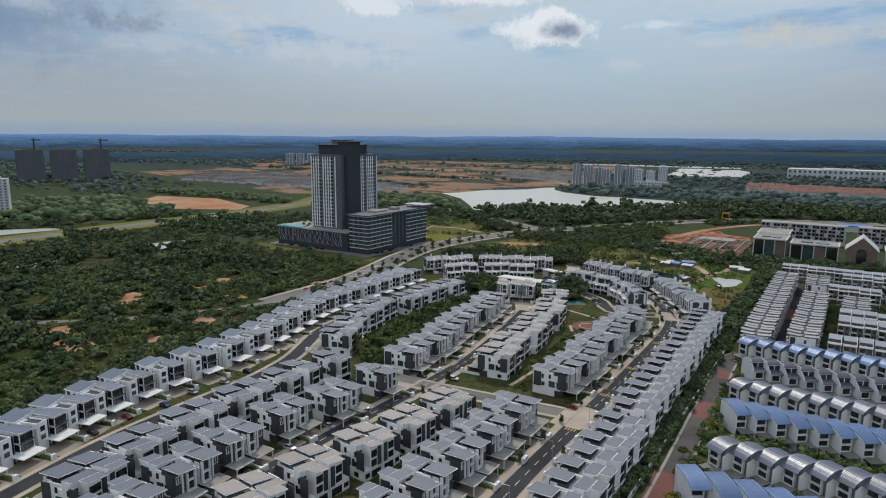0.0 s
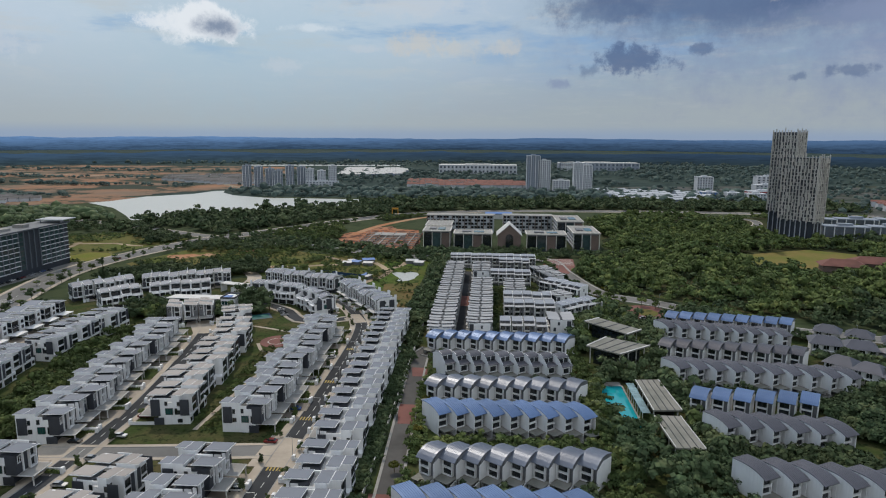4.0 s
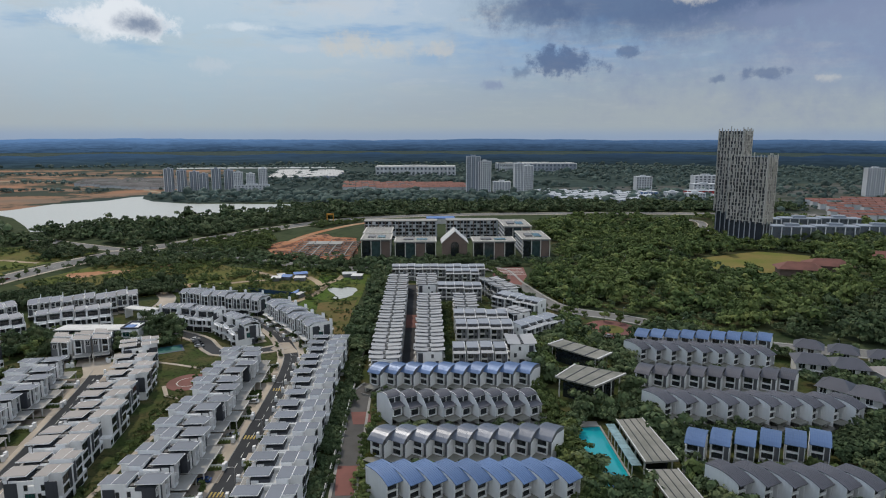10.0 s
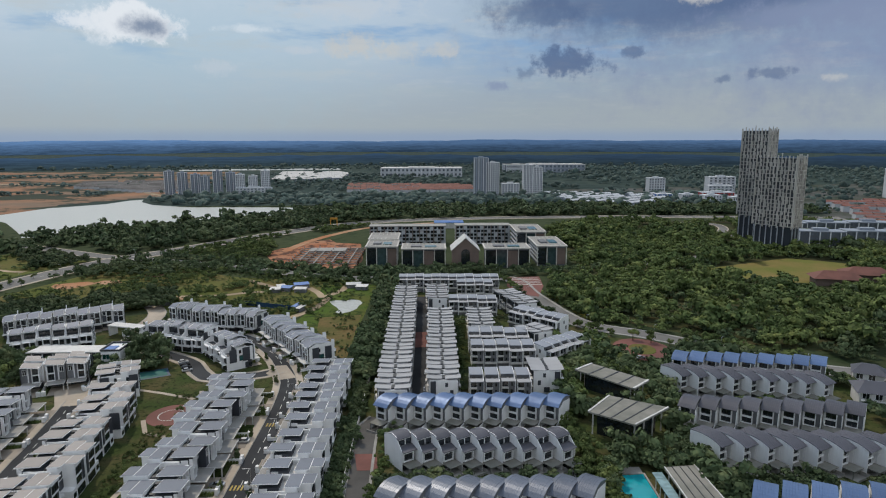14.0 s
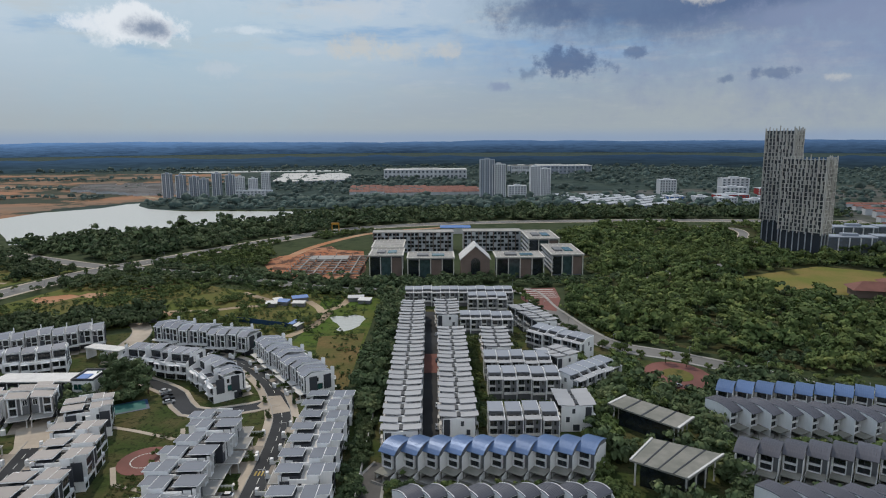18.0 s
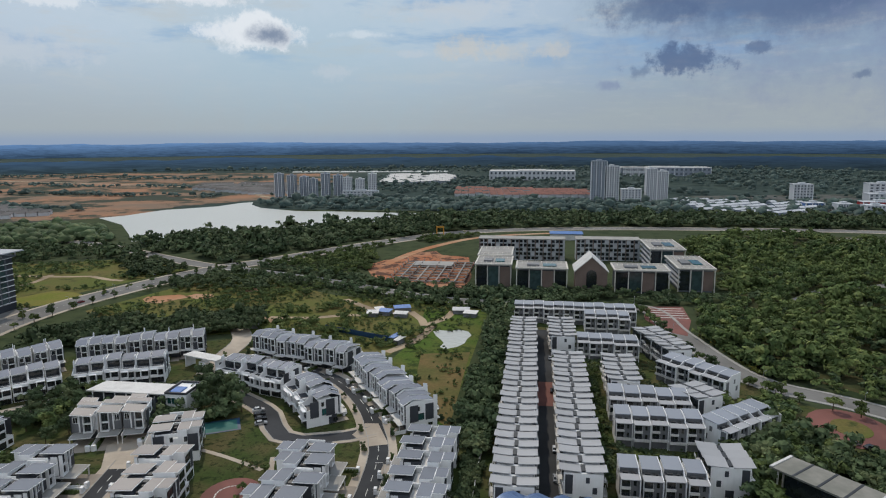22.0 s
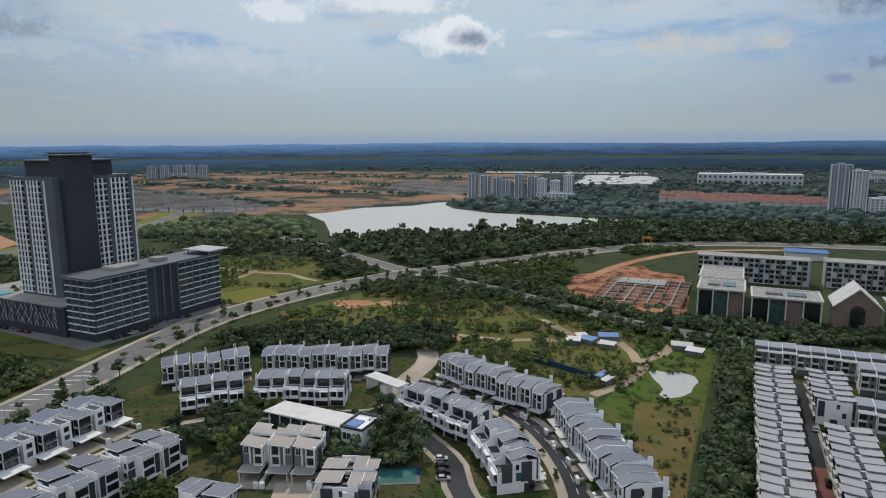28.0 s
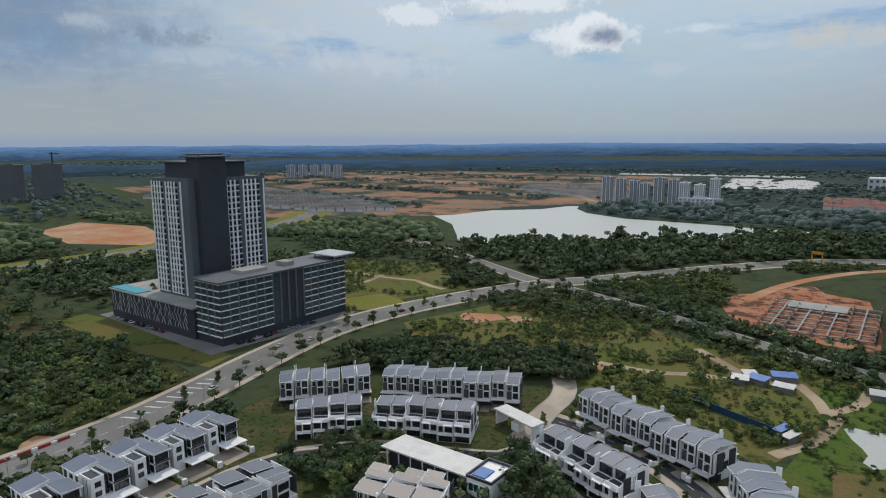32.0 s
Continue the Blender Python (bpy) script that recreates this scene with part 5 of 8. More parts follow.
A5 = house_split(7.4, 15.6, 6.5, "semi-detached house with grey split roofs and charcoal front", "semi-detached houses")
A6 = house_split(7.4, 14.6, 6.5, "semi-detached house with grey split roofs coloured as sunlit and charcoal front", "semi-detached houses", roof=ROOF_T, front=GREYW)
F2 = house_fin(5.5, 12.5, "white townhouse with garden balconies and sloped grey roof", "townhouses", back=True)
F1 = house_fin(5.4, 12.0, "townhouse with dark glazed front, white fins and sloped grey roof", "townhouses")
BL, BS, BO = "white terrace house whose side walls carry a curved roof", "white terrace house with a curved roof above a lower lean-to", "white terrace house under a curved metal roof with dark clerestory"
B1, B3, B5 = house_barrel(5.3, 9.6, BO, "curved-roof terraces", ROOF_B), house_barrel(5.3, 9.6, BO, "curved-roof terraces", ROOF_M), house_barrel(5.3, 9.6, BO, "curved-roof terraces", ROOF_G)
B2, B6 = house_barrel(5.3, 10.4, BL, "curved-roof terraces", ROOF_B, "long"), house_barrel(5.3, 10.4, BL, "curved-roof terraces", ROOF_G, "long")
B4 = house_barrel(5.3, 10.4, BS, "curved-roof terraces", ROOF_G, "stepped")
W2 = house_terrace(5.2, 11.0, "white terrace house with dark glazed front and roof terrace", "white terraces")
W1 = house_wave(5.1, 12, "white terrace house with pale sagging roof sheets", "white terraces")
A1b = house_split(8.6, 15.6, 7.3, "grey-roofed link house with charcoal front, white frame and carport", "link houses", tilt=-1)
A3b = house_split(8.6, 15.0, 7.3, "link house with grey roof coloured as sunlit, charcoal front and white frame", "link houses", roof=ROOF_T, tilt=-1)
A5b = house_split(7.4, 15.6, 6.5, "semi-detached house with grey split roofs and charcoal front", "semi-detached houses", tilt=-1)
A6b = house_split(7.4, 14.6, 6.5, "semi-detached house with grey split roofs coloured as sunlit and charcoal front", "semi-detached houses", roof=ROOF_T, front=GREYW, tilt=-1)
F1b = house_fin(5.4, 12.0, "townhouse with dark glazed front, white fins and sloped grey roof", "townhouses", tilt=-1)
F2b = house_fin(5.5, 12.5, "white townhouse with garden balconies and sloped grey roof", "townhouses", back=True, tilt=-1)
# twins the other way round whose roofs rise to the same side
A1m, A1bm, A3m, A5bm, A6m, A6bm, F1m, F2bm = mirrored(A1b), mirrored(A1), mirrored(A3b), mirrored(A5), mirrored(A6b), mirrored(A6), mirrored(F1b), mirrored(F2)
EF = (5.4, 11.6, True)
EA, ES, EP = (8.6, 15.6, True), (8.4, 15.6, False), (7.4, 15.6, True)
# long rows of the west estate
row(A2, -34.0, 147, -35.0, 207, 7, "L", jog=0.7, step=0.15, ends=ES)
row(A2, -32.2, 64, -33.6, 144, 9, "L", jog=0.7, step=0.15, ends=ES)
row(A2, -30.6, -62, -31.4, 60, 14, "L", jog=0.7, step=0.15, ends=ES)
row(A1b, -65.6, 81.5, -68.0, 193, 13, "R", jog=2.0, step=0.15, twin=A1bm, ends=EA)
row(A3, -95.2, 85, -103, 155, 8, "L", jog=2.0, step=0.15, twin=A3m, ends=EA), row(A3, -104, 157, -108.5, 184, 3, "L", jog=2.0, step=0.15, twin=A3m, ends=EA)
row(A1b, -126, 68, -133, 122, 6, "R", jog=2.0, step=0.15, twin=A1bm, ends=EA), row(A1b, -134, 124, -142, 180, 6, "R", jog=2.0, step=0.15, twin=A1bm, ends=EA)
# pairs
for y in (-45, -27, -9, 9.4, 27, 44.9):
    row(A5b, -66.4, y - 3.7, -66.4, y + 11.1, 2, "R", twin=A5bm, ends=EP)
for x0, y0, x1, y1 in ((-97.5, -42, -96.0, -27), (-95.5, -23, -94.4, -8), (-92.5, -4, -91, 11), (-89.6, 14, -88.6, 29), (-87.4, 32.6, -86.4, 48)):
    row(A6, x0, y0, x1, y1, 2, "L", twin=A6m, ends=EP)
for x0, y0, x1, y1 in ((-119, -62, -121, -47), (-124, -42, -125, -27), (-126.6, -24, -127.4, -9), (-128, -2, -128, 13), (-123.6, 18, -123.4, 33)):
    row(A5b, x0, y0, x1, y1, 2, "R", twin=A5bm, ends=EP)
row(A1b, -122.6, 44, -122.6, 53, 1, "R", ends=EA)
for x0, y0, x1, y1, n in ((-139, -60, -142.5, -43, 2), (-144, -42, -146, -24, 2), (-147.5, -23, -148.5, -3, 2), (-149, -2, -149, 18, 2), (-148.4, 18.5, -150, 41, 2), (-147.5, 44, -147.5, 54, 1)):
    row(A1, x0, y0, x1, y1, n, "L", twin=A1m, ends=EA)
row(A1, -166, 70, -176, 98, 3, "L", jog=2.0, twin=A1m, ends=EA), row(A1, -181, 102, -185.5, 136, 4, "L", jog=2.0, twin=A1m, ends=EA), row(A1, -181, 140, -179, 196, 6, "L", jog=2.0, twin=A1m, ends=EA)
L1 = [(-178, -72), (-185, -48), (-192, -26), (-196, 0), (-196, 30), (-201, 58), (-208, 84), (-216, 110), (-218, 132), (-218.5, 160), (-220, 208)]
for (xa, ya), (xb, yb) in zip(L1, L1[1:]):
    row(A4, xa, ya, xb, yb, max(2, round(math.hypot(xb - xa, yb - ya) / 12.4)), "R")
row(A6b, -154.4, 203.4, -132.6, 211.5, 3, "R", twin=A6bm, ends=EP), row(A3, -112, 190.5, -118.5, 206, 2, "L", twin=A3m, ends=EA)
# the crescent
row(F1, -232, 240, -208, 265, 6, "R", jog=1.1, step=0.3, twin=F1m, ends=EF), row(F1, -204, 269, -156, 291, 10, "R", jog=1.1, step=0.3, twin=F1m, ends=EF)
row(F2b, -206, 226, -190, 241, 4, "L", jog=1.1, step=0.3, twin=F2bm, ends=EF), row(F2b, -186, 245, -155, 258, 6, "L", jog=1.1, step=0.3, twin=F2bm, ends=EF)
row(F1, -131, 295, -81, 275.6, 10, "R", jog=1.1, step=0.3, twin=F1m, ends=EF), row(F1, -74, 270, -42, 223, 11, "R", jog=1.1, step=0.3, twin=F1m, ends=EF)
row(F2b, -128, 259, -96.5, 248, 6, "L", jog=1.1, step=0.3, twin=F2bm, ends=EF), row(F2b, -91, 243.5, -75, 222.5, 5, "L", jog=1.1, step=0.3, twin=F2bm, ends=EF)
# east: curved roofs, saw-tooth rows
for p, x0, y0, x1, y1, n, a in ((B1, -13, 168.5, 50, 167.5, 10, -34), (B4, -7.8, 140.5, 44.6, 140.5, 9, 34), (B3, -8, 112.5, 47.5, 112.5, 9, -34), (B2, -7, 90, 45.5, 90, 9, 36), (B3, -5, 58.5, 46.2, 58, 8, -34), (B2, -10, 35, 40, 35, 7, 34),
                                (B1, 103, 211.5, 162, 203.5, 9, -34), (B6, 95, 196, 149.5, 185, 9, 26), (B5, 88.5, 165.5, 147, 158, 9, -38), (B6, 84, 140, 152, 133, 10, 28), (B1, 84, 108.5, 127.5, 106.5, 6, -30), (B6, 84, 88, 124, 84, 6, 26), (B6, 82, 57, 132, 51, 7, 26)):
    row(p, x0, y0, x1, y1, n, a)
# east: pale wavy rows
row(W1, -9.5, 175, -10.2, 337, 31, -90, jog=0.5, step=0.12), row(W1, 8.5, 184, 9.0, 285, 20, -90, jog=0.5, step=0.12), row(W1, 7.8, 306, 7.8, 338, 6, -90, jog=0.5, step=0.12)
row(W2, -16, 362, 47, 360, 12, 0, jog=0.5, step=0.12), row(W2, 20, 346, 42, 345, 4, 0, jog=0.5, step=0.12), row(W2, 14, 306, 40, 303, 5, 0, jog=0.5, step=0.12), row(W1, 28, 254, 28.5, 284, 6, -90, jog=0.5, step=0.12)
row(W2, 21, 243, 48, 241, 5, 0, jog=0.5, step=0.12), row(W2, 21, 224, 48, 223, 5, 0, jog=0.5, step=0.12), row(W2, 18, 189, 41, 189, 4, 0, jog=0.5, step=0.12)
row(W1, 45.5, 326, 55.5, 293, 7, "R", step=0.2, jog=0.8), row(W2, 47, 284, 68, 262, 6, "R", step=0.2, jog=0.8), row(W1, 48, 254, 55, 241, 3, "R", step=0.2), row(W2, 51, 220, 71, 236, 5, "R", step=0.2), row(W1, 48, 206, 48, 192, 3, "L", step=0.2)
for p in (A1, A2, A3, A4, A5, A6, F1, F2, B1, B2, B3, B4, B5, B6, W1, W2, A1b, A3b, A5b, A6b, F1b, F2b, A1m, A1bm, A3m, A5bm, A6m, A6bm, F1m, F2bm):
    for o in (*p.children_recursive, p):
        bpy.data.objects.remove(o)


# ---- large buildings ----
def boxes(name, lst, material, root, label=""):
    b = MB()
    for q in lst:
        b.box(*q)
    return part(name, b, material, root, label)


def on_wall(root, name, mb_fn, material, cells, turn):
    """Alike pieces over a facade: one mesh, many objects, each at (along, out, up) of the wall's own frame."""
    b = MB()
    mb_fn(b)
    me = b.mesh(name, material)
    for a, o, u in cells:
        ob = new(name, me)
        ob.parent = root
        ob.matrix_basis = turn @ Matrix.Translation((a, o, u))


def wall_frame(x0, y0, x1, y1):
    """A frame whose x runs along the wall's foot and whose -y points out of it."""
    return Matrix.Translation((x0, y0, 0)) @ Matrix.Rotation(math.atan2(y1 - y0, x1 - x0), 4, "Z")


GLASS_F = glass_mat("pale_far_glass", (0.13, 0.155, 0.19))
GLASS_C = glass_mat("pale_canopy_glass", (0.22, 0.33, 0.34), 0.2)
GLASS_W = glass_mat("blue_green_glass", (0.05, 0.085, 0.09))
# the dark tower with its podium and long wing
dt = thing("dark_tower", "dark grey high-rise with pale window grid, podium and long wing", "tower", at=Matrix.Translation((-342, 300, 0)))
O = Matrix.Translation((342, -300, 0))


def dpart(name, lst, material, label=""):
    p = boxes(name, lst, material, dt, label)
    p.matrix_basis = O
    return p


dpart("shaft", [(-376, -342.5, 277, 325, 0, 79)], TOWERG)
dpart("core", [(-349, -338, 281, 297, 0, 90)], TOWERD, "windowless dark lift core")
dpart("crown", [(-374, -345, 284, 314, 79, 87)], TOWERD), dpart("crown_roof", [(-376, -343, 282, 316, 87, 87.6)], TOWERG), dpart("core_roof", [(-351, -336, 279, 299, 90, 90.6)], TOWERG)
dpart("plant_room", [(-366, -354, 292, 306, 87.6, 91), (-367, -353, 291, 307, 91, 91.5)], TOWERG)
dpart("podium", [(-408, -327, 266, 335, 0, 15.5)], TOWERD), dpart("podium_deck", [(-409, -327, 265, 335, 15.5, 16.3)], CONC)
dpart("pool_deck", [(-408, -380, 266, 274, 16.3, 16.8)], POOL, "pool strip on the podium roof")
dpart("wing", [(-326, -306, 267, 350, 0, 31)], TOWERD, "long dark wing"), dpart("wing_roof", [(-328, -304.5, 265, 352, 31, 31.9)], TOWERG), dpart("wing_plant", [(-322, -312, 285, 300, 31.9, 33.5)], CONC), dpart("wing_plant", [(-320, -312, 312, 318, 31.9, 34)], CONC)
dpart("roof_canopy", [(-322, -301, 338, 354, 34, 34.6)], TOWERW, "raised pale roof canopy"), [dpart("canopy_post", [(x, x + 0.6, y, y + 0.6, 31.9, 34)], STEEL) for x, y in ((-304, 340), (-304, 350), (-320, 340))]
WS, WE = O @ wall_frame(-376, 277, -349, 277), O @ wall_frame(-342.5, 297, -342.5, 325)
FH = 3.15
for frm, ln, z0, nf in ((WS, 27, 17.5, 19), (WE, 28, 17.5, 19)):
    cols = int(ln / 2.7)
    cell = [(1.35 + i * 2.7, 0, z0 + j * FH) for i in range(cols) for j in range(nf)]
    cell = [c for k, c in enumerate(cell) if (k // nf) % 5 != 4]
    on_wall(dt, "window", lambda b: (b.box(-0.95, 0.95, -0.10, 0.05, 0.5, 2.5)), GLASS, cell[:40], frm)
    rest = MB()
    for a, o, u in cell[40:]:
        rest.box(a - 0.95, a + 0.95, -0.10, 0.05, u + 0.5, u + 2.5)
    q = tagged(part("window_grid", rest, GLASS, dt), kind="stuff")
    q.matrix_basis = frm
    # pale ledges and piers between the windows
    g1 = MB()
    for j in range(nf):
        for i in range(cols):
            if i % 5 != 4:
                g1.box(i * 2.7 + 0.1, i * 2.7 + 2.6, -0.55, -0.12, z0 + j * FH + 0.1, z0 + j * FH + 0.55)
    for i in range(0, cols + 1):
        if i % 5 in (0, 1, 2, 3):
            g1.box(i * 2.7 - 0.5, i * 2.7 + 0.5, -0.4, -0.02, z0, z0 + nf * FH)
    q = tagged(part("facade_grid", g1, TOWERP, dt, "pale piers and balcony ledges"), kind="stuff")
    q.matrix_basis = frm
    g2 = MB()
    for i in range(cols):
        if i % 5 == 4:
            g2.box(i * 2.7 + 0.2, i * 2.7 + 2.5, -0.3, -0.02, z0, z0 + nf * FH + 2)
    q = part("grey_strip", g2, TOWERG, dt)
    q.matrix_basis = frm
# wing facades: floors of ledges, glass between
WF, WN = O @ wall_frame(-306, 267, -306, 350), O @ wall_frame(-326, 267, -306, 267)
for frm, ln in ((WF, 83), (WN, 20)):
    on_wall(dt, "glazed_bay", lambda b: b.box(0.2, 4.2, -0.12, 0.04, 0.4, 2.9), GLASS_W, [(i * 5.2 + 0.5, 0, 4.5 + j * 3.25) for i in range(int(ln / 5.2)) for j in range(8) if not (ln > 50 and 7 <= i <= 9)], frm)
    on_wall(dt, "ledge", lambda b: b.box(0.0, 9.4, -0.9, -0.02, 0.0, 0.32), TOWERP, [(i * 5.2 + 0.4, 0, 4.4 + j * 3.25) for i in range(int(ln / 5.2)) for j in range(9) if i % 2 == 0 and not (ln > 50 and 6 <= i <= 9)], frm)
    on_wall(dt, "pier", lambda b: b.box(-0.5, 0.5, -0.5, -0.02, 4, 30.6), TOWERG, [(i * 5.2 + 4.9, 0, 0) for i in range(int(ln / 5.2))], frm)
rs_ = random.Random(9)
lat = MB()
for i in range(26):
    for j in range(3):
        x = 2 + i * 2.9 + rs_.uniform(-0.3, 0.3)
        s = rs_.choice((-1, 1))
        lat.add([(x, -0.3, 4 + j * 3.6), (x + 0.35, -0.3, 4 + j * 3.6), (x + 0.35 + s * 1.5, -0.3, 7.5 + j * 3.6), (x + s * 1.5, -0.3, 7.5 + j * 3.6), (x, -0.05, 4 + j * 3.6), (x + 0.35, -0.05, 4 + j * 3.6), (x + 0.35 + s * 1.5, -0.05, 7.5 + j * 3.6), (x + s * 1.5, -0.05, 7.5 + j * 3.6)],
                [(0, 1, 2, 3), (0, 3, 7, 4), (1, 5, 6, 2), (3, 2, 6, 7), (0, 4, 5, 1)])
q = part("lattice_screen", lat, TOWERW, dt, "slanting grey screen over the car park")
q.matrix_basis = O @ wall_frame(-408, 266, -327, 266)
rs_ = random.Random(12)
for k in range(14):
    x_, y_ = rs_.uniform(-406, -379), rs_.uniform(277, 330)
    pl_ = MB()
    pl_.add([(-1.4, -1.2, 0), (1.4, -1.1, 0), (1.3, 1.3, 0), (-1.2, 1.2, 0), (-0.6, -0.5, 1.6), (0.7, -0.4, 1.9), (0.5, 0.7, 1.5), (-0.5, 0.5, 1.8)], [(4, 5, 6, 7), (0, 1, 5, 4), (1, 2, 6, 5), (2, 3, 7, 6), (3, 0, 4, 7)])
    q = part("planter_shrub", pl_, LEAF_D, dt, "green planting on the podium roof")
    q.matrix_basis = O @ Matrix.Translation((x_, y_, 16.3))
sheet("tower_forecourt", [(-416, 262), (-300, 256), (-294, 340), (-300, 352), (-420, 352)], 0.1, ASPH_OLD, "paved forecourt with parked cars", "forecourt")

# the pair of pale towers
def slab_tower(x, y, ang, w, d, h, base, label, seed):
    r = thing("pale_tower", label, "tower", "pair of pale towers", at=Matrix.Translation((x, y, 0)) @ Matrix.Rotation(radians(ang), 4, "Z"))
    boxes("shaft", [(0.2, w - 0.2, 0.2, d, base, h - 1)], TOWERS, r, "shaft of dark recessed glazing")
    boxes("base", [(1, w - 1, 1, d - 1, 0, base)], TOWERD, r, "dark car-park base")
    rr = random.Random(seed)
    for turn, ln in ((Matrix.Identity(4), w), (Matrix.Translation((w, 0, 0)) @ Matrix.Rotation(radians(90), 4, "Z"), d)):
        nb, nf = int(ln / 3.0), int((h - base - 1) / 3.1)
        bw = ln / nb
        led, pan = MB(), MB()
        for i in range(nb):
            for j in range(nf):
                z = base + j * 3.1
                if (i * 5 + j * 3) % 7:
                    led.box(i * bw + 0.2, (i + 1) * bw - 0.1, -0.9, 0.15, z, z + 0.5)
                k = rr.random()
                if k < 0.42:
                    pan.box(i * bw + 0.3, i * bw + 1.3, -0.5, 0.15, z + 0.5, z + 3.0)
                elif k < 0.7:
                    pan.box((i + 1) * bw - 1.0, (i + 1) * bw - 0.1, -0.5, 0.15, z + 0.5, z + 3.0)
        q = tagged(part("balcony_ledge", led, TOWERB, r, "pale balcony ledges"), kind="stuff")
        q.matrix_basis = turn
        q = tagged(part("wall_panel", pan, TOWERB, r, "pale wall panels between dark glazing"), kind="stuff")
        q.matrix_basis = turn
        for i in range(nb + 1):
            f = boxes("fin", [(i * bw - 0.28, i * bw + 0.28, -1.3 if i % 3 == 0 else -0.8, 0.1, base - (1.5 if i % 2 else 0), h + (rr.uniform(0, 3.5) if i % 3 else 1.0))], TOWERB, r, "tall upright fin")
            f.matrix_basis = turn
        for i in range(int(ln / 5)):
            c = boxes("column", [(2 + i * 5, 2.7 + i * 5, -0.2, 0.5, 0, base)], TOWERW, r)
            c.matrix_basis = turn


TOWERS = glass_mat("tower_glazing", (0.045, 0.052, 0.062), 0.3)
slab_tower(285, 514, -57, 34, 15, 80, 22, "shorter pale tower with random balconies on a dark base", 1)
slab_tower(296, 566, -57, 25, 15, 103, 24, "taller pale tower with upright fins on a dark base", 2)

# the school: glazed blocks, a brick gable hall, long hostels
def school_block(name, x0, x1, y0, y1, h, label, bands=False, deck=True):
    r = thing(name, label, "school", "school buildings", at=Matrix.Translation(((x0 + x1) / 2, y0, 0)))
    w, d = (x1 - x0) / 2, y1 - y0
    boxes("body", [(-w + 1, w - 1, 1, d, 0, h - 1)], TOWERD if not bands else TOWERG, r)
    boxes("roof", [(-w - 0.8, w + 0.8, -0.8, d + 0.8, h - 0.9, h - 0.3)], CONC, r, "grey flat roof inside a pale rim")
    boxes("roof_rim", [(-w - 0.8, w + 0.8, -0.8, 0.2, h - 0.3, h + 0.2), (-w - 0.8, w + 0.8, d - 0.2, d + 0.8, h - 0.3, h + 0.2), (-w - 0.8, -w + 0.2, 0.2, d - 0.2, h - 0.3, h + 0.2), (w - 0.2, w + 0.8, 0.2, d - 0.2, h - 0.3, h + 0.2)], TOWERB, r)
    if deck:
        boxes("roof_plant", [(-w * 0.6, -w * 0.1, d * 0.3, d * 0.6, h - 0.3, h + 0.9)], GREYW, r), boxes("skylight", [(w * 0.05, w * 0.6, d * 0.3, d * 0.65, h - 0.3, h + 0.3)], GLASS_G, r)
    k = max(4, int(w / 1.6))
    beams = [(-w + 2 * w * i / k - 0.12, -w + 2 * w * i / k + 0.12, y0_, y1_, h - 0.3, h + 0.1) for i in range(1, k) for y0_, y1_ in ((0.2, d * 0.28), (d * 0.72, d - 0.2))]
    boxes("roof_lattice", beams + [(-w, w, d * 0.14, d * 0.14 + 0.25, h + 0.1, h + 0.3)], TOWERB, r, "pale lattice of roof beams")
    n = max(3, int(w / 4))
    for i in range(n + 1):
        x = -w + 2 * w * i / n
        boxes("column", [(x - 0.3, x + 0.3, -0.3, 0.3, 0, h - 0.9)], TOWERB, r)
    for i in range(n):
        boxes("glazing", [(-w + 2 * w * i / n + 0.5, -w + 2 * w * (i + 1) / n - 0.5, 0.8, 1.1, 1, h - 2)], (GLASS, BRICK, GLASS_W)[(i * 2) % 3], r)
    if bands:
        for j in range(4):
            z = 2.8 + j * (h - 3) / 4
            boxes("white_band", [(-w - 0.4, -w + 1.1, 0.5, d - 0.5, z, z + 0.9)], TOWERW, r)
    return r


school_block("school_block", -44, -21, 438, 468, 16, "dark glazed school block with pale flat roof")
school_block("school_block", -45, -22, 470, 505, 16.5, "school hall with grey flat roof", deck=False)
school_block("school_block", -17, 15, 433, 456, 15, "dark glazed school block with framed roof")
school_block("school_block", 45, 78, 433, 456, 15, "dark glazed school block with framed roof")
school_block("school_block", 85, 107, 440, 485, 15.5, "school block with white banded side and roof terrace", True)
school_block("school_block", 77, 101, 498, 545, 18, "tall school block with white banded side", True)
gh = thing("gable_hall", "brown brick school hall with steep pale gable roof", "hall", at=Matrix.Translation((30, 429, 0)))
b = MB()
b.side([(0, 0), (0, 14.0), (22, 14.0), (22, 0)], -9.6, 9.6)
part("body", b, BRICK, gh)
b = MB()
b.add([(-9.8, -0.2, 0), (9.8, -0.2, 0), (9.8, -0.2, 14.2), (0, -0.2, 23.0), (-9.8, -0.2, 14.2), (-9.8, 0.6, 0), (9.8, 0.6, 0), (9.8, 0.6, 14.2), (0, 0.6, 23.0), (-9.8, 0.6, 14.2)], [(0, 1, 2, 3, 4), (9, 8, 7, 6, 5), (0, 5, 6, 1), (1, 6, 7, 2), (2, 7, 8, 3), (3, 8, 9, 4), (4, 9, 5, 0)])
part("gable_wall", b, BRICK, gh)
for s in (-1, 1):
    b = MB()
    b.add([(0, -0.8, 23.3), (s * 10.8, -0.8, 13.6), (s * 10.8, 22.6, 13.6), (0, 22.6, 23.3), (0, -0.8, 23.9), (s * 10.8, -0.8, 14.2), (s * 10.8, 22.6, 14.2), (0, 22.6, 23.9)], [(0, 1, 2, 3), (4, 5, 6, 7), (0, 1, 5, 4), (1, 2, 6, 5), (2, 3, 7, 6), (3, 0, 4, 7)])
    part("roof", b, OFFWHITE, gh)
b = MB()
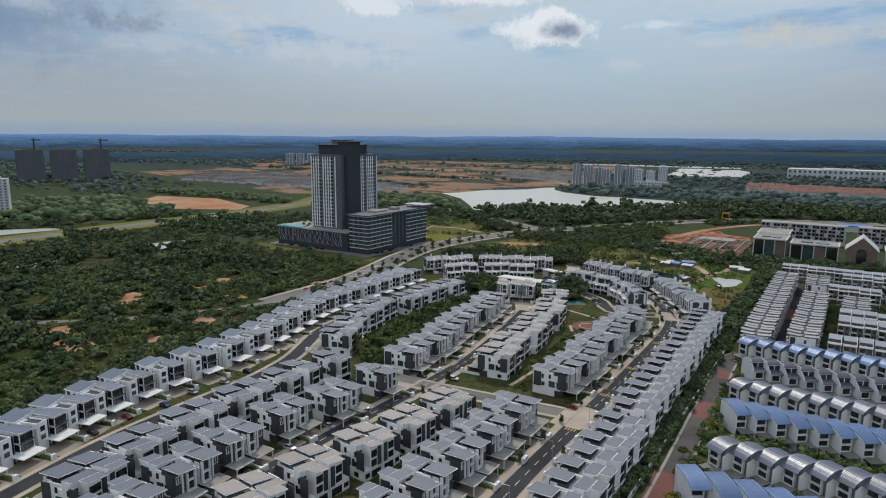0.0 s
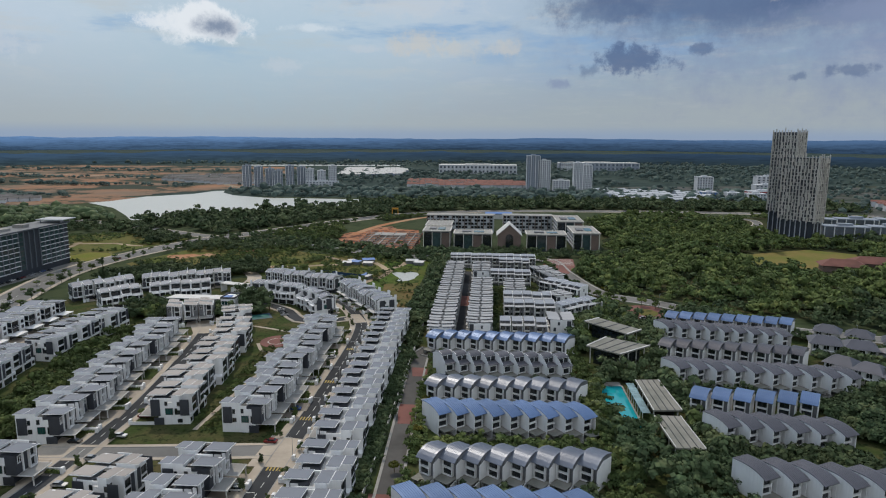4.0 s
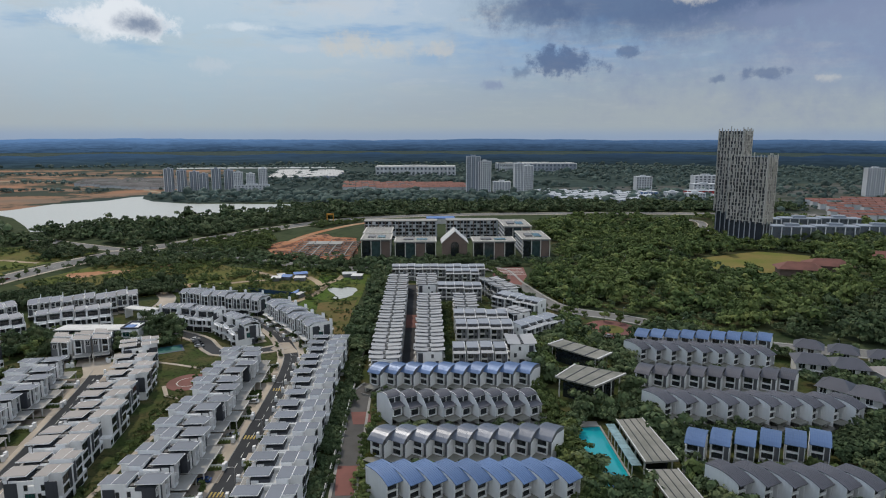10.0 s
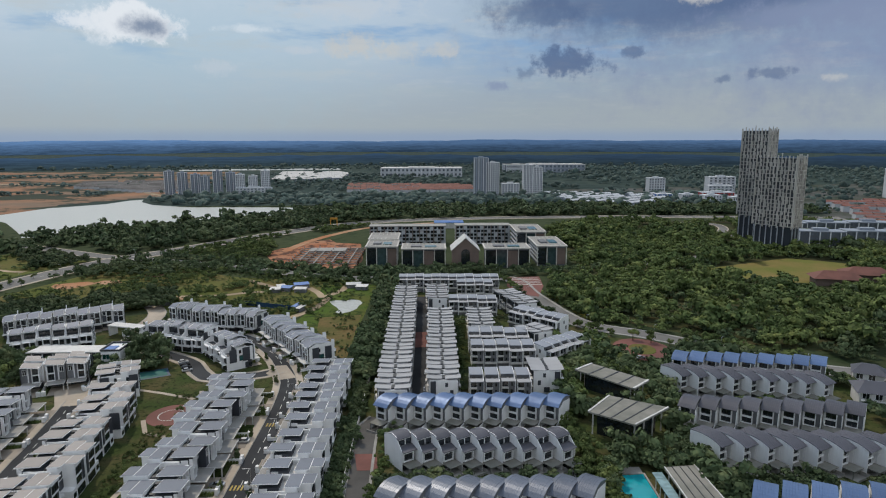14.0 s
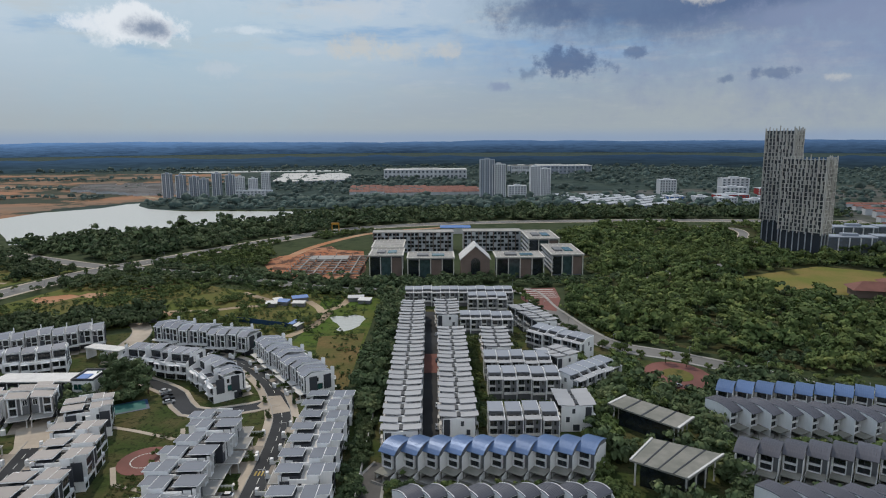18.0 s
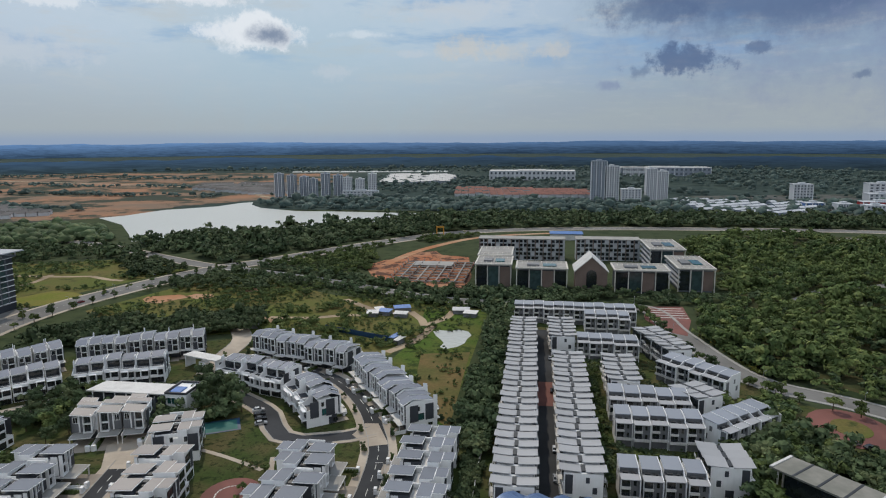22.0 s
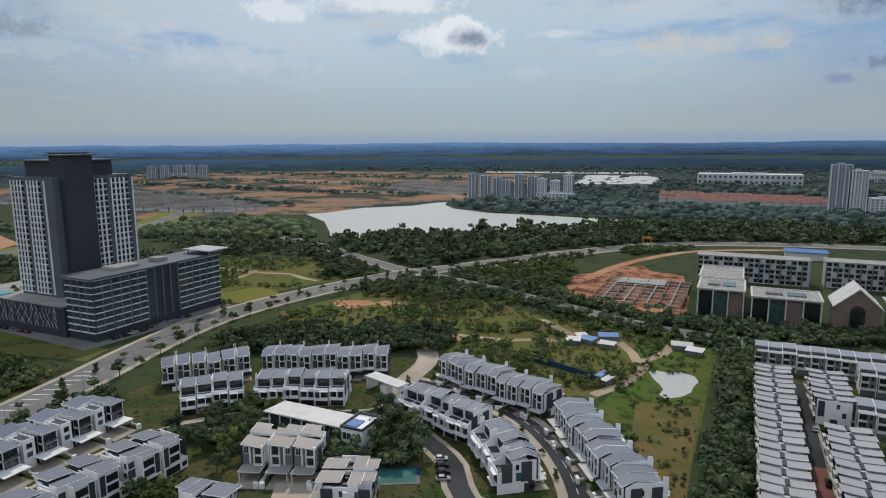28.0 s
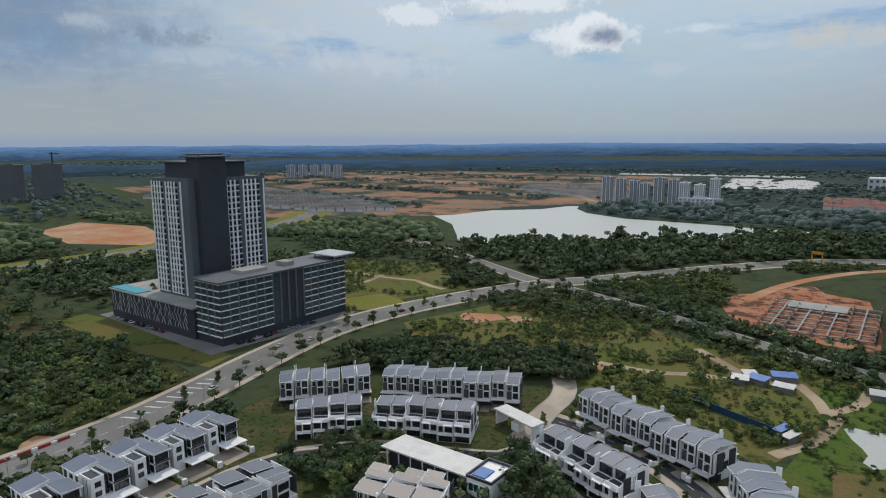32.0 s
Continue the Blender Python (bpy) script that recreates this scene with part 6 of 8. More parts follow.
pts = [(-3.2, 4)] + [(-3.2 * math.cos(t * math.pi / 10), 12 + 3.2 * math.sin(t * math.pi / 10)) for t in range(11)] + [(3.2, 4)]
b.add([(x, -0.45, z) for x, z in pts] + [(x, -0.15, z) for x, z in pts], [tuple(range(13)), tuple(reversed(range(13, 26)))] + [(i, i + 1, 14 + i, 13 + i) for i in range(12)])
part("arched_window", b, GLASS, gh), boxes("porch", [(-3.6, 3.6, -3, -0.2, 3, 3.4), (-3.4, -3, -2.8, -2.4, 0, 3), (3, 3.4, -2.8, -2.4, 0, 3)], OFFWHITE, gh)


PALEH = mat("hostel_paint", (0.50, 0.51, 0.53), 0.7, 0, 0.1, 1.0, 0.1, 0.05)


def hostel(x0, x1, y0, d, h, floors, label):
    r = thing("hostel", label, "hostel", "school buildings", at=Matrix.Translation(((x0 + x1) / 2, y0, 0)))
    w = (x1 - x0) / 2
    boxes("body", [(-w, w, 0, d, 0, h)], PALEH, r), boxes("roof", [(-w - 0.5, w + 0.5, -0.5, d + 0.5, h, h + 0.5)], CONC, r)
    fh = h / floors
    for j in range(floors):
        boxes("floor_band", [(-w, w, -0.5, -0.02, j * fh + 0.1, j * fh + 0.6)], TOWERW, r)
    cells = [(-w + 1 + i * 3.2, 0, j * fh + 0.8) for i in range(int(2 * w / 3.2)) for j in range(floors) if (i * 3 + j) % 5]
    on_wall(r, "window", lambda b: b.box(0, 2.3, -0.15, 0.04, 0.0, fh - 1.2), GLASS, cells[:10], Matrix.Identity(4))
    m = MB()
    for a, o, u in cells[10:]:
        m.box(a, a + 2.3, -0.15, 0.04, u, u + fh - 1.2)
    tagged(part("window_grid", m, GLASS, r), kind="stuff")
    on_wall(r, "pier", lambda b: b.box(-0.35, 0.35, -0.7, -0.02, 0, h), BRICK, [(-w + 0.6 + i * 6.4, 0, 0) for i in range(int(2 * w / 6.4) + 1)], Matrix.Identity(4))


hostel(-51, 18, 541, 15, 17, 5, "long grey hostel with window grid and brown piers")
hostel(27, 77, 545, 15, 17, 5, "long grey hostel with window grid and brown piers")
boxes("site_shed", [(9, 39, 650, 668, 0, 6)], OFFWHITE, None)
tagged(bpy.data.objects["site_shed"], "low shed with flat blue roof beyond the school", "shed")
boxes("roof", [(8, 40, 649, 669, 6, 6.5)], BLUE, bpy.data.objects["site_shed"])

# unfinished red building frame on the muddy site
fr = thing("concrete_frame", "unfinished ground-floor frame of grey concrete beams on red mud", "building site", at=Matrix.Translation((-78, 470, 0)))
for i in range(9):
    boxes("beam", [(-28 + i * 6.6, -27.2 + i * 6.6, -22, 48, 1.0, 1.7)], CONC if i % 2 else MUD, fr)
for j in range(8):
    boxes("cross_beam", [(-28, 25.6, -22 + j * 10, -21.2 + j * 10, 0.8, 1.5)], CONC, fr)
on_wall(fr, "stub_column", lambda b: b.box(-0.35, 0.35, -0.35, 0.35, 0, 3.2), CONC, [(-27.6 + i * 13.2, -21.6 + j * 10, 0) for i in range(5) for j in range(8)], Matrix.Identity(4))
boxes("slab", [(-20, 10, 30, 47, 1.7, 2.0)], CONC, fr)

# clubhouse, gate, pavilions, pool
ch = thing("clubhouse", "long clubhouse with pale mono roof and white corner block", "clubhouse", at=Matrix.Translation((-148, 228, 0)))
boxes("body", [(-15, 13, -4, 3.5, 0, 6.2)], CHAR, ch)
b = MB()
b.slope(-17, 14, -5.5, 6, 7.4, 6.6, 0.45)
part("roof", b, OFFWHITE, ch, "pale flat roof sheet")
boxes("corner_block", [(14.2, 22, -6, 5, 0, 8.2)], WHITE, ch), boxes("parapet", [(14, 22.2, -6.2, -5.8, 8.2, 9), (14, 22.2, 4.8, 5.2, 8.2, 9), (14, 14.4, -5.8, 4.8, 8.2, 9), (21.8, 22.2, -5.8, 4.8, 8.2, 9)], CHAR, ch), boxes("skylight", [(15, 19, -4.5, 0.5, 8.2, 8.6)], BLUE, ch, "bright blue skylight")
for i in range(7):
    boxes("column", [(-15 + i * 4.4, -14.7 + i * 4.4, -5.2, -4.9, 0, 7.0)], WHITE, ch)
for x0, x1, z0 in ((14.8, 18, 1), (18.4, 21.6, 1), (14.8, 18, 4.6), (18.4, 21.6, 4.6)):
    win(ch, x0, x1, -6, z0, z0 + 2.4, glass=GLASS_G)
gc = thing("gate_canopy", "pale flat gate canopy on white piers over the entrance drive", "canopy", at=Matrix.Translation((-145, 270, 0)) @ Matrix.Rotation(radians(-18), 4, "Z"))
boxes("roof", [(-9.5, 9.5, -3, 3, 5.0, 5.5)], OFFWHITE, gc), boxes("guard_house", [(-2, 1.5, -1.6, 1.6, 0, 3)], WHITE, gc)
for x in (-9, 8.4):
    boxes("pier", [(x, x + 0.6, -2.6, 2.6, 0, 5)], WHITE, gc)


def open_roof(name, label, pts, z, th=0.5, strips=4, posts=True, glass=True):
    """A pavilion: a flat roof on the four corners given, with dark joints, posts and glass walls."""
    cx, cy = sum(p[0] for p in pts) / 4, sum(p[1] for p in pts) / 4
    r = thing(name, label, "pavilion", at=Matrix.Translation((cx, cy, 0)))
    P = [(x - cx, y - cy) for x, y in pts]
    b = MB()
    b.prism(P, z - th, z)
    part("roof", b, MOSSROOF, r, "weathered greenish flat roof")

    def at(u, v, k=1.0):
        a = [P[0][i] + (P[1][i] - P[0][i]) * u for i in (0, 1)]
        c = [P[3][i] + (P[2][i] - P[3][i]) * u for i in (0, 1)]
        return tuple(k * (a[i] + (c[i] - a[i]) * v) for i in (0, 1))
    for i in range(1, strips):
        v = i / strips
        b = MB()
        b.prism([at(0, v - 0.012), at(1, v - 0.012), at(1, v + 0.012), at(0, v + 0.012)], z, z + 0.12)
        part("roof_joint", b, DARKM, r)
    for e in ((0, 0.0), (0, 0.97)):
        b = MB()
        b.prism([at(0, e[1]), at(1, e[1]), at(1, e[1] + 0.03), at(0, e[1] + 0.03)], z, z + 0.25)
        part("rim", b, OFFWHITE, r)
    if posts:
        for u in (0.08, 0.36, 0.64, 0.92):
            for v in (0.08, 0.92):
                x, y = at(u, v)
                boxes("post", [(x - 0.2, x + 0.2, y - 0.2, y + 0.2, 0, z - th)], OFFWHITE, r)
    if glass:
        b = MB()
        b.prism([at(0.14, 0.14), at(0.86, 0.14), at(0.86, 0.86), at(0.14, 0.86)], 0, z - th)
        part("glazed_room", b, GLASS, r)
    return r


open_roof("pavilion", "square pavilion with weathered flat roof and glazed room", [(55, 158), (65.4, 171), (82.6, 160.3), (67.5, 147.5)], 8)
open_roof("pavilion", "long low clubhouse with weathered flat roof", [(60, 199), (68, 206), (85, 187), (77, 179)], 7)
open_roof("poolside_pavilion", "poolside pavilion with green-stained flat roof", [(69, 99), (69, 127), (78, 128), (79, 100)], 5)
open_roof("poolside_pavilion", "poolside pavilion with green-stained flat roof", [(69, 72), (68, 95), (77, 95), (78, 72)], 5)
pl = thing("swimming_pool", "long turquoise swimming pool beside a lawn strip", "pool", at=Matrix.Translation((60, 113, 0)))
b = MB()
b.prism([(-4, 18), (5, 19), (5, -17), (-4, -20)], 0.0, 0.22)
part("water", b, POOL, pl)
boxes("pool_edge", [(-4.8, -4.05, -20.5, 19.5, 0, 0.35), (5.05, 5.6, -18, 19.5, 0, 0.35), (-4.05, 5.05, 19.1, 23, 0, 0.33)], CONC, pl), boxes("lawn_strip", [(5.6, 7.6, -16, 19, 0, 0.3)], LAWN, pl)
gcn = thing("glass_canopy", "pale green glass canopy along the poolside pavilion", "canopy", at=Matrix.Translation((67, 113, 0)))
for i in range(8):
    boxes("pane", [(-1.5, 1.4, -13.4 + i * 3.4, -10.1 + i * 3.4, 3.6, 3.7)], GLASS_C, gcn), boxes("post", [(-1.4, -1.2, -13.4 + i * 3.4, -13.2 + i * 3.4, 0, 3.6)], OFFWHITE, gcn)
bh = thing("pool_shade", "small blue-roofed shade beside the pool", "shade", at=Matrix.Translation((59.5, 89, 0)))
boxes("roof", [(-2.6, 2.6, -2, 2, 2.6, 2.9)], BLUE, bh)
for x in (-2.2, 2.0):
    for y in (-1.6, 1.4):
        boxes("post", [(x, x + 0.2, y, y + 0.2, 0, 2.6)], WHITE, bh)

# villas with low grey roofs
def villa(x, y, ang, w, d, label):
    r = thing("villa", label, "villa", "eastern villas", at=Matrix.Translation((x, y, 0)) @ Matrix.Rotation(radians(ang), 4, "Z"))
    boxes("wall", [(-w / 2, w / 2, -d / 2, d / 2, 0, 5.8)], OFFWHITE, r)
    b = MB()
    b.add([(-w / 2 - 1, -d / 2 - 1, 5.8), (w / 2 + 1, -d / 2 - 1, 5.8), (w / 2 + 1, d / 2 + 1, 5.8), (-w / 2 - 1, d / 2 + 1, 5.8), (-w / 2 + 2.5, -0.3, 8.6), (w / 2 - 2.5, -0.3, 8.6), (w / 2 - 2.5, 0.3, 8.6), (-w / 2 + 2.5, 0.3, 8.6)], [(3, 2, 1, 0), (4, 5, 6, 7), (0, 1, 5, 4), (1, 2, 6, 5), (2, 3, 7, 6), (3, 0, 4, 7)])
    part("roof", b, ROOF_G, r)
    for i in range(int(w / 4)):
        win(r, -w / 2 + 0.8 + i * 4, -w / 2 + 3.2 + i * 4, -d / 2, 3.4, 5.6), win(r, -w / 2 + 0.8 + i * 4, -w / 2 + 3.2 + i * 4, -d / 2, 0.4, 2.6, frame_mat=DARKM)
    boxes("balcony", [(-w / 2 + 0.5, w / 2 - 0.5, -d / 2 - 1.2, -d / 2 - 0.16, 2.9, 3.2)], WHITE, r)


for x, y, a, w, d in ((158, 152, -46, 10, 10), (165, 144, -46, 10, 10), (172, 135, -46, 10, 10), (165, 180, -20, 12, 11), (177, 174, -20, 12, 11), (190, 164, 0, 14, 13), (206, 163, 0, 14, 13), (175, 198, -32, 10, 9), (186, 191, -32, 10, 9), (198, 183, -32, 10, 9), (212, 128, -30, 14, 12), (224, 118, -30, 14, 12)):
    villa(x, y, a, w, d, "two-storey villa with low grey hipped roof among trees")

# ---- far buildings ----
RAWC = mat("raw_concrete", (0.12, 0.125, 0.14), 0.85, 0, 0.15, 0.3, 0.15, 0.02)


def far_block(name, label, cat, x, y, w, d, h, ang, material, floors, bays, group="", roof=None):
    r = thing(name, label, cat, group, at=Matrix.Translation((x, y, 0)) @ Matrix.Rotation(radians(ang), 4, "Z"))
    boxes("body", [(-w / 2, w / 2, 0, d, 0, h)], material, r), boxes("roof", [(-w / 2 - 0.4, w / 2 + 0.4, -0.4, d + 0.4, h, h + 0.8), (-w / 6, w / 6, d * 0.3, d * 0.7, h + 0.8, h + 3)], roof or material, r)
    fh, bw = h / floors, w / bays
    m = MB()
    for i in range(bays):
        for j in range(floors):
            m.box(-w / 2 + (i + 0.28) * bw, -w / 2 + (i + 0.72) * bw, -0.25, 0.05, (j + 0.3) * fh, (j + 0.78) * fh)
    tagged(part("window_grid", m, GLASS_F, r), kind="stuff")
    m = MB()
    for i in range(0, bays + 1, 2):
        m.box(-w / 2 + i * bw - 0.4, -w / 2 + i * bw + 0.4, -0.9, -0.02, 0, h)
    tagged(part("pier_grid", m, material if material is RAWC else TOWERP, r), kind="stuff")
    return r


FLAT = mat("grey_blue_flats", (0.27, 0.305, 0.36), 0.7, 0, 0.1, 0.3, 0.1, 0.02)
EST = mat("far_housing_roof", (0.13, 0.125, 0.125), 0.8, 0, 0.3, 0.1, 0.3, 0.02, coord="World")
PALE = mat("pale_flats", (0.52, 0.54, 0.57), 0.7, 0, 0.1, 0.3, 0.1, 0.02)
for i in range(9):
    far_block("flats", "grey slab of flats beyond the lake", "flats", -449 + i * 20.5, 1092 + 6 * (i % 3), 15, 14, 40 - 3 * (i % 4), 14, FLAT if i < 6 else PALE, 12, 5, "flats beyond the lake")
far_block("flats", "low pale podium beside far flats", "flats", -300, 1080, 60, 12, 12, 8, PALE, 3, 10)
for x, w, h in ((92, 24, 62), (112, 22, 54), (173, 16, 50), (190, 16, 46), (143, 30, 18)):
    far_block("apartment_tower", "pale apartment tower in the middle distance", "tower", x, 1075, w, 18, h, 0, PALE if x > 100 else FLAT, max(4, int(h / 3.2)), 6, "far apartment towers")
for x, y, w, h, m in ((401, 1085, 28, 26, PALE), (480, 1010, 40, 18, PALE), (455, 960, 50, 11, REDS), (500, 1050, 45, 30, PALE), (560, 1040, 50, 14, REDS), (420, 900, 26, 12, PALE), (452, 880, 24, 11, PALE), (486, 900, 30, 13, PALE), (400, 940, 20, 10, PALE), (370, 960, 24, 9, BLUE)):
    far_block("shop_block", "far shop block with pale walls", "building", x, y, w, 18, h, 0, m, max(2, int(h / 4)), 6, "far shop blocks", PALE)
for i in range(3):
    far_block("flats", "tall pale flats beside the far road", "flats", 748 + i * 34, 975, 28, 14, 46, -10, PALE, 14, 8, "eastern flats")
for i in range(7):
    far_block("shop_row", "dark row of shops with white roof edges behind trees", "shops", 352 + (i % 4) * 42, 520 + (i // 4) * 60, 38, 16, 13, -12, TOWERG, 3, 9, "shop rows", FLAT)
for x, y, w, m in ((-18, 1600, 205, PALE), (330, 1800, 230, FLAT), (250, 1790, 60, PALE)):
    r_ = far_block("factory", "long low factory with white roof", "factory", x, y, w, 60, 22, 0, m, 2, 20, "factories", OFFWHITE)
for i, (x, y) in enumerate(((-1340, 497), (-1314, 548), (-1287, 600))):
    e = far_block("unfinished_tower", "unfinished concrete block of flats under cranes", "tower", x, y, 46, 24, 62, 66, RAWC, 18, 10, "unfinished towers")
    if i != 1:
        c = thing("tower_crane", "tower crane over unfinished flats", "crane", "cranes", at=Matrix.Translation((x, y + 10, 0)))
        boxes("mast", [(-1, 1, -1, 1, 0, 84)], DARKM, c), boxes("jib", [(-8, 26, -0.8, 0.8, 80, 82)], DARKM, c)
far_block("flats", "white block of flats west of the scrubland", "flats", -812, 215, 20, 16, 42, 60, PALE, 13, 4)
for i in range(5):
    far_block("flats", "row of far grey flats", "flats", -1480 + i * 22, 1320 + i * 24, 26, 16, 34, 48, FLAT, 10, 5, "far western flats")
for x, y in ((272, 372), (300, 384), (362, 414), (392, 420)):
    r = thing("red_roofed_hall", "low school building with red tiled hipped roof", "building", "red-roofed halls", at=Matrix.Translation((x, y, 0)) @ Matrix.Rotation(radians(-15), 4, "Z"))
    boxes("wall", [(-14, 14, -7, 7, 0, 5)], BRICK, r)
    b = MB()
    b.add([(-16, -9, 4.9), (16, -9, 4.9), (16, 9, 4.9), (-16, 9, 4.9), (-8, 0, 9.2), (8, 0, 9.2)], [(3, 2, 1, 0), (0, 1, 5, 4), (1, 2, 5), (2, 3, 4, 5), (3, 0, 4)])
    part("roof", b, TILE_RED, r)
far_block("pink_house", "pink gabled building among trees", "building", 372, 402, 12, 10, 9, -15, mat("pink_paint", (0.5, 0.2, 0.28), 0.7), 2, 4)


def estate(label, poly, nx, ny, ang, w, d, h, roof_mat, wall_mat, seed):
    """Far rows of small houses, too small to tell apart, as two joined meshes."""
    rr = np.random.RandomState(seed)
    P = np.array(poly)
    cx, cy = P.mean(0)
    a, wl, rf = radians(ang), MB(), MB()
    for i in range(nx):
        for j in range(ny):
            u, v = (i - nx / 2) * w * 1.12, (j - ny / 2) * d * 2.7 + rr.uniform(-1, 1)
            x, y = cx + u * math.cos(a) - v * math.sin(a), cy + u * math.sin(a) + v * math.cos(a)
            if not inside(np.array([x]), np.array([y]), poly)[0] or rr.rand() < 0.08:
                continue
            m = Matrix.Translation((x, y, 0)) @ Matrix.Rotation(a, 4, "Z")
            wl.box(-w / 2, w / 2, -d / 2, d / 2, 0, h, m)
            k = [(-w / 2 - 0.3, -d / 2 - 0.6, h - 0.2), (w / 2 + 0.3, -d / 2 - 0.6, h - 0.2), (w / 2 + 0.3, d / 2 + 0.6, h - 0.2), (-w / 2 - 0.3, d / 2 + 0.6, h - 0.2), (-w / 2 - 0.3, 0, h + 1.8), (w / 2 + 0.3, 0, h + 1.8)]
            rf.add([tuple(m @ Vector(q)) for q in k], [(3, 2, 1, 0), (0, 1, 5, 4), (2, 3, 4, 5), (1, 2, 5), (3, 0, 4)])
    tagged(part("far_houses", wl, wall_mat), label, "houses", kind="stuff"), tagged(part("far_roofs", rf, roof_mat), label, "roofs", kind="stuff")


def inside(x, y, poly):
    r = np.zeros(len(x), bool)
    for (x0, y0), (x1, y1) in zip(poly, poly[1:] + poly[:1]):
        r ^= ((y0 > y) != (y1 > y)) & (x < (x1 - x0) * (y - y0) / (y1 - y0 + 1e-12) + x0)
    return r


estate("far estate of red-roofed houses", [(-150, 1120), (80, 1110), (90, 1250), (-165, 1300)], 24, 12, 6, 11, 9, 5.5, TILE_RED, PALE, 1)
estate("terraces with pale roofs near the shops", [(194, 1069), (383, 1009), (330, 850), (214, 877)], 20, 14, 35, 12, 9, 6, PALE, FLAT, 2)
estate("far terraces with white roofs", [(-348, 1403), (-200, 1447), (-220, 1740), (-400, 1760)], 16, 16, 25, 13, 9, 7, OFFWHITE, FLAT, 3)
estate("far grey housing before the orange land", [(-1150, 700), (-700, 720), (-640, 800), (-950, 960), (-1300, 900)], 44, 22, 30, 12, 7, 5, EST, PALE, 4)
estate("far low housing by the orange land", [(-700, 1250), (-480, 1100), (-440, 1230), (-560, 1400), (-760, 1420)], 22, 16, 20, 12, 7, 5, EST, PALE, 5)
estate("far shops and halls with red roofs", [(460, 620), (700, 700), (800, 900), (560, 860)], 22, 12, -14, 18, 12, 8, TILE_RED, PALE, 6)

# two far rims of wooded plain and hills, bluer and paler with distance and towards the sun
def ridge(radius, top, rough, tones, seed, label):
    rim, count = MB(), 720
    for i in range(count):
        t = 2 * math.pi * i / count
        c, s_ = math.cos(t), math.sin(t)
        hgt = top + rough * noise.noise(Vector((c * 5, s_ * 5, seed))) + rough * 0.6 * noise.noise(Vector((c * 19, s_ * 19, seed))) + rough * 0.3 * noise.noise(Vector((c * 90, s_ * 90, seed)))
        rim.v += [(radius * c, radius * s_, -2.0), (radius * c, radius * s_, hgt * 0.6), ((radius + 40) * c, (radius + 40) * s_, hgt)]
    for i in range(count):
        j = (i + 1) % count
        rim.f += [(3 * i, 3 * j, 3 * j + 1, 3 * i + 1), (3 * i + 1, 3 * j + 1, 3 * j + 2, 3 * i + 2)]
    m = bpy.data.materials.new("hazy_ridge")
    m.use_nodes = True
    hn = m.node_tree
    hb = hn.nodes["Principled BSDF"]
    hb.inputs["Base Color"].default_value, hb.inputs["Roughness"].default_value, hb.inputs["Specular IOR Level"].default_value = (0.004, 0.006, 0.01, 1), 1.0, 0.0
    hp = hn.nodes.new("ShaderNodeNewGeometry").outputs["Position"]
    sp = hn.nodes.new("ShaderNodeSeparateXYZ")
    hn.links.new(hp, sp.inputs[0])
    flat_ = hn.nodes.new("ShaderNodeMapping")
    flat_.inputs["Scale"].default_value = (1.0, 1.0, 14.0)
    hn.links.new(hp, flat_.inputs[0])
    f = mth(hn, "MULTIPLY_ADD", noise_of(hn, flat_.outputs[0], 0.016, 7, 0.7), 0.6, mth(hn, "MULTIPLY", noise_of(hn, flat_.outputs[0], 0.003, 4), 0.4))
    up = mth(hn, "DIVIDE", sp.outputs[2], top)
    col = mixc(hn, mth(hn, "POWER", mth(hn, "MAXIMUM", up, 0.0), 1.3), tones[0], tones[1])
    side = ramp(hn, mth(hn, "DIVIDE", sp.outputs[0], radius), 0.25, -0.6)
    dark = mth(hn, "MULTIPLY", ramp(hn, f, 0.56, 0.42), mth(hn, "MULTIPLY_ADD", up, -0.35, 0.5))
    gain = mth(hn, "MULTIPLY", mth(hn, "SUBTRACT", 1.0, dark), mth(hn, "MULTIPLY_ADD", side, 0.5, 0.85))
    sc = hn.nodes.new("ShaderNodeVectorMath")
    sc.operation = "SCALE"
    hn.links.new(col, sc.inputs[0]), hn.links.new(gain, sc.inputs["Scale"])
    # the rims glow: distance haze and its sun-side brightness are painted as emission
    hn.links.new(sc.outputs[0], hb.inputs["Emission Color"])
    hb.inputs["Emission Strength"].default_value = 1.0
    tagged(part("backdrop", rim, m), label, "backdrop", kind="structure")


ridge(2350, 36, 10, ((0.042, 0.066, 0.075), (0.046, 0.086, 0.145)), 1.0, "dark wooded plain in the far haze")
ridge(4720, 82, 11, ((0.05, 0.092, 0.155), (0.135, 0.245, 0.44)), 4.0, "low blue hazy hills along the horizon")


# ---- trees ----
npr = np.random.RandomState(11)


def ball(r, rough, seed, squash=0.8, n=1):
    """A lumpy closed ball for the inside of a crown: places and triangles."""
    bm = bmesh.new()
    bmesh.ops.create_icosphere(bm, subdivisions=n, radius=1.0)
    vs = []
    for v in bm.verts:
        k = 1 + rough * noise.noise(v.co * 2.1 + Vector((seed, seed * 0.7, 0)))
        vs.append((v.co.x * r * k, v.co.y * r * k, v.co.z * r * k * squash))
    fs = [[v.index for v in f.verts] for f in bm.faces]
    bm.free()
    return np.array(vs), np.array(fs)


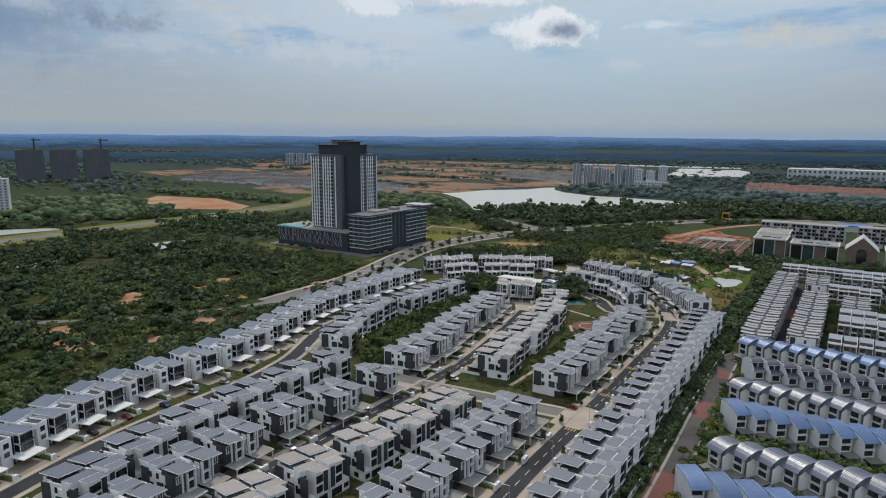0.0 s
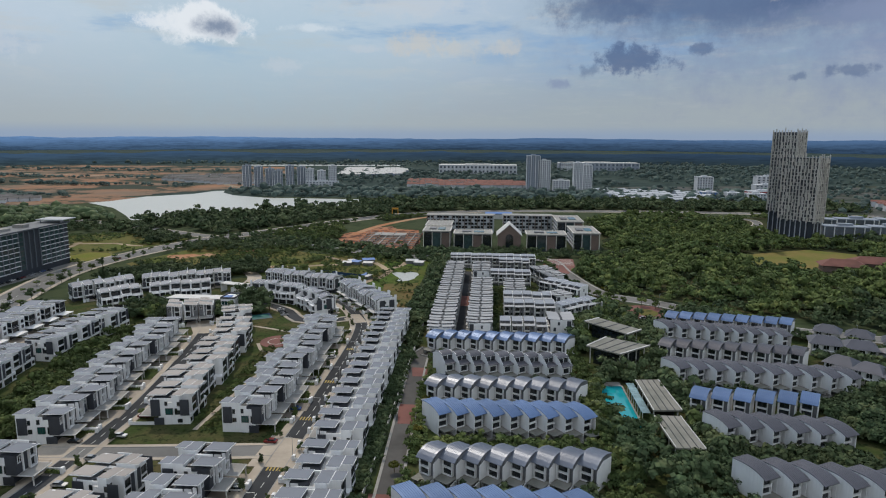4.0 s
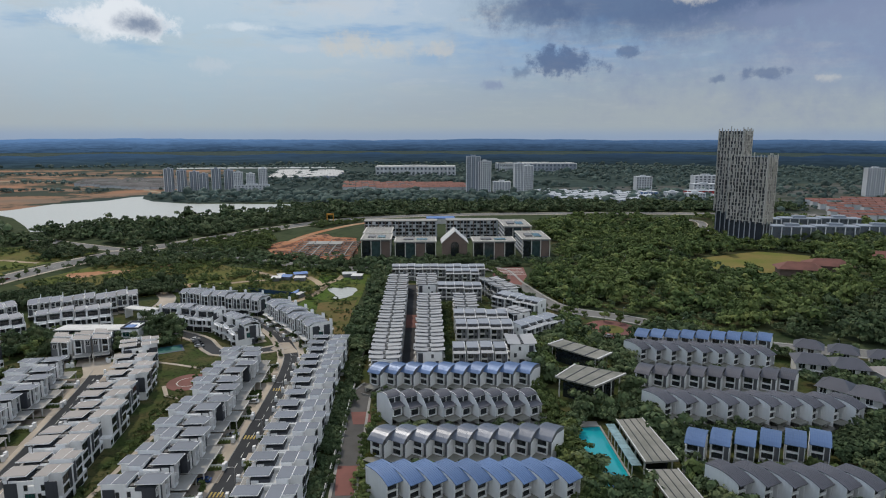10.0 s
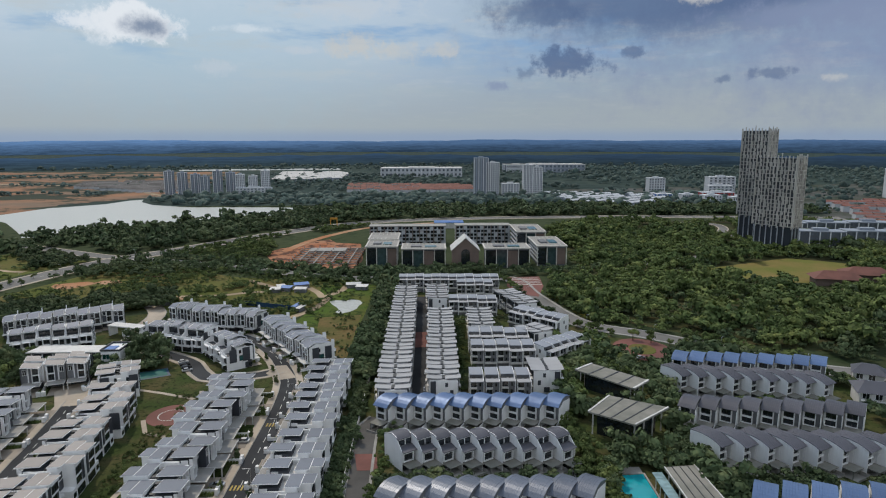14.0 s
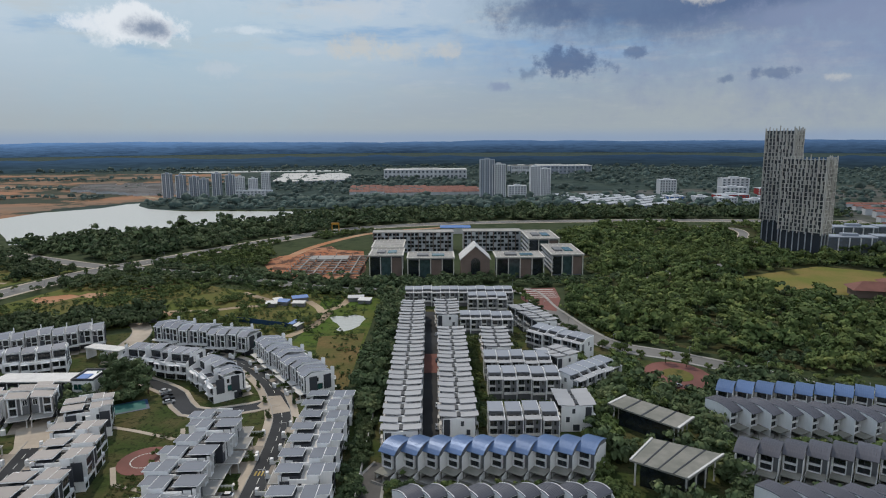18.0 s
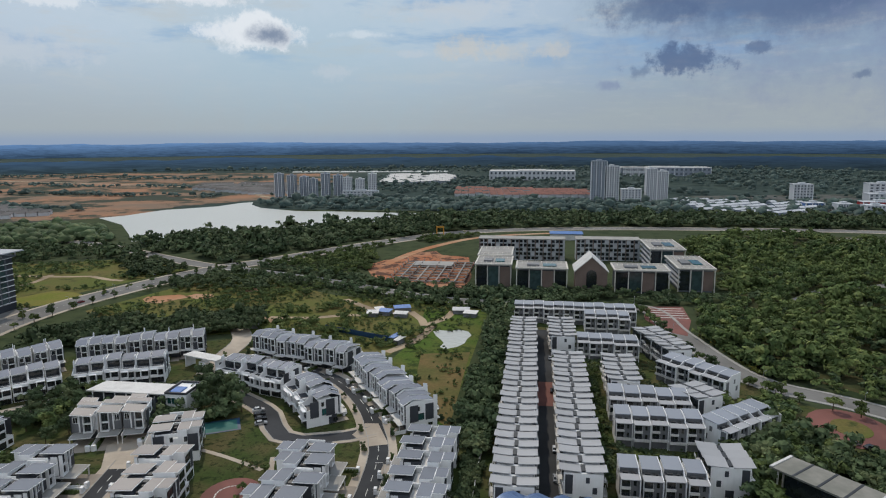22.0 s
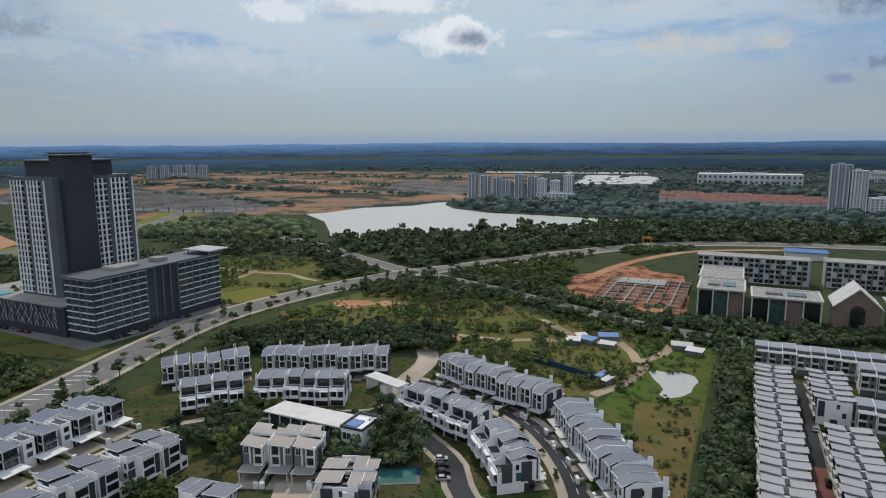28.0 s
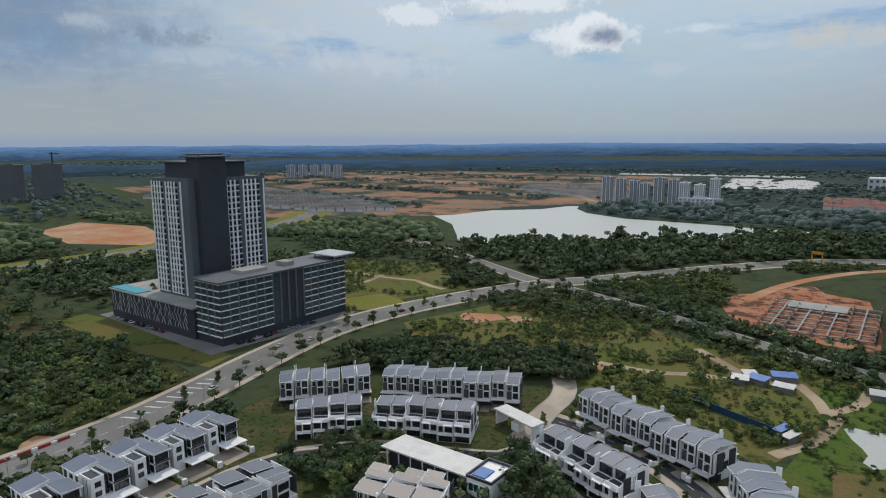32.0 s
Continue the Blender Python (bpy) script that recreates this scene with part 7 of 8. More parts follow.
def leaves_on(centres, radii, per, size, rs):
    """Small leaf clumps, each one triangle pair, on the skins of several balls."""
    V, F = [], []
    for c, r in zip(centres, radii):
        d = rs.normal(size=(per, 3))
        d /= np.linalg.norm(d, axis=1)[:, None]
        d[:, 2] = np.where(d[:, 2] < -0.35, -d[:, 2], d[:, 2])
        p = c + d * (r * rs.uniform(0.72, 1.12, per))[:, None] * np.array([1, 1, 0.85])
        n = d + rs.normal(scale=0.38, size=(per, 3))
        n /= np.linalg.norm(n, axis=1)[:, None]
        t = np.cross(n, rs.normal(size=(per, 3)))
        t /= np.linalg.norm(t, axis=1)[:, None] + 1e-9
        b = np.cross(n, t)
        s = (size * rs.uniform(0.6, 1.35, per))[:, None]
        o = sum(len(v) for v in V)
        V.append(np.stack([p - t * s, p + b * s * 0.7 + n * s * 0.15, p + t * s, p - b * s * 0.7], 1).reshape(-1, 3))
        F.append(np.arange(per * 4).reshape(per, 4) + o)
    return np.concatenate(V), np.concatenate(F)


def crown_arrays(kind, seed, per, size, lumps):
    rs = np.random.RandomState(seed)
    if kind == "round":
        c = rs.normal(size=(lumps, 3)) * np.array([1.35, 1.35, 0.8]) + np.array([0, 0, 0.2])
        r = rs.uniform(0.9, 1.6, lumps)
    elif kind == "tall":
        c = np.stack([rs.normal(scale=0.7, size=lumps), rs.normal(scale=0.7, size=lumps), np.linspace(-1.8, 2.4, lumps)], 1)
        r = np.linspace(1.5, 0.7, lumps) * rs.uniform(0.8, 1.2, lumps)
    else:
        a = np.linspace(0, 2 * np.pi, lumps, endpoint=False)
        c = np.stack([2.2 * np.cos(a) * rs.uniform(0.5, 1, lumps), 2.2 * np.sin(a) * rs.uniform(0.5, 1, lumps), rs.uniform(-0.3, 0.6, lumps)], 1)
        r = rs.uniform(0.8, 1.3, lumps)
    return leaves_on(c, r, per, size, rs), (c, r)


def tris(q):
    return np.concatenate([q[:, [0, 1, 2]], q[:, [0, 2, 3]]])


def crown_mesh(name, kind, seed, material, per=52, size=0.34, lumps=9):
    (V, F), (c, r) = crown_arrays(kind, seed, per, size, lumps)
    Vs, Fs, o = [V], [tris(F)], len(V)
    for i in range(len(c)):
        bv, bf = ball(r[i] * 0.72, 0.5, seed + i, 0.85)
        Vs.append(bv + c[i]), Fs.append(bf + o)
        o += len(bv)
    return big_mesh(name, np.concatenate(Vs), np.concatenate(Fs), material)


CROWNS = [crown_mesh("crown", k, s, m) for k, s, m in (("round", 1, LEAF), ("round", 2, LEAF_D), ("flat", 3, LEAF), ("tall", 4, LEAF), ("round", 5, LEAF_D), ("flat", 6, LEAF_Y), ("tall", 7, LEAF_D))]


def trunk_mesh():
    b = MB()
    b.cyl(0, 0, 0, 0.58, 0.03, 0.018, 7)
    for i in range(4):
        a = i * 1.7
        m = Matrix.Translation((0, 0, 0.42)) @ Matrix.Rotation(a, 4, "Z") @ Matrix.Rotation(radians(38), 4, "Y")
        q = MB()
        q.cyl(0, 0, 0, 0.34, 0.014, 0.006, 5)
        b.add([tuple(m @ Vector(p)) for p in q.v], q.f)
    return b.mesh("trunk", TRUNK)


TRUNK_ME = trunk_mesh()
KINDS = {0: "round leafy green tree", 1: "dense dark green tree", 2: "spreading green tree", 3: "slender upright green tree", 4: "broad dark green tree", 5: "small yellowish ornamental tree", 6: "slender dark green tree"}


def tree(x, y, h, k=None, where="beside the houses", z=0.0, rs=random.Random(3)):
    k = rs.randrange(5) if k is None else k
    e = thing("tree", KINDS[k] + " " + where, "tree", "trees " + where, at=Matrix.Translation((x, y, z)) @ Matrix.Rotation(rs.uniform(0, 6.28), 4, "Z"))
    t = part("trunk", TRUNK_ME, TRUNK, e)
    t.scale = (h, h, h)
    c = part("crown", CROWNS[k], None, e)
    s = h * (0.175 if k in (3, 6) else 0.155)
    c.location, c.scale = (0, 0, h * 0.6), (s * rs.uniform(0.85, 1.2), s * rs.uniform(0.85, 1.2), s * (1.15 if k in (3, 6) else 0.95))
    return e


def near_line(x, y, pts, d):
    out = np.zeros(len(x), bool)
    for (x0, y0), (x1, y1) in zip(pts, pts[1:]):
        dx, dy = x1 - x0, y1 - y0
        t = np.clip(((x - x0) * dx + (y - y0) * dy) / (dx * dx + dy * dy + 1e-9), 0, 1)
        out |= np.hypot(x - x0 - t * dx, y - y0 - t * dy) < d
    return out


def wood_bases(per, size, seeds, core):
    out = []
    for s in seeds:
        (V, F), (c, r) = crown_arrays("round" if s % 3 else "flat", s, per, size, 6)
        Vs, Fs, o = [V], [tris(F)], len(V)
        for i in range(len(c)):
            bv, bf = ball(r[i] * core, 0.5, s * 9 + i, 0.85)
            bf = bf[bv[bf].mean(1)[:, 2] > 0.0]
            Vs.append(bv + c[i]), Fs.append(bf + o)
            o += len(bv)
        out.append((np.concatenate(Vs), np.concatenate(Fs)))
    return out


BASES = wood_bases(30, 0.42, range(40, 46), 0.8)
MID_BASES = wood_bases(11, 0.66, range(50, 54), 0.9)
FAR_BASES = []
for s in range(4):
    bv, bf = ball(2.6, 0.75, 70 + s, 0.75, 1)
    FAR_BASES.append((bv, bf[bv[bf].mean(1)[:, 2] > -0.8]))


def wood(label, poly, count, h, material, seed, avoid=(), far=False, thin=0.0, name="woodland", mid=False):
    """Many joined trees over a patch of ground."""
    rs = np.random.RandomState(seed)
    P = np.array(poly, float)
    x, y = rs.uniform(P[:, 0].min(), P[:, 0].max(), count * 6), rs.uniform(P[:, 1].min(), P[:, 1].max(), count * 6)
    ok = inside(x, y, poly)
    for pts, d in avoid:
        ok &= ~near_line(x, y, pts, d) if d > 0 else ~inside(x, y, pts)
    if thin:
        g_ = np.array([noise.noise(Vector((a * 0.02, b * 0.02, seed))) for a, b in zip(x, y)])
        ok &= g_ > -0.35 + thin
    x, y = x[ok][:count], y[ok][:count]
    V, F, o = [], [], 0
    for i in range(len(x)):
        bv, bf = (FAR_BASES if far else MID_BASES if mid else BASES)[rs.randint(4)]
        hh = h * rs.uniform(0.55, 1.15) * (1.45 if rs.rand() < 0.12 else 1.0)
        s, a = hh * 0.2, rs.uniform(0, 6.28)
        q = bv * np.array([s * rs.uniform(0.9, 1.3), s * rs.uniform(0.9, 1.3), s * rs.uniform(0.8, 1.2)])
        q = np.stack([q[:, 0] * np.cos(a) - q[:, 1] * np.sin(a) + x[i], q[:, 0] * np.sin(a) + q[:, 1] * np.cos(a) + y[i], q[:, 2] + hh * 0.45], 1)
        V.append(q), F.append(bf + o)
        o += len(q)
    return tagged(new(name, big_mesh(name, np.concatenate(V), np.concatenate(F), material)), label, "trees", kind="stuff")


ROADS = [(smooth_line(MAIN, 20), 14)]
DIAG = [(-246, 484), (-193, 463), (-143, 441), (-99, 419), (-61, 402), (-28, 397), (20, 393), (58, 395), (67, 345), (82, 287), (110, 265), (137, 242), (165, 216), (240, 190), (330, 150)]
LOOP = [(278, 668), (300, 690), (322, 672), (318, 640), (300, 600), (305, 560), (318, 530), (350, 500)]
FIELD = [(200, 425), (290, 470), (335, 440), (268, 366), (215, 382)]
AV = ROADS + [([(262, 368), (305, 380)], 17), (DIAG, 9), (LOOP, 15), (FIELD, 0), ([(150, 425), (180, 455), (215, 470), (250, 490)], 7)]
WEST = [(CANAL, 28), ([(-258, 120), (-262, 104), (-276, 78), (-296, 50), (-330, 20), (-400, -20)], 5), ([(-500, 190), (-463, 186), (-482, 236)], 0), ([(-488, 80), (-468, 85), (-480, 118)], 0), ([(-705, 148), (-650, 138), (-638, 218)], 0), ([(-424, 236), (-286, 236), (-286, 264), (-424, 264)], 0)] + [([(a, b), (a + 1, b)], r * 0.8) for a, b, r in BARE]
wood("dense green wood east of the school", [(84, 392), (112, 400), (118, 470), (124, 640), (200, 700), (420, 700), (520, 600), (440, 430), (330, 350), (260, 290), (190, 235), (150, 250), (120, 275), (92, 300), (80, 345)], 1650, 9.5, LEAF, 1, AV)
wood("undergrowth of the wood east of the school", [(84, 392), (112, 400), (118, 470), (124, 640), (420, 640), (440, 430), (330, 350), (260, 290), (190, 235), (150, 250), (120, 275), (92, 300), (80, 345)], 1500, 4.5, LEAF_D, 51, AV, mid=True, name="undergrowth")
wood("wooded slope behind the eastern villas", [(165, 230), (240, 205), (330, 170), (420, 260), (440, 420), (335, 350), (262, 285)], 420, 9, LEAF_D, 2, AV)
wood("wooded belt along the lake shore", [(-396, 590), (-300, 660), (-262, 705), (-180, 755), (-160, 815), (-60, 842), (120, 858), (480, 850), (520, 760), (300, 760), (142, 757), (40, 748), (-52, 722), (-115, 685), (-175, 612), (-214, 525), (-240, 470), (-300, 540), (-360, 560)], 1500, 10, LEAF_D, 3, mid=True, avoid=AV + [([(-245, 482), (-270, 492), (-322, 521), (-368, 548), (-425, 577), (-500, 600)], 12)])
wood("dark woods beyond the lake", [(-452, 1010), (-400, 925), (-330, 890), (-160, 880), (60, 882), (500, 870), (560, 960), (380, 1060), (130, 1050), (-100, 1080), (-300, 1090)], 900, 10, LEAF_HAZE, 4, far=True)
wood("woods west of the lake", [(-470, 560), (-420, 600), (-500, 690), (-600, 690), (-650, 560), (-640, 470), (-560, 545)], 420, 9, LEAF_D, 5, far=True, avoid=[(CANAL, 26)])
wood("dark belt of trees beyond the far road", [(-963, 279), (-872, 400), (-700, 360), (-660, 290), (-700, 190), (-800, 150)], 420, 10, LEAF_D, 55, far=True)
wood("tree line beyond the pink earth", [(-951, 490), (-650, 500), (-655, 530), (-940, 540)], 200, 9, LEAF_D, 56, far=True, avoid=[(CANAL, 24)])
wood("scrub wood behind the dark tower", [(-440, 345), (-425, 470), (-330, 530), (-310, 545), (-420, 560), (-480, 545), (-560, 520), (-440, 470), (-560, 390), (-700, 330), (-640, 260), (-430, 270)], 520, 8, LEAF_D, 6, mid=True, avoid=[(CANAL, 28)])
wood("scrubland bushes and small trees", [(-200, -160), (-206, -60), (-212, 20), (-224, 84), (-232, 120), (-262, 150), (-282, 230), (-325, 240), (-430, 262), (-640, 250), (-900, 100), (-560, -260)], 2700, 5.0, LEAF_D, 7, mid=True, avoid=ROADS + WEST, thin=0.12)
wood("low bushes beside the west road", [(-206, -60), (-212, 20), (-224, 84), (-232, 125), (-250, 150), (-282, 230), (-325, 240), (-420, 240), (-430, 0)], 2400, 3.4, LEAF, 52, mid=True, avoid=ROADS + WEST, thin=0.02, name="bushes")
wood("trees behind the villas and beside the main road", [(-206, -40), (-210, 20), (-222, 84), (-229, 120), (-231, 214), (-242, 226), (-246, 190), (-244, 140), (-236, 100), (-226, 40), (-218, -40)], 200, 5.5, LEAF_D, 58, mid=True, name="tree_row")
wood("palms and tall trees in the scrubland", [(-260, 0), (-262, 120), (-330, 200), (-640, 230), (-800, 80), (-420, -120)], 500, 9, LEAF_D, 8, mid=True, thin=0.35, avoid=WEST)
wood("bushes over the rough field", [(-255, 350), (-225, 455), (-130, 420), (-40, 388), (-62, 330), (-76, 296), (-120, 318), (-160, 322), (-205, 305)], 420, 3.6, LEAF, 9, [([(-96, 372), (-120, 395)], 5), ([(-62, 345), (-75, 372), (-150, 350)], 5), ([(-170, 345), (-148, 312)], 8)] + WEST[6:], thin=0.3)
wood("tufts and low bushes over the rough field", [(-255, 350), (-225, 455), (-130, 420), (-40, 388), (-33, 225), (-48, 246), (-76, 296), (-120, 318), (-160, 322), (-205, 305)], 1300, 1.6, LEAF, 53, [([(-96, 372), (-120, 395)], 4), ([(-62, 345), (-75, 372), (-150, 350)], 4), ([(-170, 345), (-148, 312)], 8), ([(-58, 330), (-34, 342), (-34, 306), (-54, 308)], 0)], thin=0.1, mid=True, name="tufts")
wood("bushes over the plot beside the dark tower", [(-302, 345), (-297, 400), (-272, 462), (-330, 505), (-420, 470), (-420, 350)], 700, 2.6, LEAF, 54, [([(-330, 356), (-286, 356), (-286, 396), (-330, 396)], 0), ([(-389, 435), (-324, 439), (-292, 428)], 5)] + ROADS, thin=0.12, mid=True, name="bushes")
wood("trees at the corner of the plot", [(-285, 425), (-262, 462), (-275, 480), (-330, 508), (-345, 490), (-300, 450)], 90, 7, LEAF_D, 66, ROADS, name="tree_group")
wood("trees over the rough field beside the junction", [(-262, 400), (-232, 462), (-190, 445), (-160, 428), (-185, 405), (-225, 405)], 80, 7, LEAF_D, 67, AV, name="tree_group")
wood("belt of dark trees behind the crescent", [(-245, 275), (-205, 296), (-160, 316), (-148, 322), (-150, 350), (-205, 330), (-238, 312)], 230, 8, LEAF_D, 10)
wood("trees between the road and the school", [(-225, 488), (-140, 456), (-128, 490), (-135, 545), (-100, 625), (-60, 672), (-50, 690), (-110, 650), (-190, 540)], 330, 5.5, LEAF, 11, AV + [([(-125, 500), (-112, 545), (-90, 590), (-60, 640)], 9)], thin=0.15)
wood("tall hedge of trees beside the white terraces", [(-27, 212), (-19.5, 206), (-19.5, 372), (-27, 378)], 200, 6.8, LEAF_D, 12, name="tree_hedge")
wood("clipped hedge behind the slab row", [(-24.8, -30), (-21.2, -30), (-20.4, 206), (-24.4, 206)], 420, 3.2, LEAF_D, 13, name="hedge")
wood("roadside trees along the pale road", [(-215, 485), (-140, 458), (-60, 419), (20, 409), (20, 376), (-60, 386), (-143, 424), (-215, 452)], 260, 6, LEAF_D, 57, [(DIAG, 7.5)], mid=True, name="roadside_trees")
wood("trees round the school", [(-62, 400), (110, 404), (118, 428), (-50, 426)], 130, 6, LEAF_D, 14, [(DIAG, 8)])
wood("garden trees between the curved-roof terraces", [(52, 20), (80, 20), (82, 120), (100, 215), (86, 260), (56, 235), (52, 172), (84, 150), (54, 140)], 170, 7, LEAF_D, 15, [([(55, 90), (55, 133), (68, 133), (68, 90)], 0), ([(66, 70), (66, 130), (81, 130), (81, 70)], 0), ([(53, 146), (53, 172), (84, 172), (84, 146)], 0), ([(58, 178), (58, 207), (86, 207), (86, 178)], 0), ([(101, 230), (101, 250)], 16), ([(88, 60), (88, 210)], 5)])
wood("garden trees round the eastern villas", [(128, 20), (150, 130), (160, 200), (235, 188), (330, 140), (330, 20)], 260, 7, LEAF_D, 16, [(DIAG, 8), ([(150, 155), (180, 125)], 14), ([(160, 182), (182, 170)], 10), ([(185, 163), (212, 163)], 12), ([(170, 200), (205, 178)], 8), ([(132, 50), (140, 100), (150, 130)], 6)])
wood("bushes along the estate's middle green", [(-146, 66), (-138, 66), (-150, 125), (-158, 182), (-172, 180), (-168, 130), (-160, 90)], 150, 6, LEAF, 17)
wood("trees before the shop rows", [(330, 480), (500, 450), (520, 520), (345, 512)], 130, 9, LEAF_D, 70, AV, mid=True, name="tree_group")
wood("town trees among the shops", [(210, 890), (640, 660), (880, 780), (860, 1200), (270, 1150)], 420, 8, LEAF_HAZE, 71, far=True, thin=0.1, name="town_trees")
wood("far woods before the ridges", [(-2500, 1950), (2000, 1950), (2300, 2350), (-2300, 2350)], 1800, 10, LEAF_HAZE, 18, far=True, thin=0.1)
wood("far woods to the east", [(420, 1150), (900, 900), (2400, 700), (2600, 2000), (-50, 2000), (-50, 1780), (300, 1500)], 3200, 11, LEAF_HAZE, 19, far=True, thin=0.05)
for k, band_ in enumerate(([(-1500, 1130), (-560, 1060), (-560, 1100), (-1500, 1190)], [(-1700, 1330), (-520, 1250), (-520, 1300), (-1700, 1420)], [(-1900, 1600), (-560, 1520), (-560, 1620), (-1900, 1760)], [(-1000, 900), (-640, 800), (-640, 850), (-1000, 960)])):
    wood("belt of trees across the cleared land", band_, 260, 8, LEAF_HAZE, 60 + k, far=True, thin=0.25, name="tree_belt")
wood("woods on the western plain", [(-2800, 1000), (-1500, 1120), (-1900, 1950), (-3600, 1950)], 1500, 11, LEAF_HAZE, 65, far=True)
wood("far woods to the west", [(-2600, 300), (-900, 420), (-1000, 620), (-2600, 1100)], 1300, 10, LEAF_HAZE, 20, far=True)
wood("woods between the far housing", [(-480, 1080), (-430, 1060), (-60, 1200), (300, 1180), (200, 1480), (-60, 1700), (-420, 1700), (-520, 1500)], 700, 10, LEAF_HAZE, 21, [([(-470, 1060), (-470, 1220), (-260, 1220), (-260, 1060)], 0), ([(70, 1040), (70, 1110), (220, 1110), (220, 1040)], 0), ([(-130, 1150), (-130, 1260), (60, 1260), (60, 1150)], 0)], far=True, thin=0.1)
STREETS = [(S3, 7.5), ([(-112.5, -27), (-113.5, 7), (-112, 50), (-112, 80), (-112.5, 100), (-117, 132), (-123, 165)], 7.5)]
wood("low planting between the house rows", [(-87, 80), (-76, 80), (-77, 188), (-92, 196), (-90, 150), (-87, 110)], 260, 1.1, LEAF, 30, [([(-84, 82), (-82, 120), (-79, 155), (-77.5, 178), (-82, 192)], 1.6), ([(-87, 172), (-87, 180)], 10)], name="planting", mid=True)
wood("low planting between paired houses", [(-79, -50), (-75.5, -50), (-75.5, 56), (-79, 56)], 160, 2.0, LEAF_D, 31, name="planting", mid=True)
wood("trees and shrubs between paired houses", [(-139, -60), (-137, -60), (-139, 40), (-138, 60), (-132, 60), (-137, 20), (-136, -30)], 120, 3.2, LEAF, 32, name="planting", mid=True)
wood("shrubs beside the crescent", [(-140, 300), (-78, 282), (-34, 225), (-31, 229), (-72, 290), (-138, 308)], 160, 2.2, LEAF_D, 33, name="planting", mid=True)
wood("garden shrubs round the clubhouse", [(-190, 206), (-150, 212), (-124, 212), (-112, 225), (-122, 246), (-150, 242), (-186, 236)], 110, 5.5, LEAF_D, 34, [([(-165, 229), (-124, 229)], 8.5), ([(-194, 214), (-178, 232), (-160, 240), (-140, 250)], 4.5), ([(-100, 222), (-111, 236), (-122, 243)], 4.5)], name="garden_trees")
wood("shrubs in front of the white terraces", [(15, 196), (20, 196), (22, 300), (16, 300)], 160, 1.8, LEAF, 35, name="planting", mid=True)
wood("shrubs between the white blocks", [(22, 208), (44, 208), (44, 214), (22, 214)], 60, 1.8, LEAF, 36, name="planting", mid=True)
wood("shrubs along the red lane", [(-11, -10), (-7.5, -10), (-8, 150), (-12.5, 150)], 130, 2.4, LEAF, 37, name="planting", mid=True)
wood("bushes behind the curved-roof terraces", [(-6, 118), (46, 118), (46, 121), (-6, 121)], 60, 2.0, LEAF_D, 38, name="planting", mid=True)
wood("bushes behind the curved-roof terraces", [(-6, 68), (46, 68), (46, 71), (-6, 71)], 60, 2.4, LEAF_D, 39, name="planting", mid=True)
wood("trees beside the pale road", [(60, 345), (74, 285), (102, 254), (132, 230), (160, 204), (176, 220), (142, 254), (114, 278), (94, 302), (78, 348)], 170, 5, LEAF, 41, [(DIAG, 7), ([(101, 235), (101, 250)], 15)], mid=True, name="roadside_trees")
wood("planting between the white terraces", [(15, 188), (46, 194), (48, 215), (74, 240), (66, 262), (56, 290), (44, 300), (16, 300)], 420, 1.9, LEAF_D, 42, [([(21, 242), (48, 241)], 7), ([(21, 224), (48, 223)], 7), ([(51, 220), (71, 236)], 7), ([(47, 284), (68, 262)], 7), ([(28, 254), (28, 284)], 7), ([(48, 254), (55, 241)], 7), ([(48, 206), (48, 192)], 7), ([(18, 189), (41, 189)], 7)], mid=True, name="planting")
wood("flowering hedge along the pale road", [(75, 345), (88, 288), (92, 290), (79, 347)], 90, 1.6, LEAF_Y, 43, mid=True, name="hedge")
wood("bushes behind the eastern terraces", [(84, 88), (124, 84), (124, 90), (84, 94)], 70, 3.0, LEAF_D, 40, name="planting", mid=True)


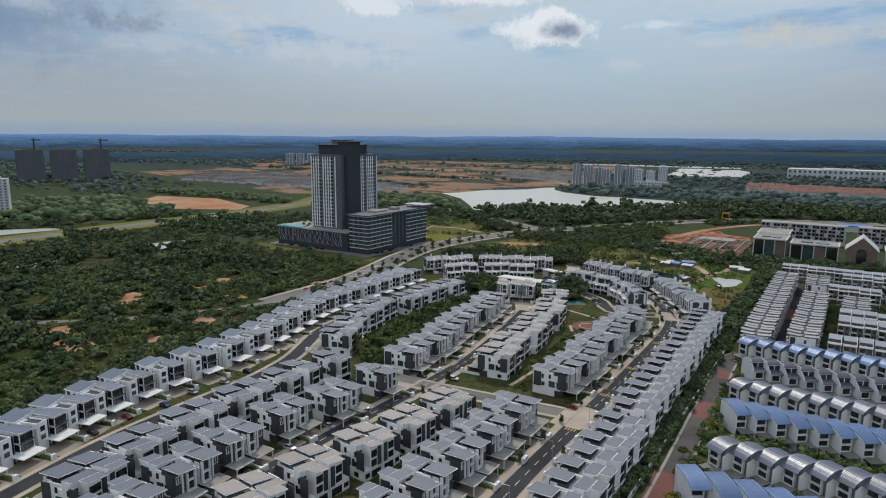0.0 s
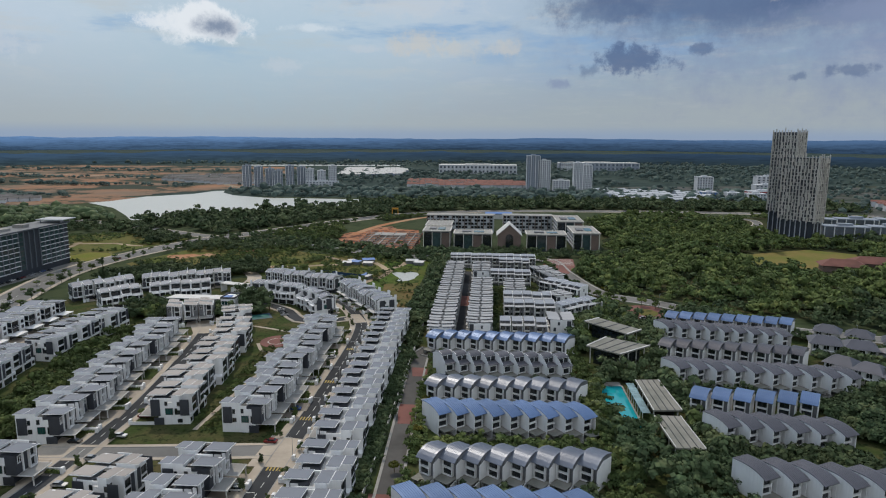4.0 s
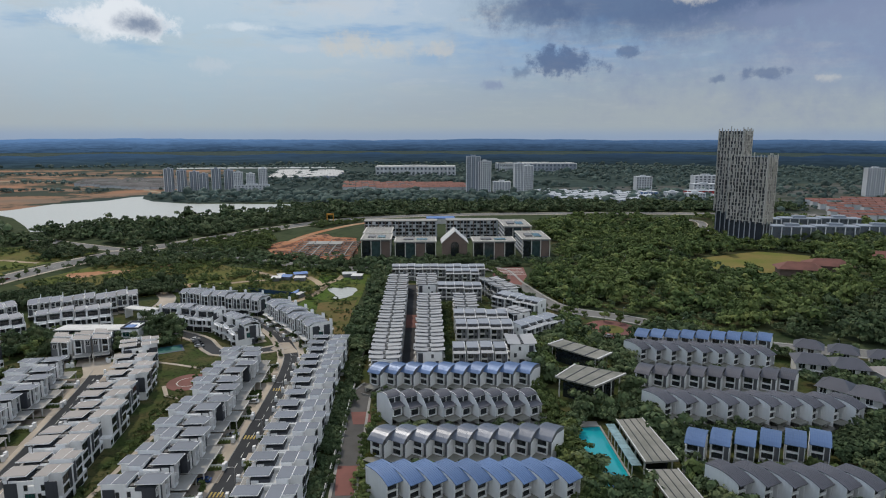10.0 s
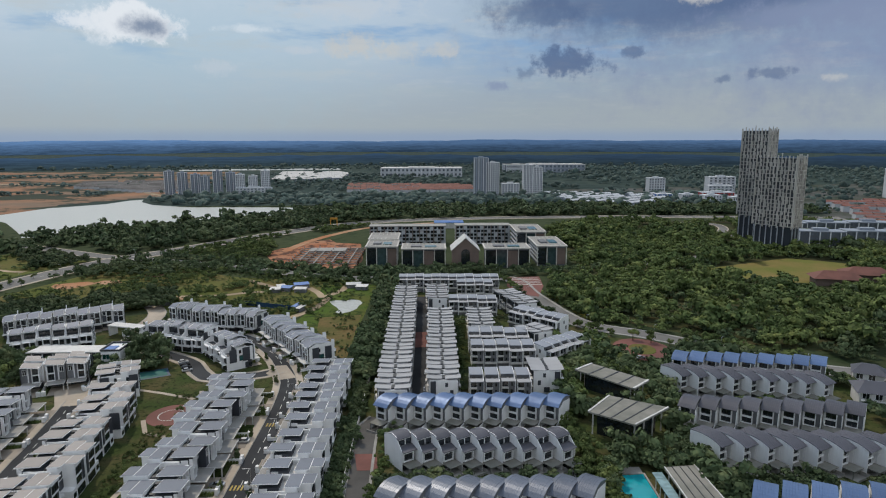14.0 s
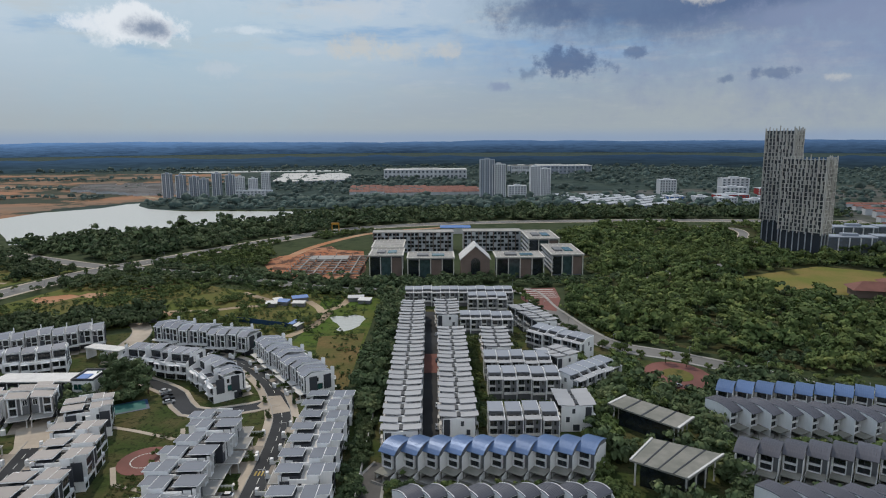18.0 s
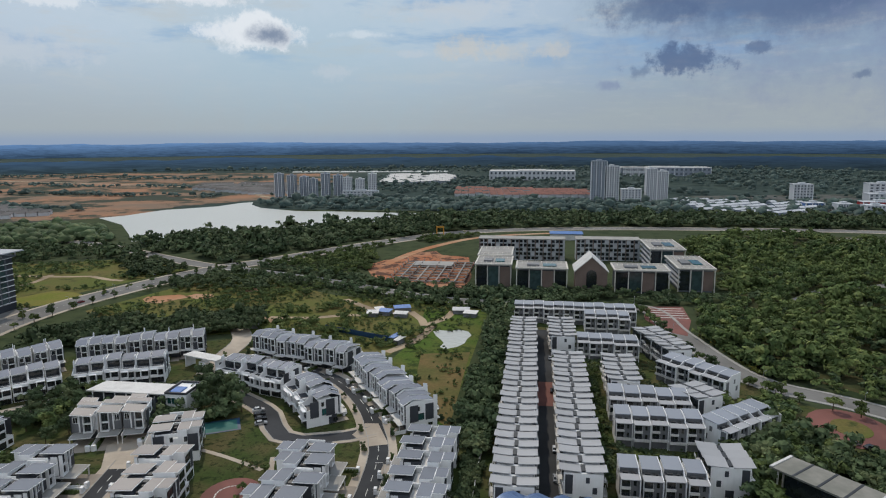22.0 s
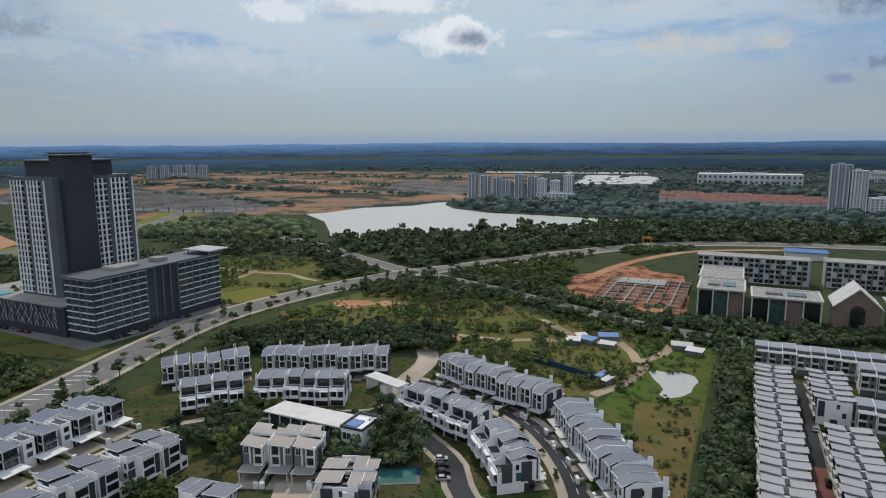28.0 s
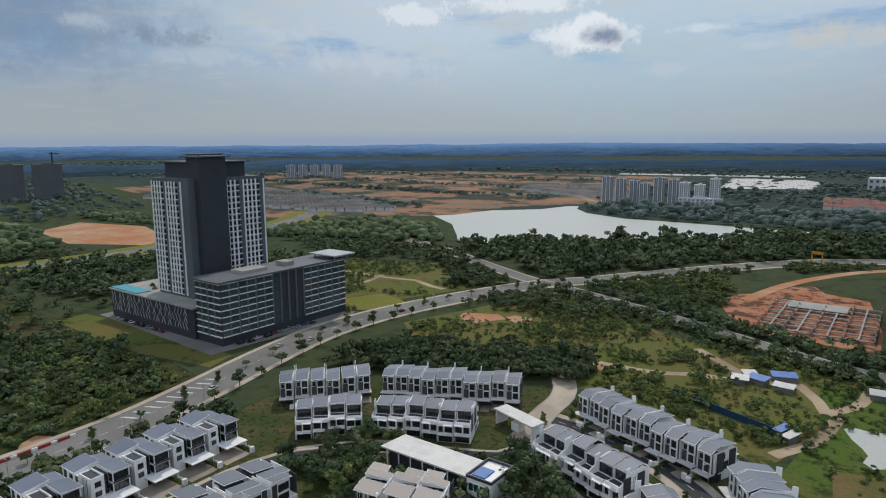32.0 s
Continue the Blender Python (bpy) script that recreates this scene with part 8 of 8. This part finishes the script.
for k, (poly, cnt, hgt) in enumerate((([(-12, 152), (50, 152), (50, 158), (-12, 158)], 60, 3.2), ([(-10, 125), (48, 125), (48, 130), (-10, 130)], 60, 3.6), ([(-8, 99), (48, 99), (48, 104), (-8, 104)], 55, 3.4), ([(-10, 72), (46, 72), (46, 80), (-10, 80)], 90, 4.0), ([(-10, 44), (46, 44), (46, 49), (-10, 49)], 60, 4.0),
                                       ([(86, 222), (160, 214), (165, 226), (100, 240)], 110, 6.5), ([(88, 172), (150, 168), (150, 176), (88, 180)], 110, 4.0), ([(86, 147), (152, 142), (152, 148), (88, 153)], 90, 3.4), ([(84, 118), (150, 112), (152, 122), (86, 127)], 130, 4.6), ([(82, 95), (130, 92), (132, 98), (84, 100)], 80, 4.2), ([(80, 66), (134, 62), (136, 76), (80, 78)], 130, 5.0),
                                       ([(128, 90), (150, 86), (156, 112), (132, 112)], 60, 6.0), ([(47, 40), (56, 40), (56, 135), (50, 172), (47, 172)], 150, 5.0), ([(81, 60), (86, 60), (86, 160), (100, 215), (84, 215), (82, 176)], 150, 6.0), ([(150, 120), (235, 100), (240, 185), (165, 205)], 260, 6.5), ([(52, 176), (84, 210), (92, 262), (60, 256), (74, 238), (52, 214)], 110, 6.0))):
    wood("garden trees among the curved-roof terraces", poly, cnt, hgt, LEAF_D if k % 3 else LEAF, 80 + k, [([(53, 146), (53, 172), (84, 172), (84, 146)], 0), ([(58, 178), (58, 207), (86, 207), (86, 178)], 0), ([(55, 88), (55, 133), (68, 133), (68, 88)], 0), ([(66, 70), (66, 130), (81, 130), (81, 70)], 0), ([(101, 235), (101, 250)], 15), (DIAG, 8), ([(158, 152), (172, 135)], 7), ([(165, 180), (177, 174)], 8), ([(190, 164), (206, 163)], 9), ([(175, 198), (198, 183)], 7), ([(212, 128), (224, 118)], 9)], name="garden_trees", mid=hgt < 4.5)


# ---- street furniture, cars, single trees ----
def along(pts, every, off, start=0.0):
    """Places every so many metres beside a line."""
    line, out, d = smooth_line(pts, 2.0), [], -start
    for (x0, y0), (x1, y1) in zip(line, line[1:]):
        l = math.hypot(x1 - x0, y1 - y0)
        d += l
        if d >= every:
            d -= every
            out.append((x1 + off * (y1 - y0) / l, y1 - off * (x1 - x0) / l, math.atan2(y1 - y0, x1 - x0)))
    return out


def street_lamp():
    r = thing("street_lamp", "slim grey street lamp with a curved arm", "street lamp", "street lamps")
    b = MB()
    b.cyl(0, 0, 0, 7.5, 0.1, 0.06)
    part("pole", b, STEEL, r)
    b = MB()
    b.box(-0.05, 1.8, -0.05, 0.05, 7.4, 7.52), b.box(1.3, 2.1, -0.14, 0.14, 7.34, 7.46)
    part("arm", b, STEEL, r)
    return r


LAMP = street_lamp()
spots = along(MAIN[:12], 34, 9.5) + along(S3, 30, 4.2, 4) + along(DIAG[6:], 32, 6.5)
for i, (x, y, a) in enumerate(spots):
    m = Matrix.Translation((x, y, 0.1)) @ Matrix.Rotation(a + math.pi / 2, 4, "Z")
    if i == 0:
        LAMP.matrix_basis = m
    else:
        copy_thing(LAMP, m)


def car(paint, label):
    r = thing("car", label, "car", "parked cars")
    b = MB()
    b.side([(-2.1, 0.35), (-2.15, 0.75), (-1.25, 0.92), (-0.6, 0.98), (1.75, 1.0), (2.1, 0.85), (2.12, 0.4)], -0.86, 0.86)
    part("body", b, paint, r)
    b = MB()
    lo, hi = [(-0.82, -1.1), (0.82, -1.1), (0.82, 1.75), (-0.82, 1.75)], [(-0.66, -0.35), (0.66, -0.35), (0.66, 1.2), (-0.66, 1.2)]
    b.add([(x, y, 0.95) for x, y in lo] + [(x, y, 1.42) for x, y in hi], [(0, 1, 5, 4), (1, 2, 6, 5), (2, 3, 7, 6), (3, 0, 4, 7)])
    part("glasshouse", b, GLASS, r, "dark car windows")
    b = MB()
    b.box(-0.66, 0.66, -0.35, 1.2, 1.42, 1.47)
    part("roof", b, paint, r)
    for x in (-0.82, 0.62):
        for y in (-1.35, 1.35):
            b = MB()
            b.side([(y + 0.31 * math.cos(k * 0.785), 0.31 + 0.31 * math.sin(k * 0.785)) for k in range(8)], x, x + 0.2)
            part("wheel", b, RUBBER, r)
    return r


PAINTS = [("white", (0.7, 0.7, 0.7)), ("silver", (0.4, 0.41, 0.42)), ("black", (0.02, 0.02, 0.022)), ("dark red", (0.2, 0.02, 0.02)), ("blue", (0.03, 0.07, 0.22))]
CARS = [car(mat("car_" + n.replace(" ", "_"), c, 0.25, 0.3, 0.03), "small " + n + " car standing on the paving") for n, c in PAINTS]
cr = random.Random(4)
spots = [(x, y, a + math.pi / 2) for x, y, a in along(S3[1:6], 21, 6.6, 3)] + [(x, y, a + math.pi / 2) for x, y, a in along(S3[1:6], 27, -6.4, 9)]
spots += [(x, y, a) for x, y, a in along(MAIN[1:11], 70, 4, 20)] + [(x, y, a) for x, y, a in along(MAIN[2:12], 110, -4, 5)]
spots += [(2.2, 176, 1.57), (2.0, 196, 1.57), (2.2, 214, 1.57), (2.4, 262, 1.57), (2.2, 300, 1.57), (-103, 230, 0.5), (-101, 226.5, 0.5), (-99, 223, 0.5), (-97.4, 219.5, 0.5), (96, 230, 0.3), (100, 228, 0.3)]
spots += [(-303 + 1.5 * (i % 2), 275 + i * 5, 1.57) for i in range(10)] + [(-395 + i * 6, 263, 0) for i in range(8)]
spots += [(-178 - 2 * (i % 2), -30 + i * 13, 0.1) for i in range(6)] + [(-117.5, -20 + i * 18, 0) for i in range(6)] + [(-105.5, 15 + i * 15, 0) for i in range(6)]
for i, (x, y, a) in enumerate(spots):
    c = CARS[i % 5 if i < 5 else cr.choice((0, 0, 1, 1, 2, 2, 3, 4))]
    m = Matrix.Translation((x, y, 0.12)) @ Matrix.Rotation(a + math.pi / 2, 4, "Z")
    if i < 5:
        c.matrix_basis = m
    else:
        copy_thing(c, m)

tr = random.Random(8)
for x, y, a in along(MAIN[1:12], 19, 0.0, 3):
    tree(x, y, tr.uniform(3.5, 5.5), tr.choice((0, 2, 3)), "on the road's median")
for x, y, a in along(MAIN[1:9], 15, 12.5, 6):
    tree(x, y, tr.uniform(4, 7.5), tr.choice((0, 1, 2, 4)), "along the main road")
for s in (-4.8, 4.8):
    for x, y, a in along(S3[1:], 16, s, 8 + s):
        tree(x, y, tr.uniform(2.4, 3.6), tr.choice((3, 6, 0)), "in the pavement of the street")
for x, y, a in along([(-112, -40), (-113, 7), (-112, 93), (-123, 165)], 18, 4.4, 4):
    tree(x, y, tr.uniform(2.4, 3.6), tr.choice((3, 6, 0)), "in the pavement of the street")
for x, y, h, k in ((-130, 245, 11, 4), (-118, 235, 12, 1), (-109, 229, 11, 4), (-126, 229, 10, 1), (-114, 231, 11, 1), (-122, 238, 11, 4), (-122, 213, 8, 1), (-171, 222, 10, 1), (-178, 215, 9, 4), (-168, 214, 9, 0), (-160, 214, 8, 1), (-152, 216, 8, 4), (-144, 215, 8, 1), (-186, 222, 8, 1), (-172, 236, 7, 0),
                   (-180, 236, 7, 1), (-150, 238, 6, 0), (-132, 238, 7, 4), (-126, 240, 6, 1), (-191, 208, 7, 4), (-158, 204, 7, 1), (-166, 205, 8, 0), (-160, 196, 6, 4), (-174, 204, 7, 1), (-121, 225, 9, 4)):
    tree(x, y, h, k, "beside the clubhouse")
for x, y, h in ((-7, 152, 6), (-12, 120, 5), (-9, 92, 5), (-10, 72, 6), (-11, 46, 6), (-5, 20, 6), (52, 120, 6), (50, 90, 7), (48, 64, 6), (10, 178, 5), (22, 178, 5), (36, 178, 5), (50, 182, 6), (4, 148, 4), (20, 147, 4), (36, 148, 4), (12, 118, 4), (28, 118, 4), (8, 93, 4), (24, 92, 4), (38, 94, 4), (10, 68, 4), (22, 68, 4), (34, 68, 4), (5, 292, 5), (10, 294, 5), (14, 292, 4), (46, 210, 5)):
    tree(x, y, h, tr.choice((0, 1, 2, 4)), "between the curved-roof terraces")
for x, y, h in ((-14, 60, 4), (-9, 110, 4), (-10, 84, 4), (-10, 30, 5), (70, 138, 6), (96, 148, 6)):
    tree(x, y, h, 5, "beside the red lane")
for x, y, a in along(DIAG[6:10] + [(137, 242)], 9, 8.5, 3):
    tree(x, y, tr.uniform(4, 7), tr.choice((0, 2, 4)), "along the pale road")
for i in range(22):
    tree(tr.uniform(-86, -78), 85 + i * 5.2, tr.uniform(1.8, 3.2), tr.choice((0, 2)), "in the green strip between rows")

# hoarding, huts, containers, site gantry
hd = thing("blue_hoarding", "long dark blue site hoarding beside rough ground", "hoarding", at=Matrix.Translation((-112, 332, 0)))
for i in range(14):
    q = boxes("panel", [(0, 2.95, -0.06, 0.06, 0, 2.6)], DKBLUE, hd)
    q.matrix_basis = Matrix.Rotation(math.atan2(-16, 38), 4, "Z") @ Matrix.Translation((i * 3.0, 0, 0))
for x, y, w, d, a, m in ((-94, 360, 6, 5, 10, OFFWHITE), (-88, 364, 7, 5, -15, BLUE), (-80, 373, 9, 5, 20, BLUE), (-78, 360, 7, 4, -5, OFFWHITE), (-92, 368, 5, 4, 30, STEEL), (-46, 372, 9, 5, 5, STEEL), (-40, 366, 7, 5, -10, OFFWHITE), (-72, 318, 2.5, 6, -25, BLUE), (-69, 314, 2.5, 6, -25, OFFWHITE), (-150, 330, 5, 4, 12, STEEL)):
    h = thing("site_hut", "makeshift site hut with a sheet roof on rough ground", "hut", "site huts", at=Matrix.Translation((x, y, 0)) @ Matrix.Rotation(radians(a), 4, "Z"))
    boxes("wall", [(-w / 2, w / 2, -d / 2, d / 2, 0, 2.3)], GREYW, h)
    b = MB()
    b.slope(-w / 2 - 0.4, w / 2 + 0.4, -d / 2 - 0.4, d / 2 + 0.4, 2.3, 2.9, 0.1)
    part("roof", b, m, h, "sheet metal roof")
gt = thing("yellow_gantry", "yellow gantry frame beside the site track", "gantry", at=Matrix.Translation((-101, 660, 0)))
YEL = mat("yellow_paint", (0.5, 0.24, 0.02), 0.6)
for x in (-4, 3):
    boxes("leg", [(x, x + 1, -0.5, 0.5, 0, 9)], YEL, gt)
boxes("beam", [(-4, 4, -0.6, 0.6, 9, 11)], YEL, gt)
bar = thing("road_barrier", "red and white water-filled barriers along the road", "barrier", at=Matrix.Translation((-263.5, 168, 0)))
for i in range(16):
    q = boxes("segment", [(0, 1.9, -0.25, 0.25, 0.1, 1.0)], REDS if i % 3 else WHITE, bar)
    q.matrix_basis = Matrix.Rotation(radians(92), 4, "Z") @ Matrix.Translation((i * 2.0 - 20, 0, 0))

# garden court: playground, court, paths, pool of blue
pg = thing("play_court", "red and green painted play court with a white ring", "court", at=Matrix.Translation((-87, 176, 0)))
b = MB()
b.prism([(8 * math.cos(t / 4), 9 * math.sin(t / 4)) for t in range(25)], 0, 0.12)
part("surface", b, REDP, pg)
b = MB()
for t in range(24):
    a0, a1 = t / 24 * 6.283, (t + 0.8) / 24 * 6.283
    b.add([(4 * math.cos(a0), 4.4 * math.sin(a0), 0.14), (4 * math.cos(a1), 4.4 * math.sin(a1), 0.14), (4.4 * math.cos(a1), 4.8 * math.sin(a1), 0.14), (4.4 * math.cos(a0), 4.8 * math.sin(a0), 0.14)], [(0, 1, 2, 3)])
part("ring_line", b, LINE, pg)
pg = thing("play_court", "blue and green play court with an orange fence", "court", at=Matrix.Translation((-111, 216, 0)) @ Matrix.Rotation(0.5, 4, "Z"))
boxes("surface", [(-7, 7, -5, 5, 0, 0.12)], mat("green_court", (0.03, 0.14, 0.12), 0.8), pg), boxes("border", [(-7, 7, -5, -4, 0.12, 0.16), (-7, 7, 4, 5, 0.12, 0.16), (-7, -6, -4, 4, 0.12, 0.16), (6, 7, -4, 4, 0.12, 0.16)], DKBLUE, pg)
for pts in ([(-84, 82), (-82, 120), (-79, 155), (-77.5, 178), (-82, 192), (-84, 198)], [(-84, 190), (-98, 196), (-110, 200)], [(-79, 158), (-90, 162), (-95, 172)]):
    road("footpath", pts, 1.6, PAVE, "winding pale garden path", kerb=False, z=0.12)
# rear service lane wall beside the slab row
wl = thing("boundary_wall", "long low boundary wall behind the slab row", "wall", at=Matrix.Translation((-20.6, 0, 0)))
for i in range(24):
    boxes("panel", [(-0.1, 0.1, -30 + i * 10, -20.2 + i * 10, 0, 1.8)], OFFWHITE, wl)
# crossings on the street
for yy in (58, 92, 126, 166):
    for j in range(5):
        sheet("road_bar", [(-51.6 + j, yy), (-51.1 + j, yy), (-51.1 + j, yy + 2.6), (-51.6 + j, yy + 2.6)], 0.165, YLINE, "yellow road bar", "marking")
for i in range(9):
    sheet("hatch_bar", [(-266 - i * 1.1, 196 + i * 5), (-260 - i * 1.1, 199 + i * 5), (-260 - i * 1.1, 200 + i * 5), (-266 - i * 1.1, 197 + i * 5)], 0.15, LINE, "white hatching bar on the road", "marking")
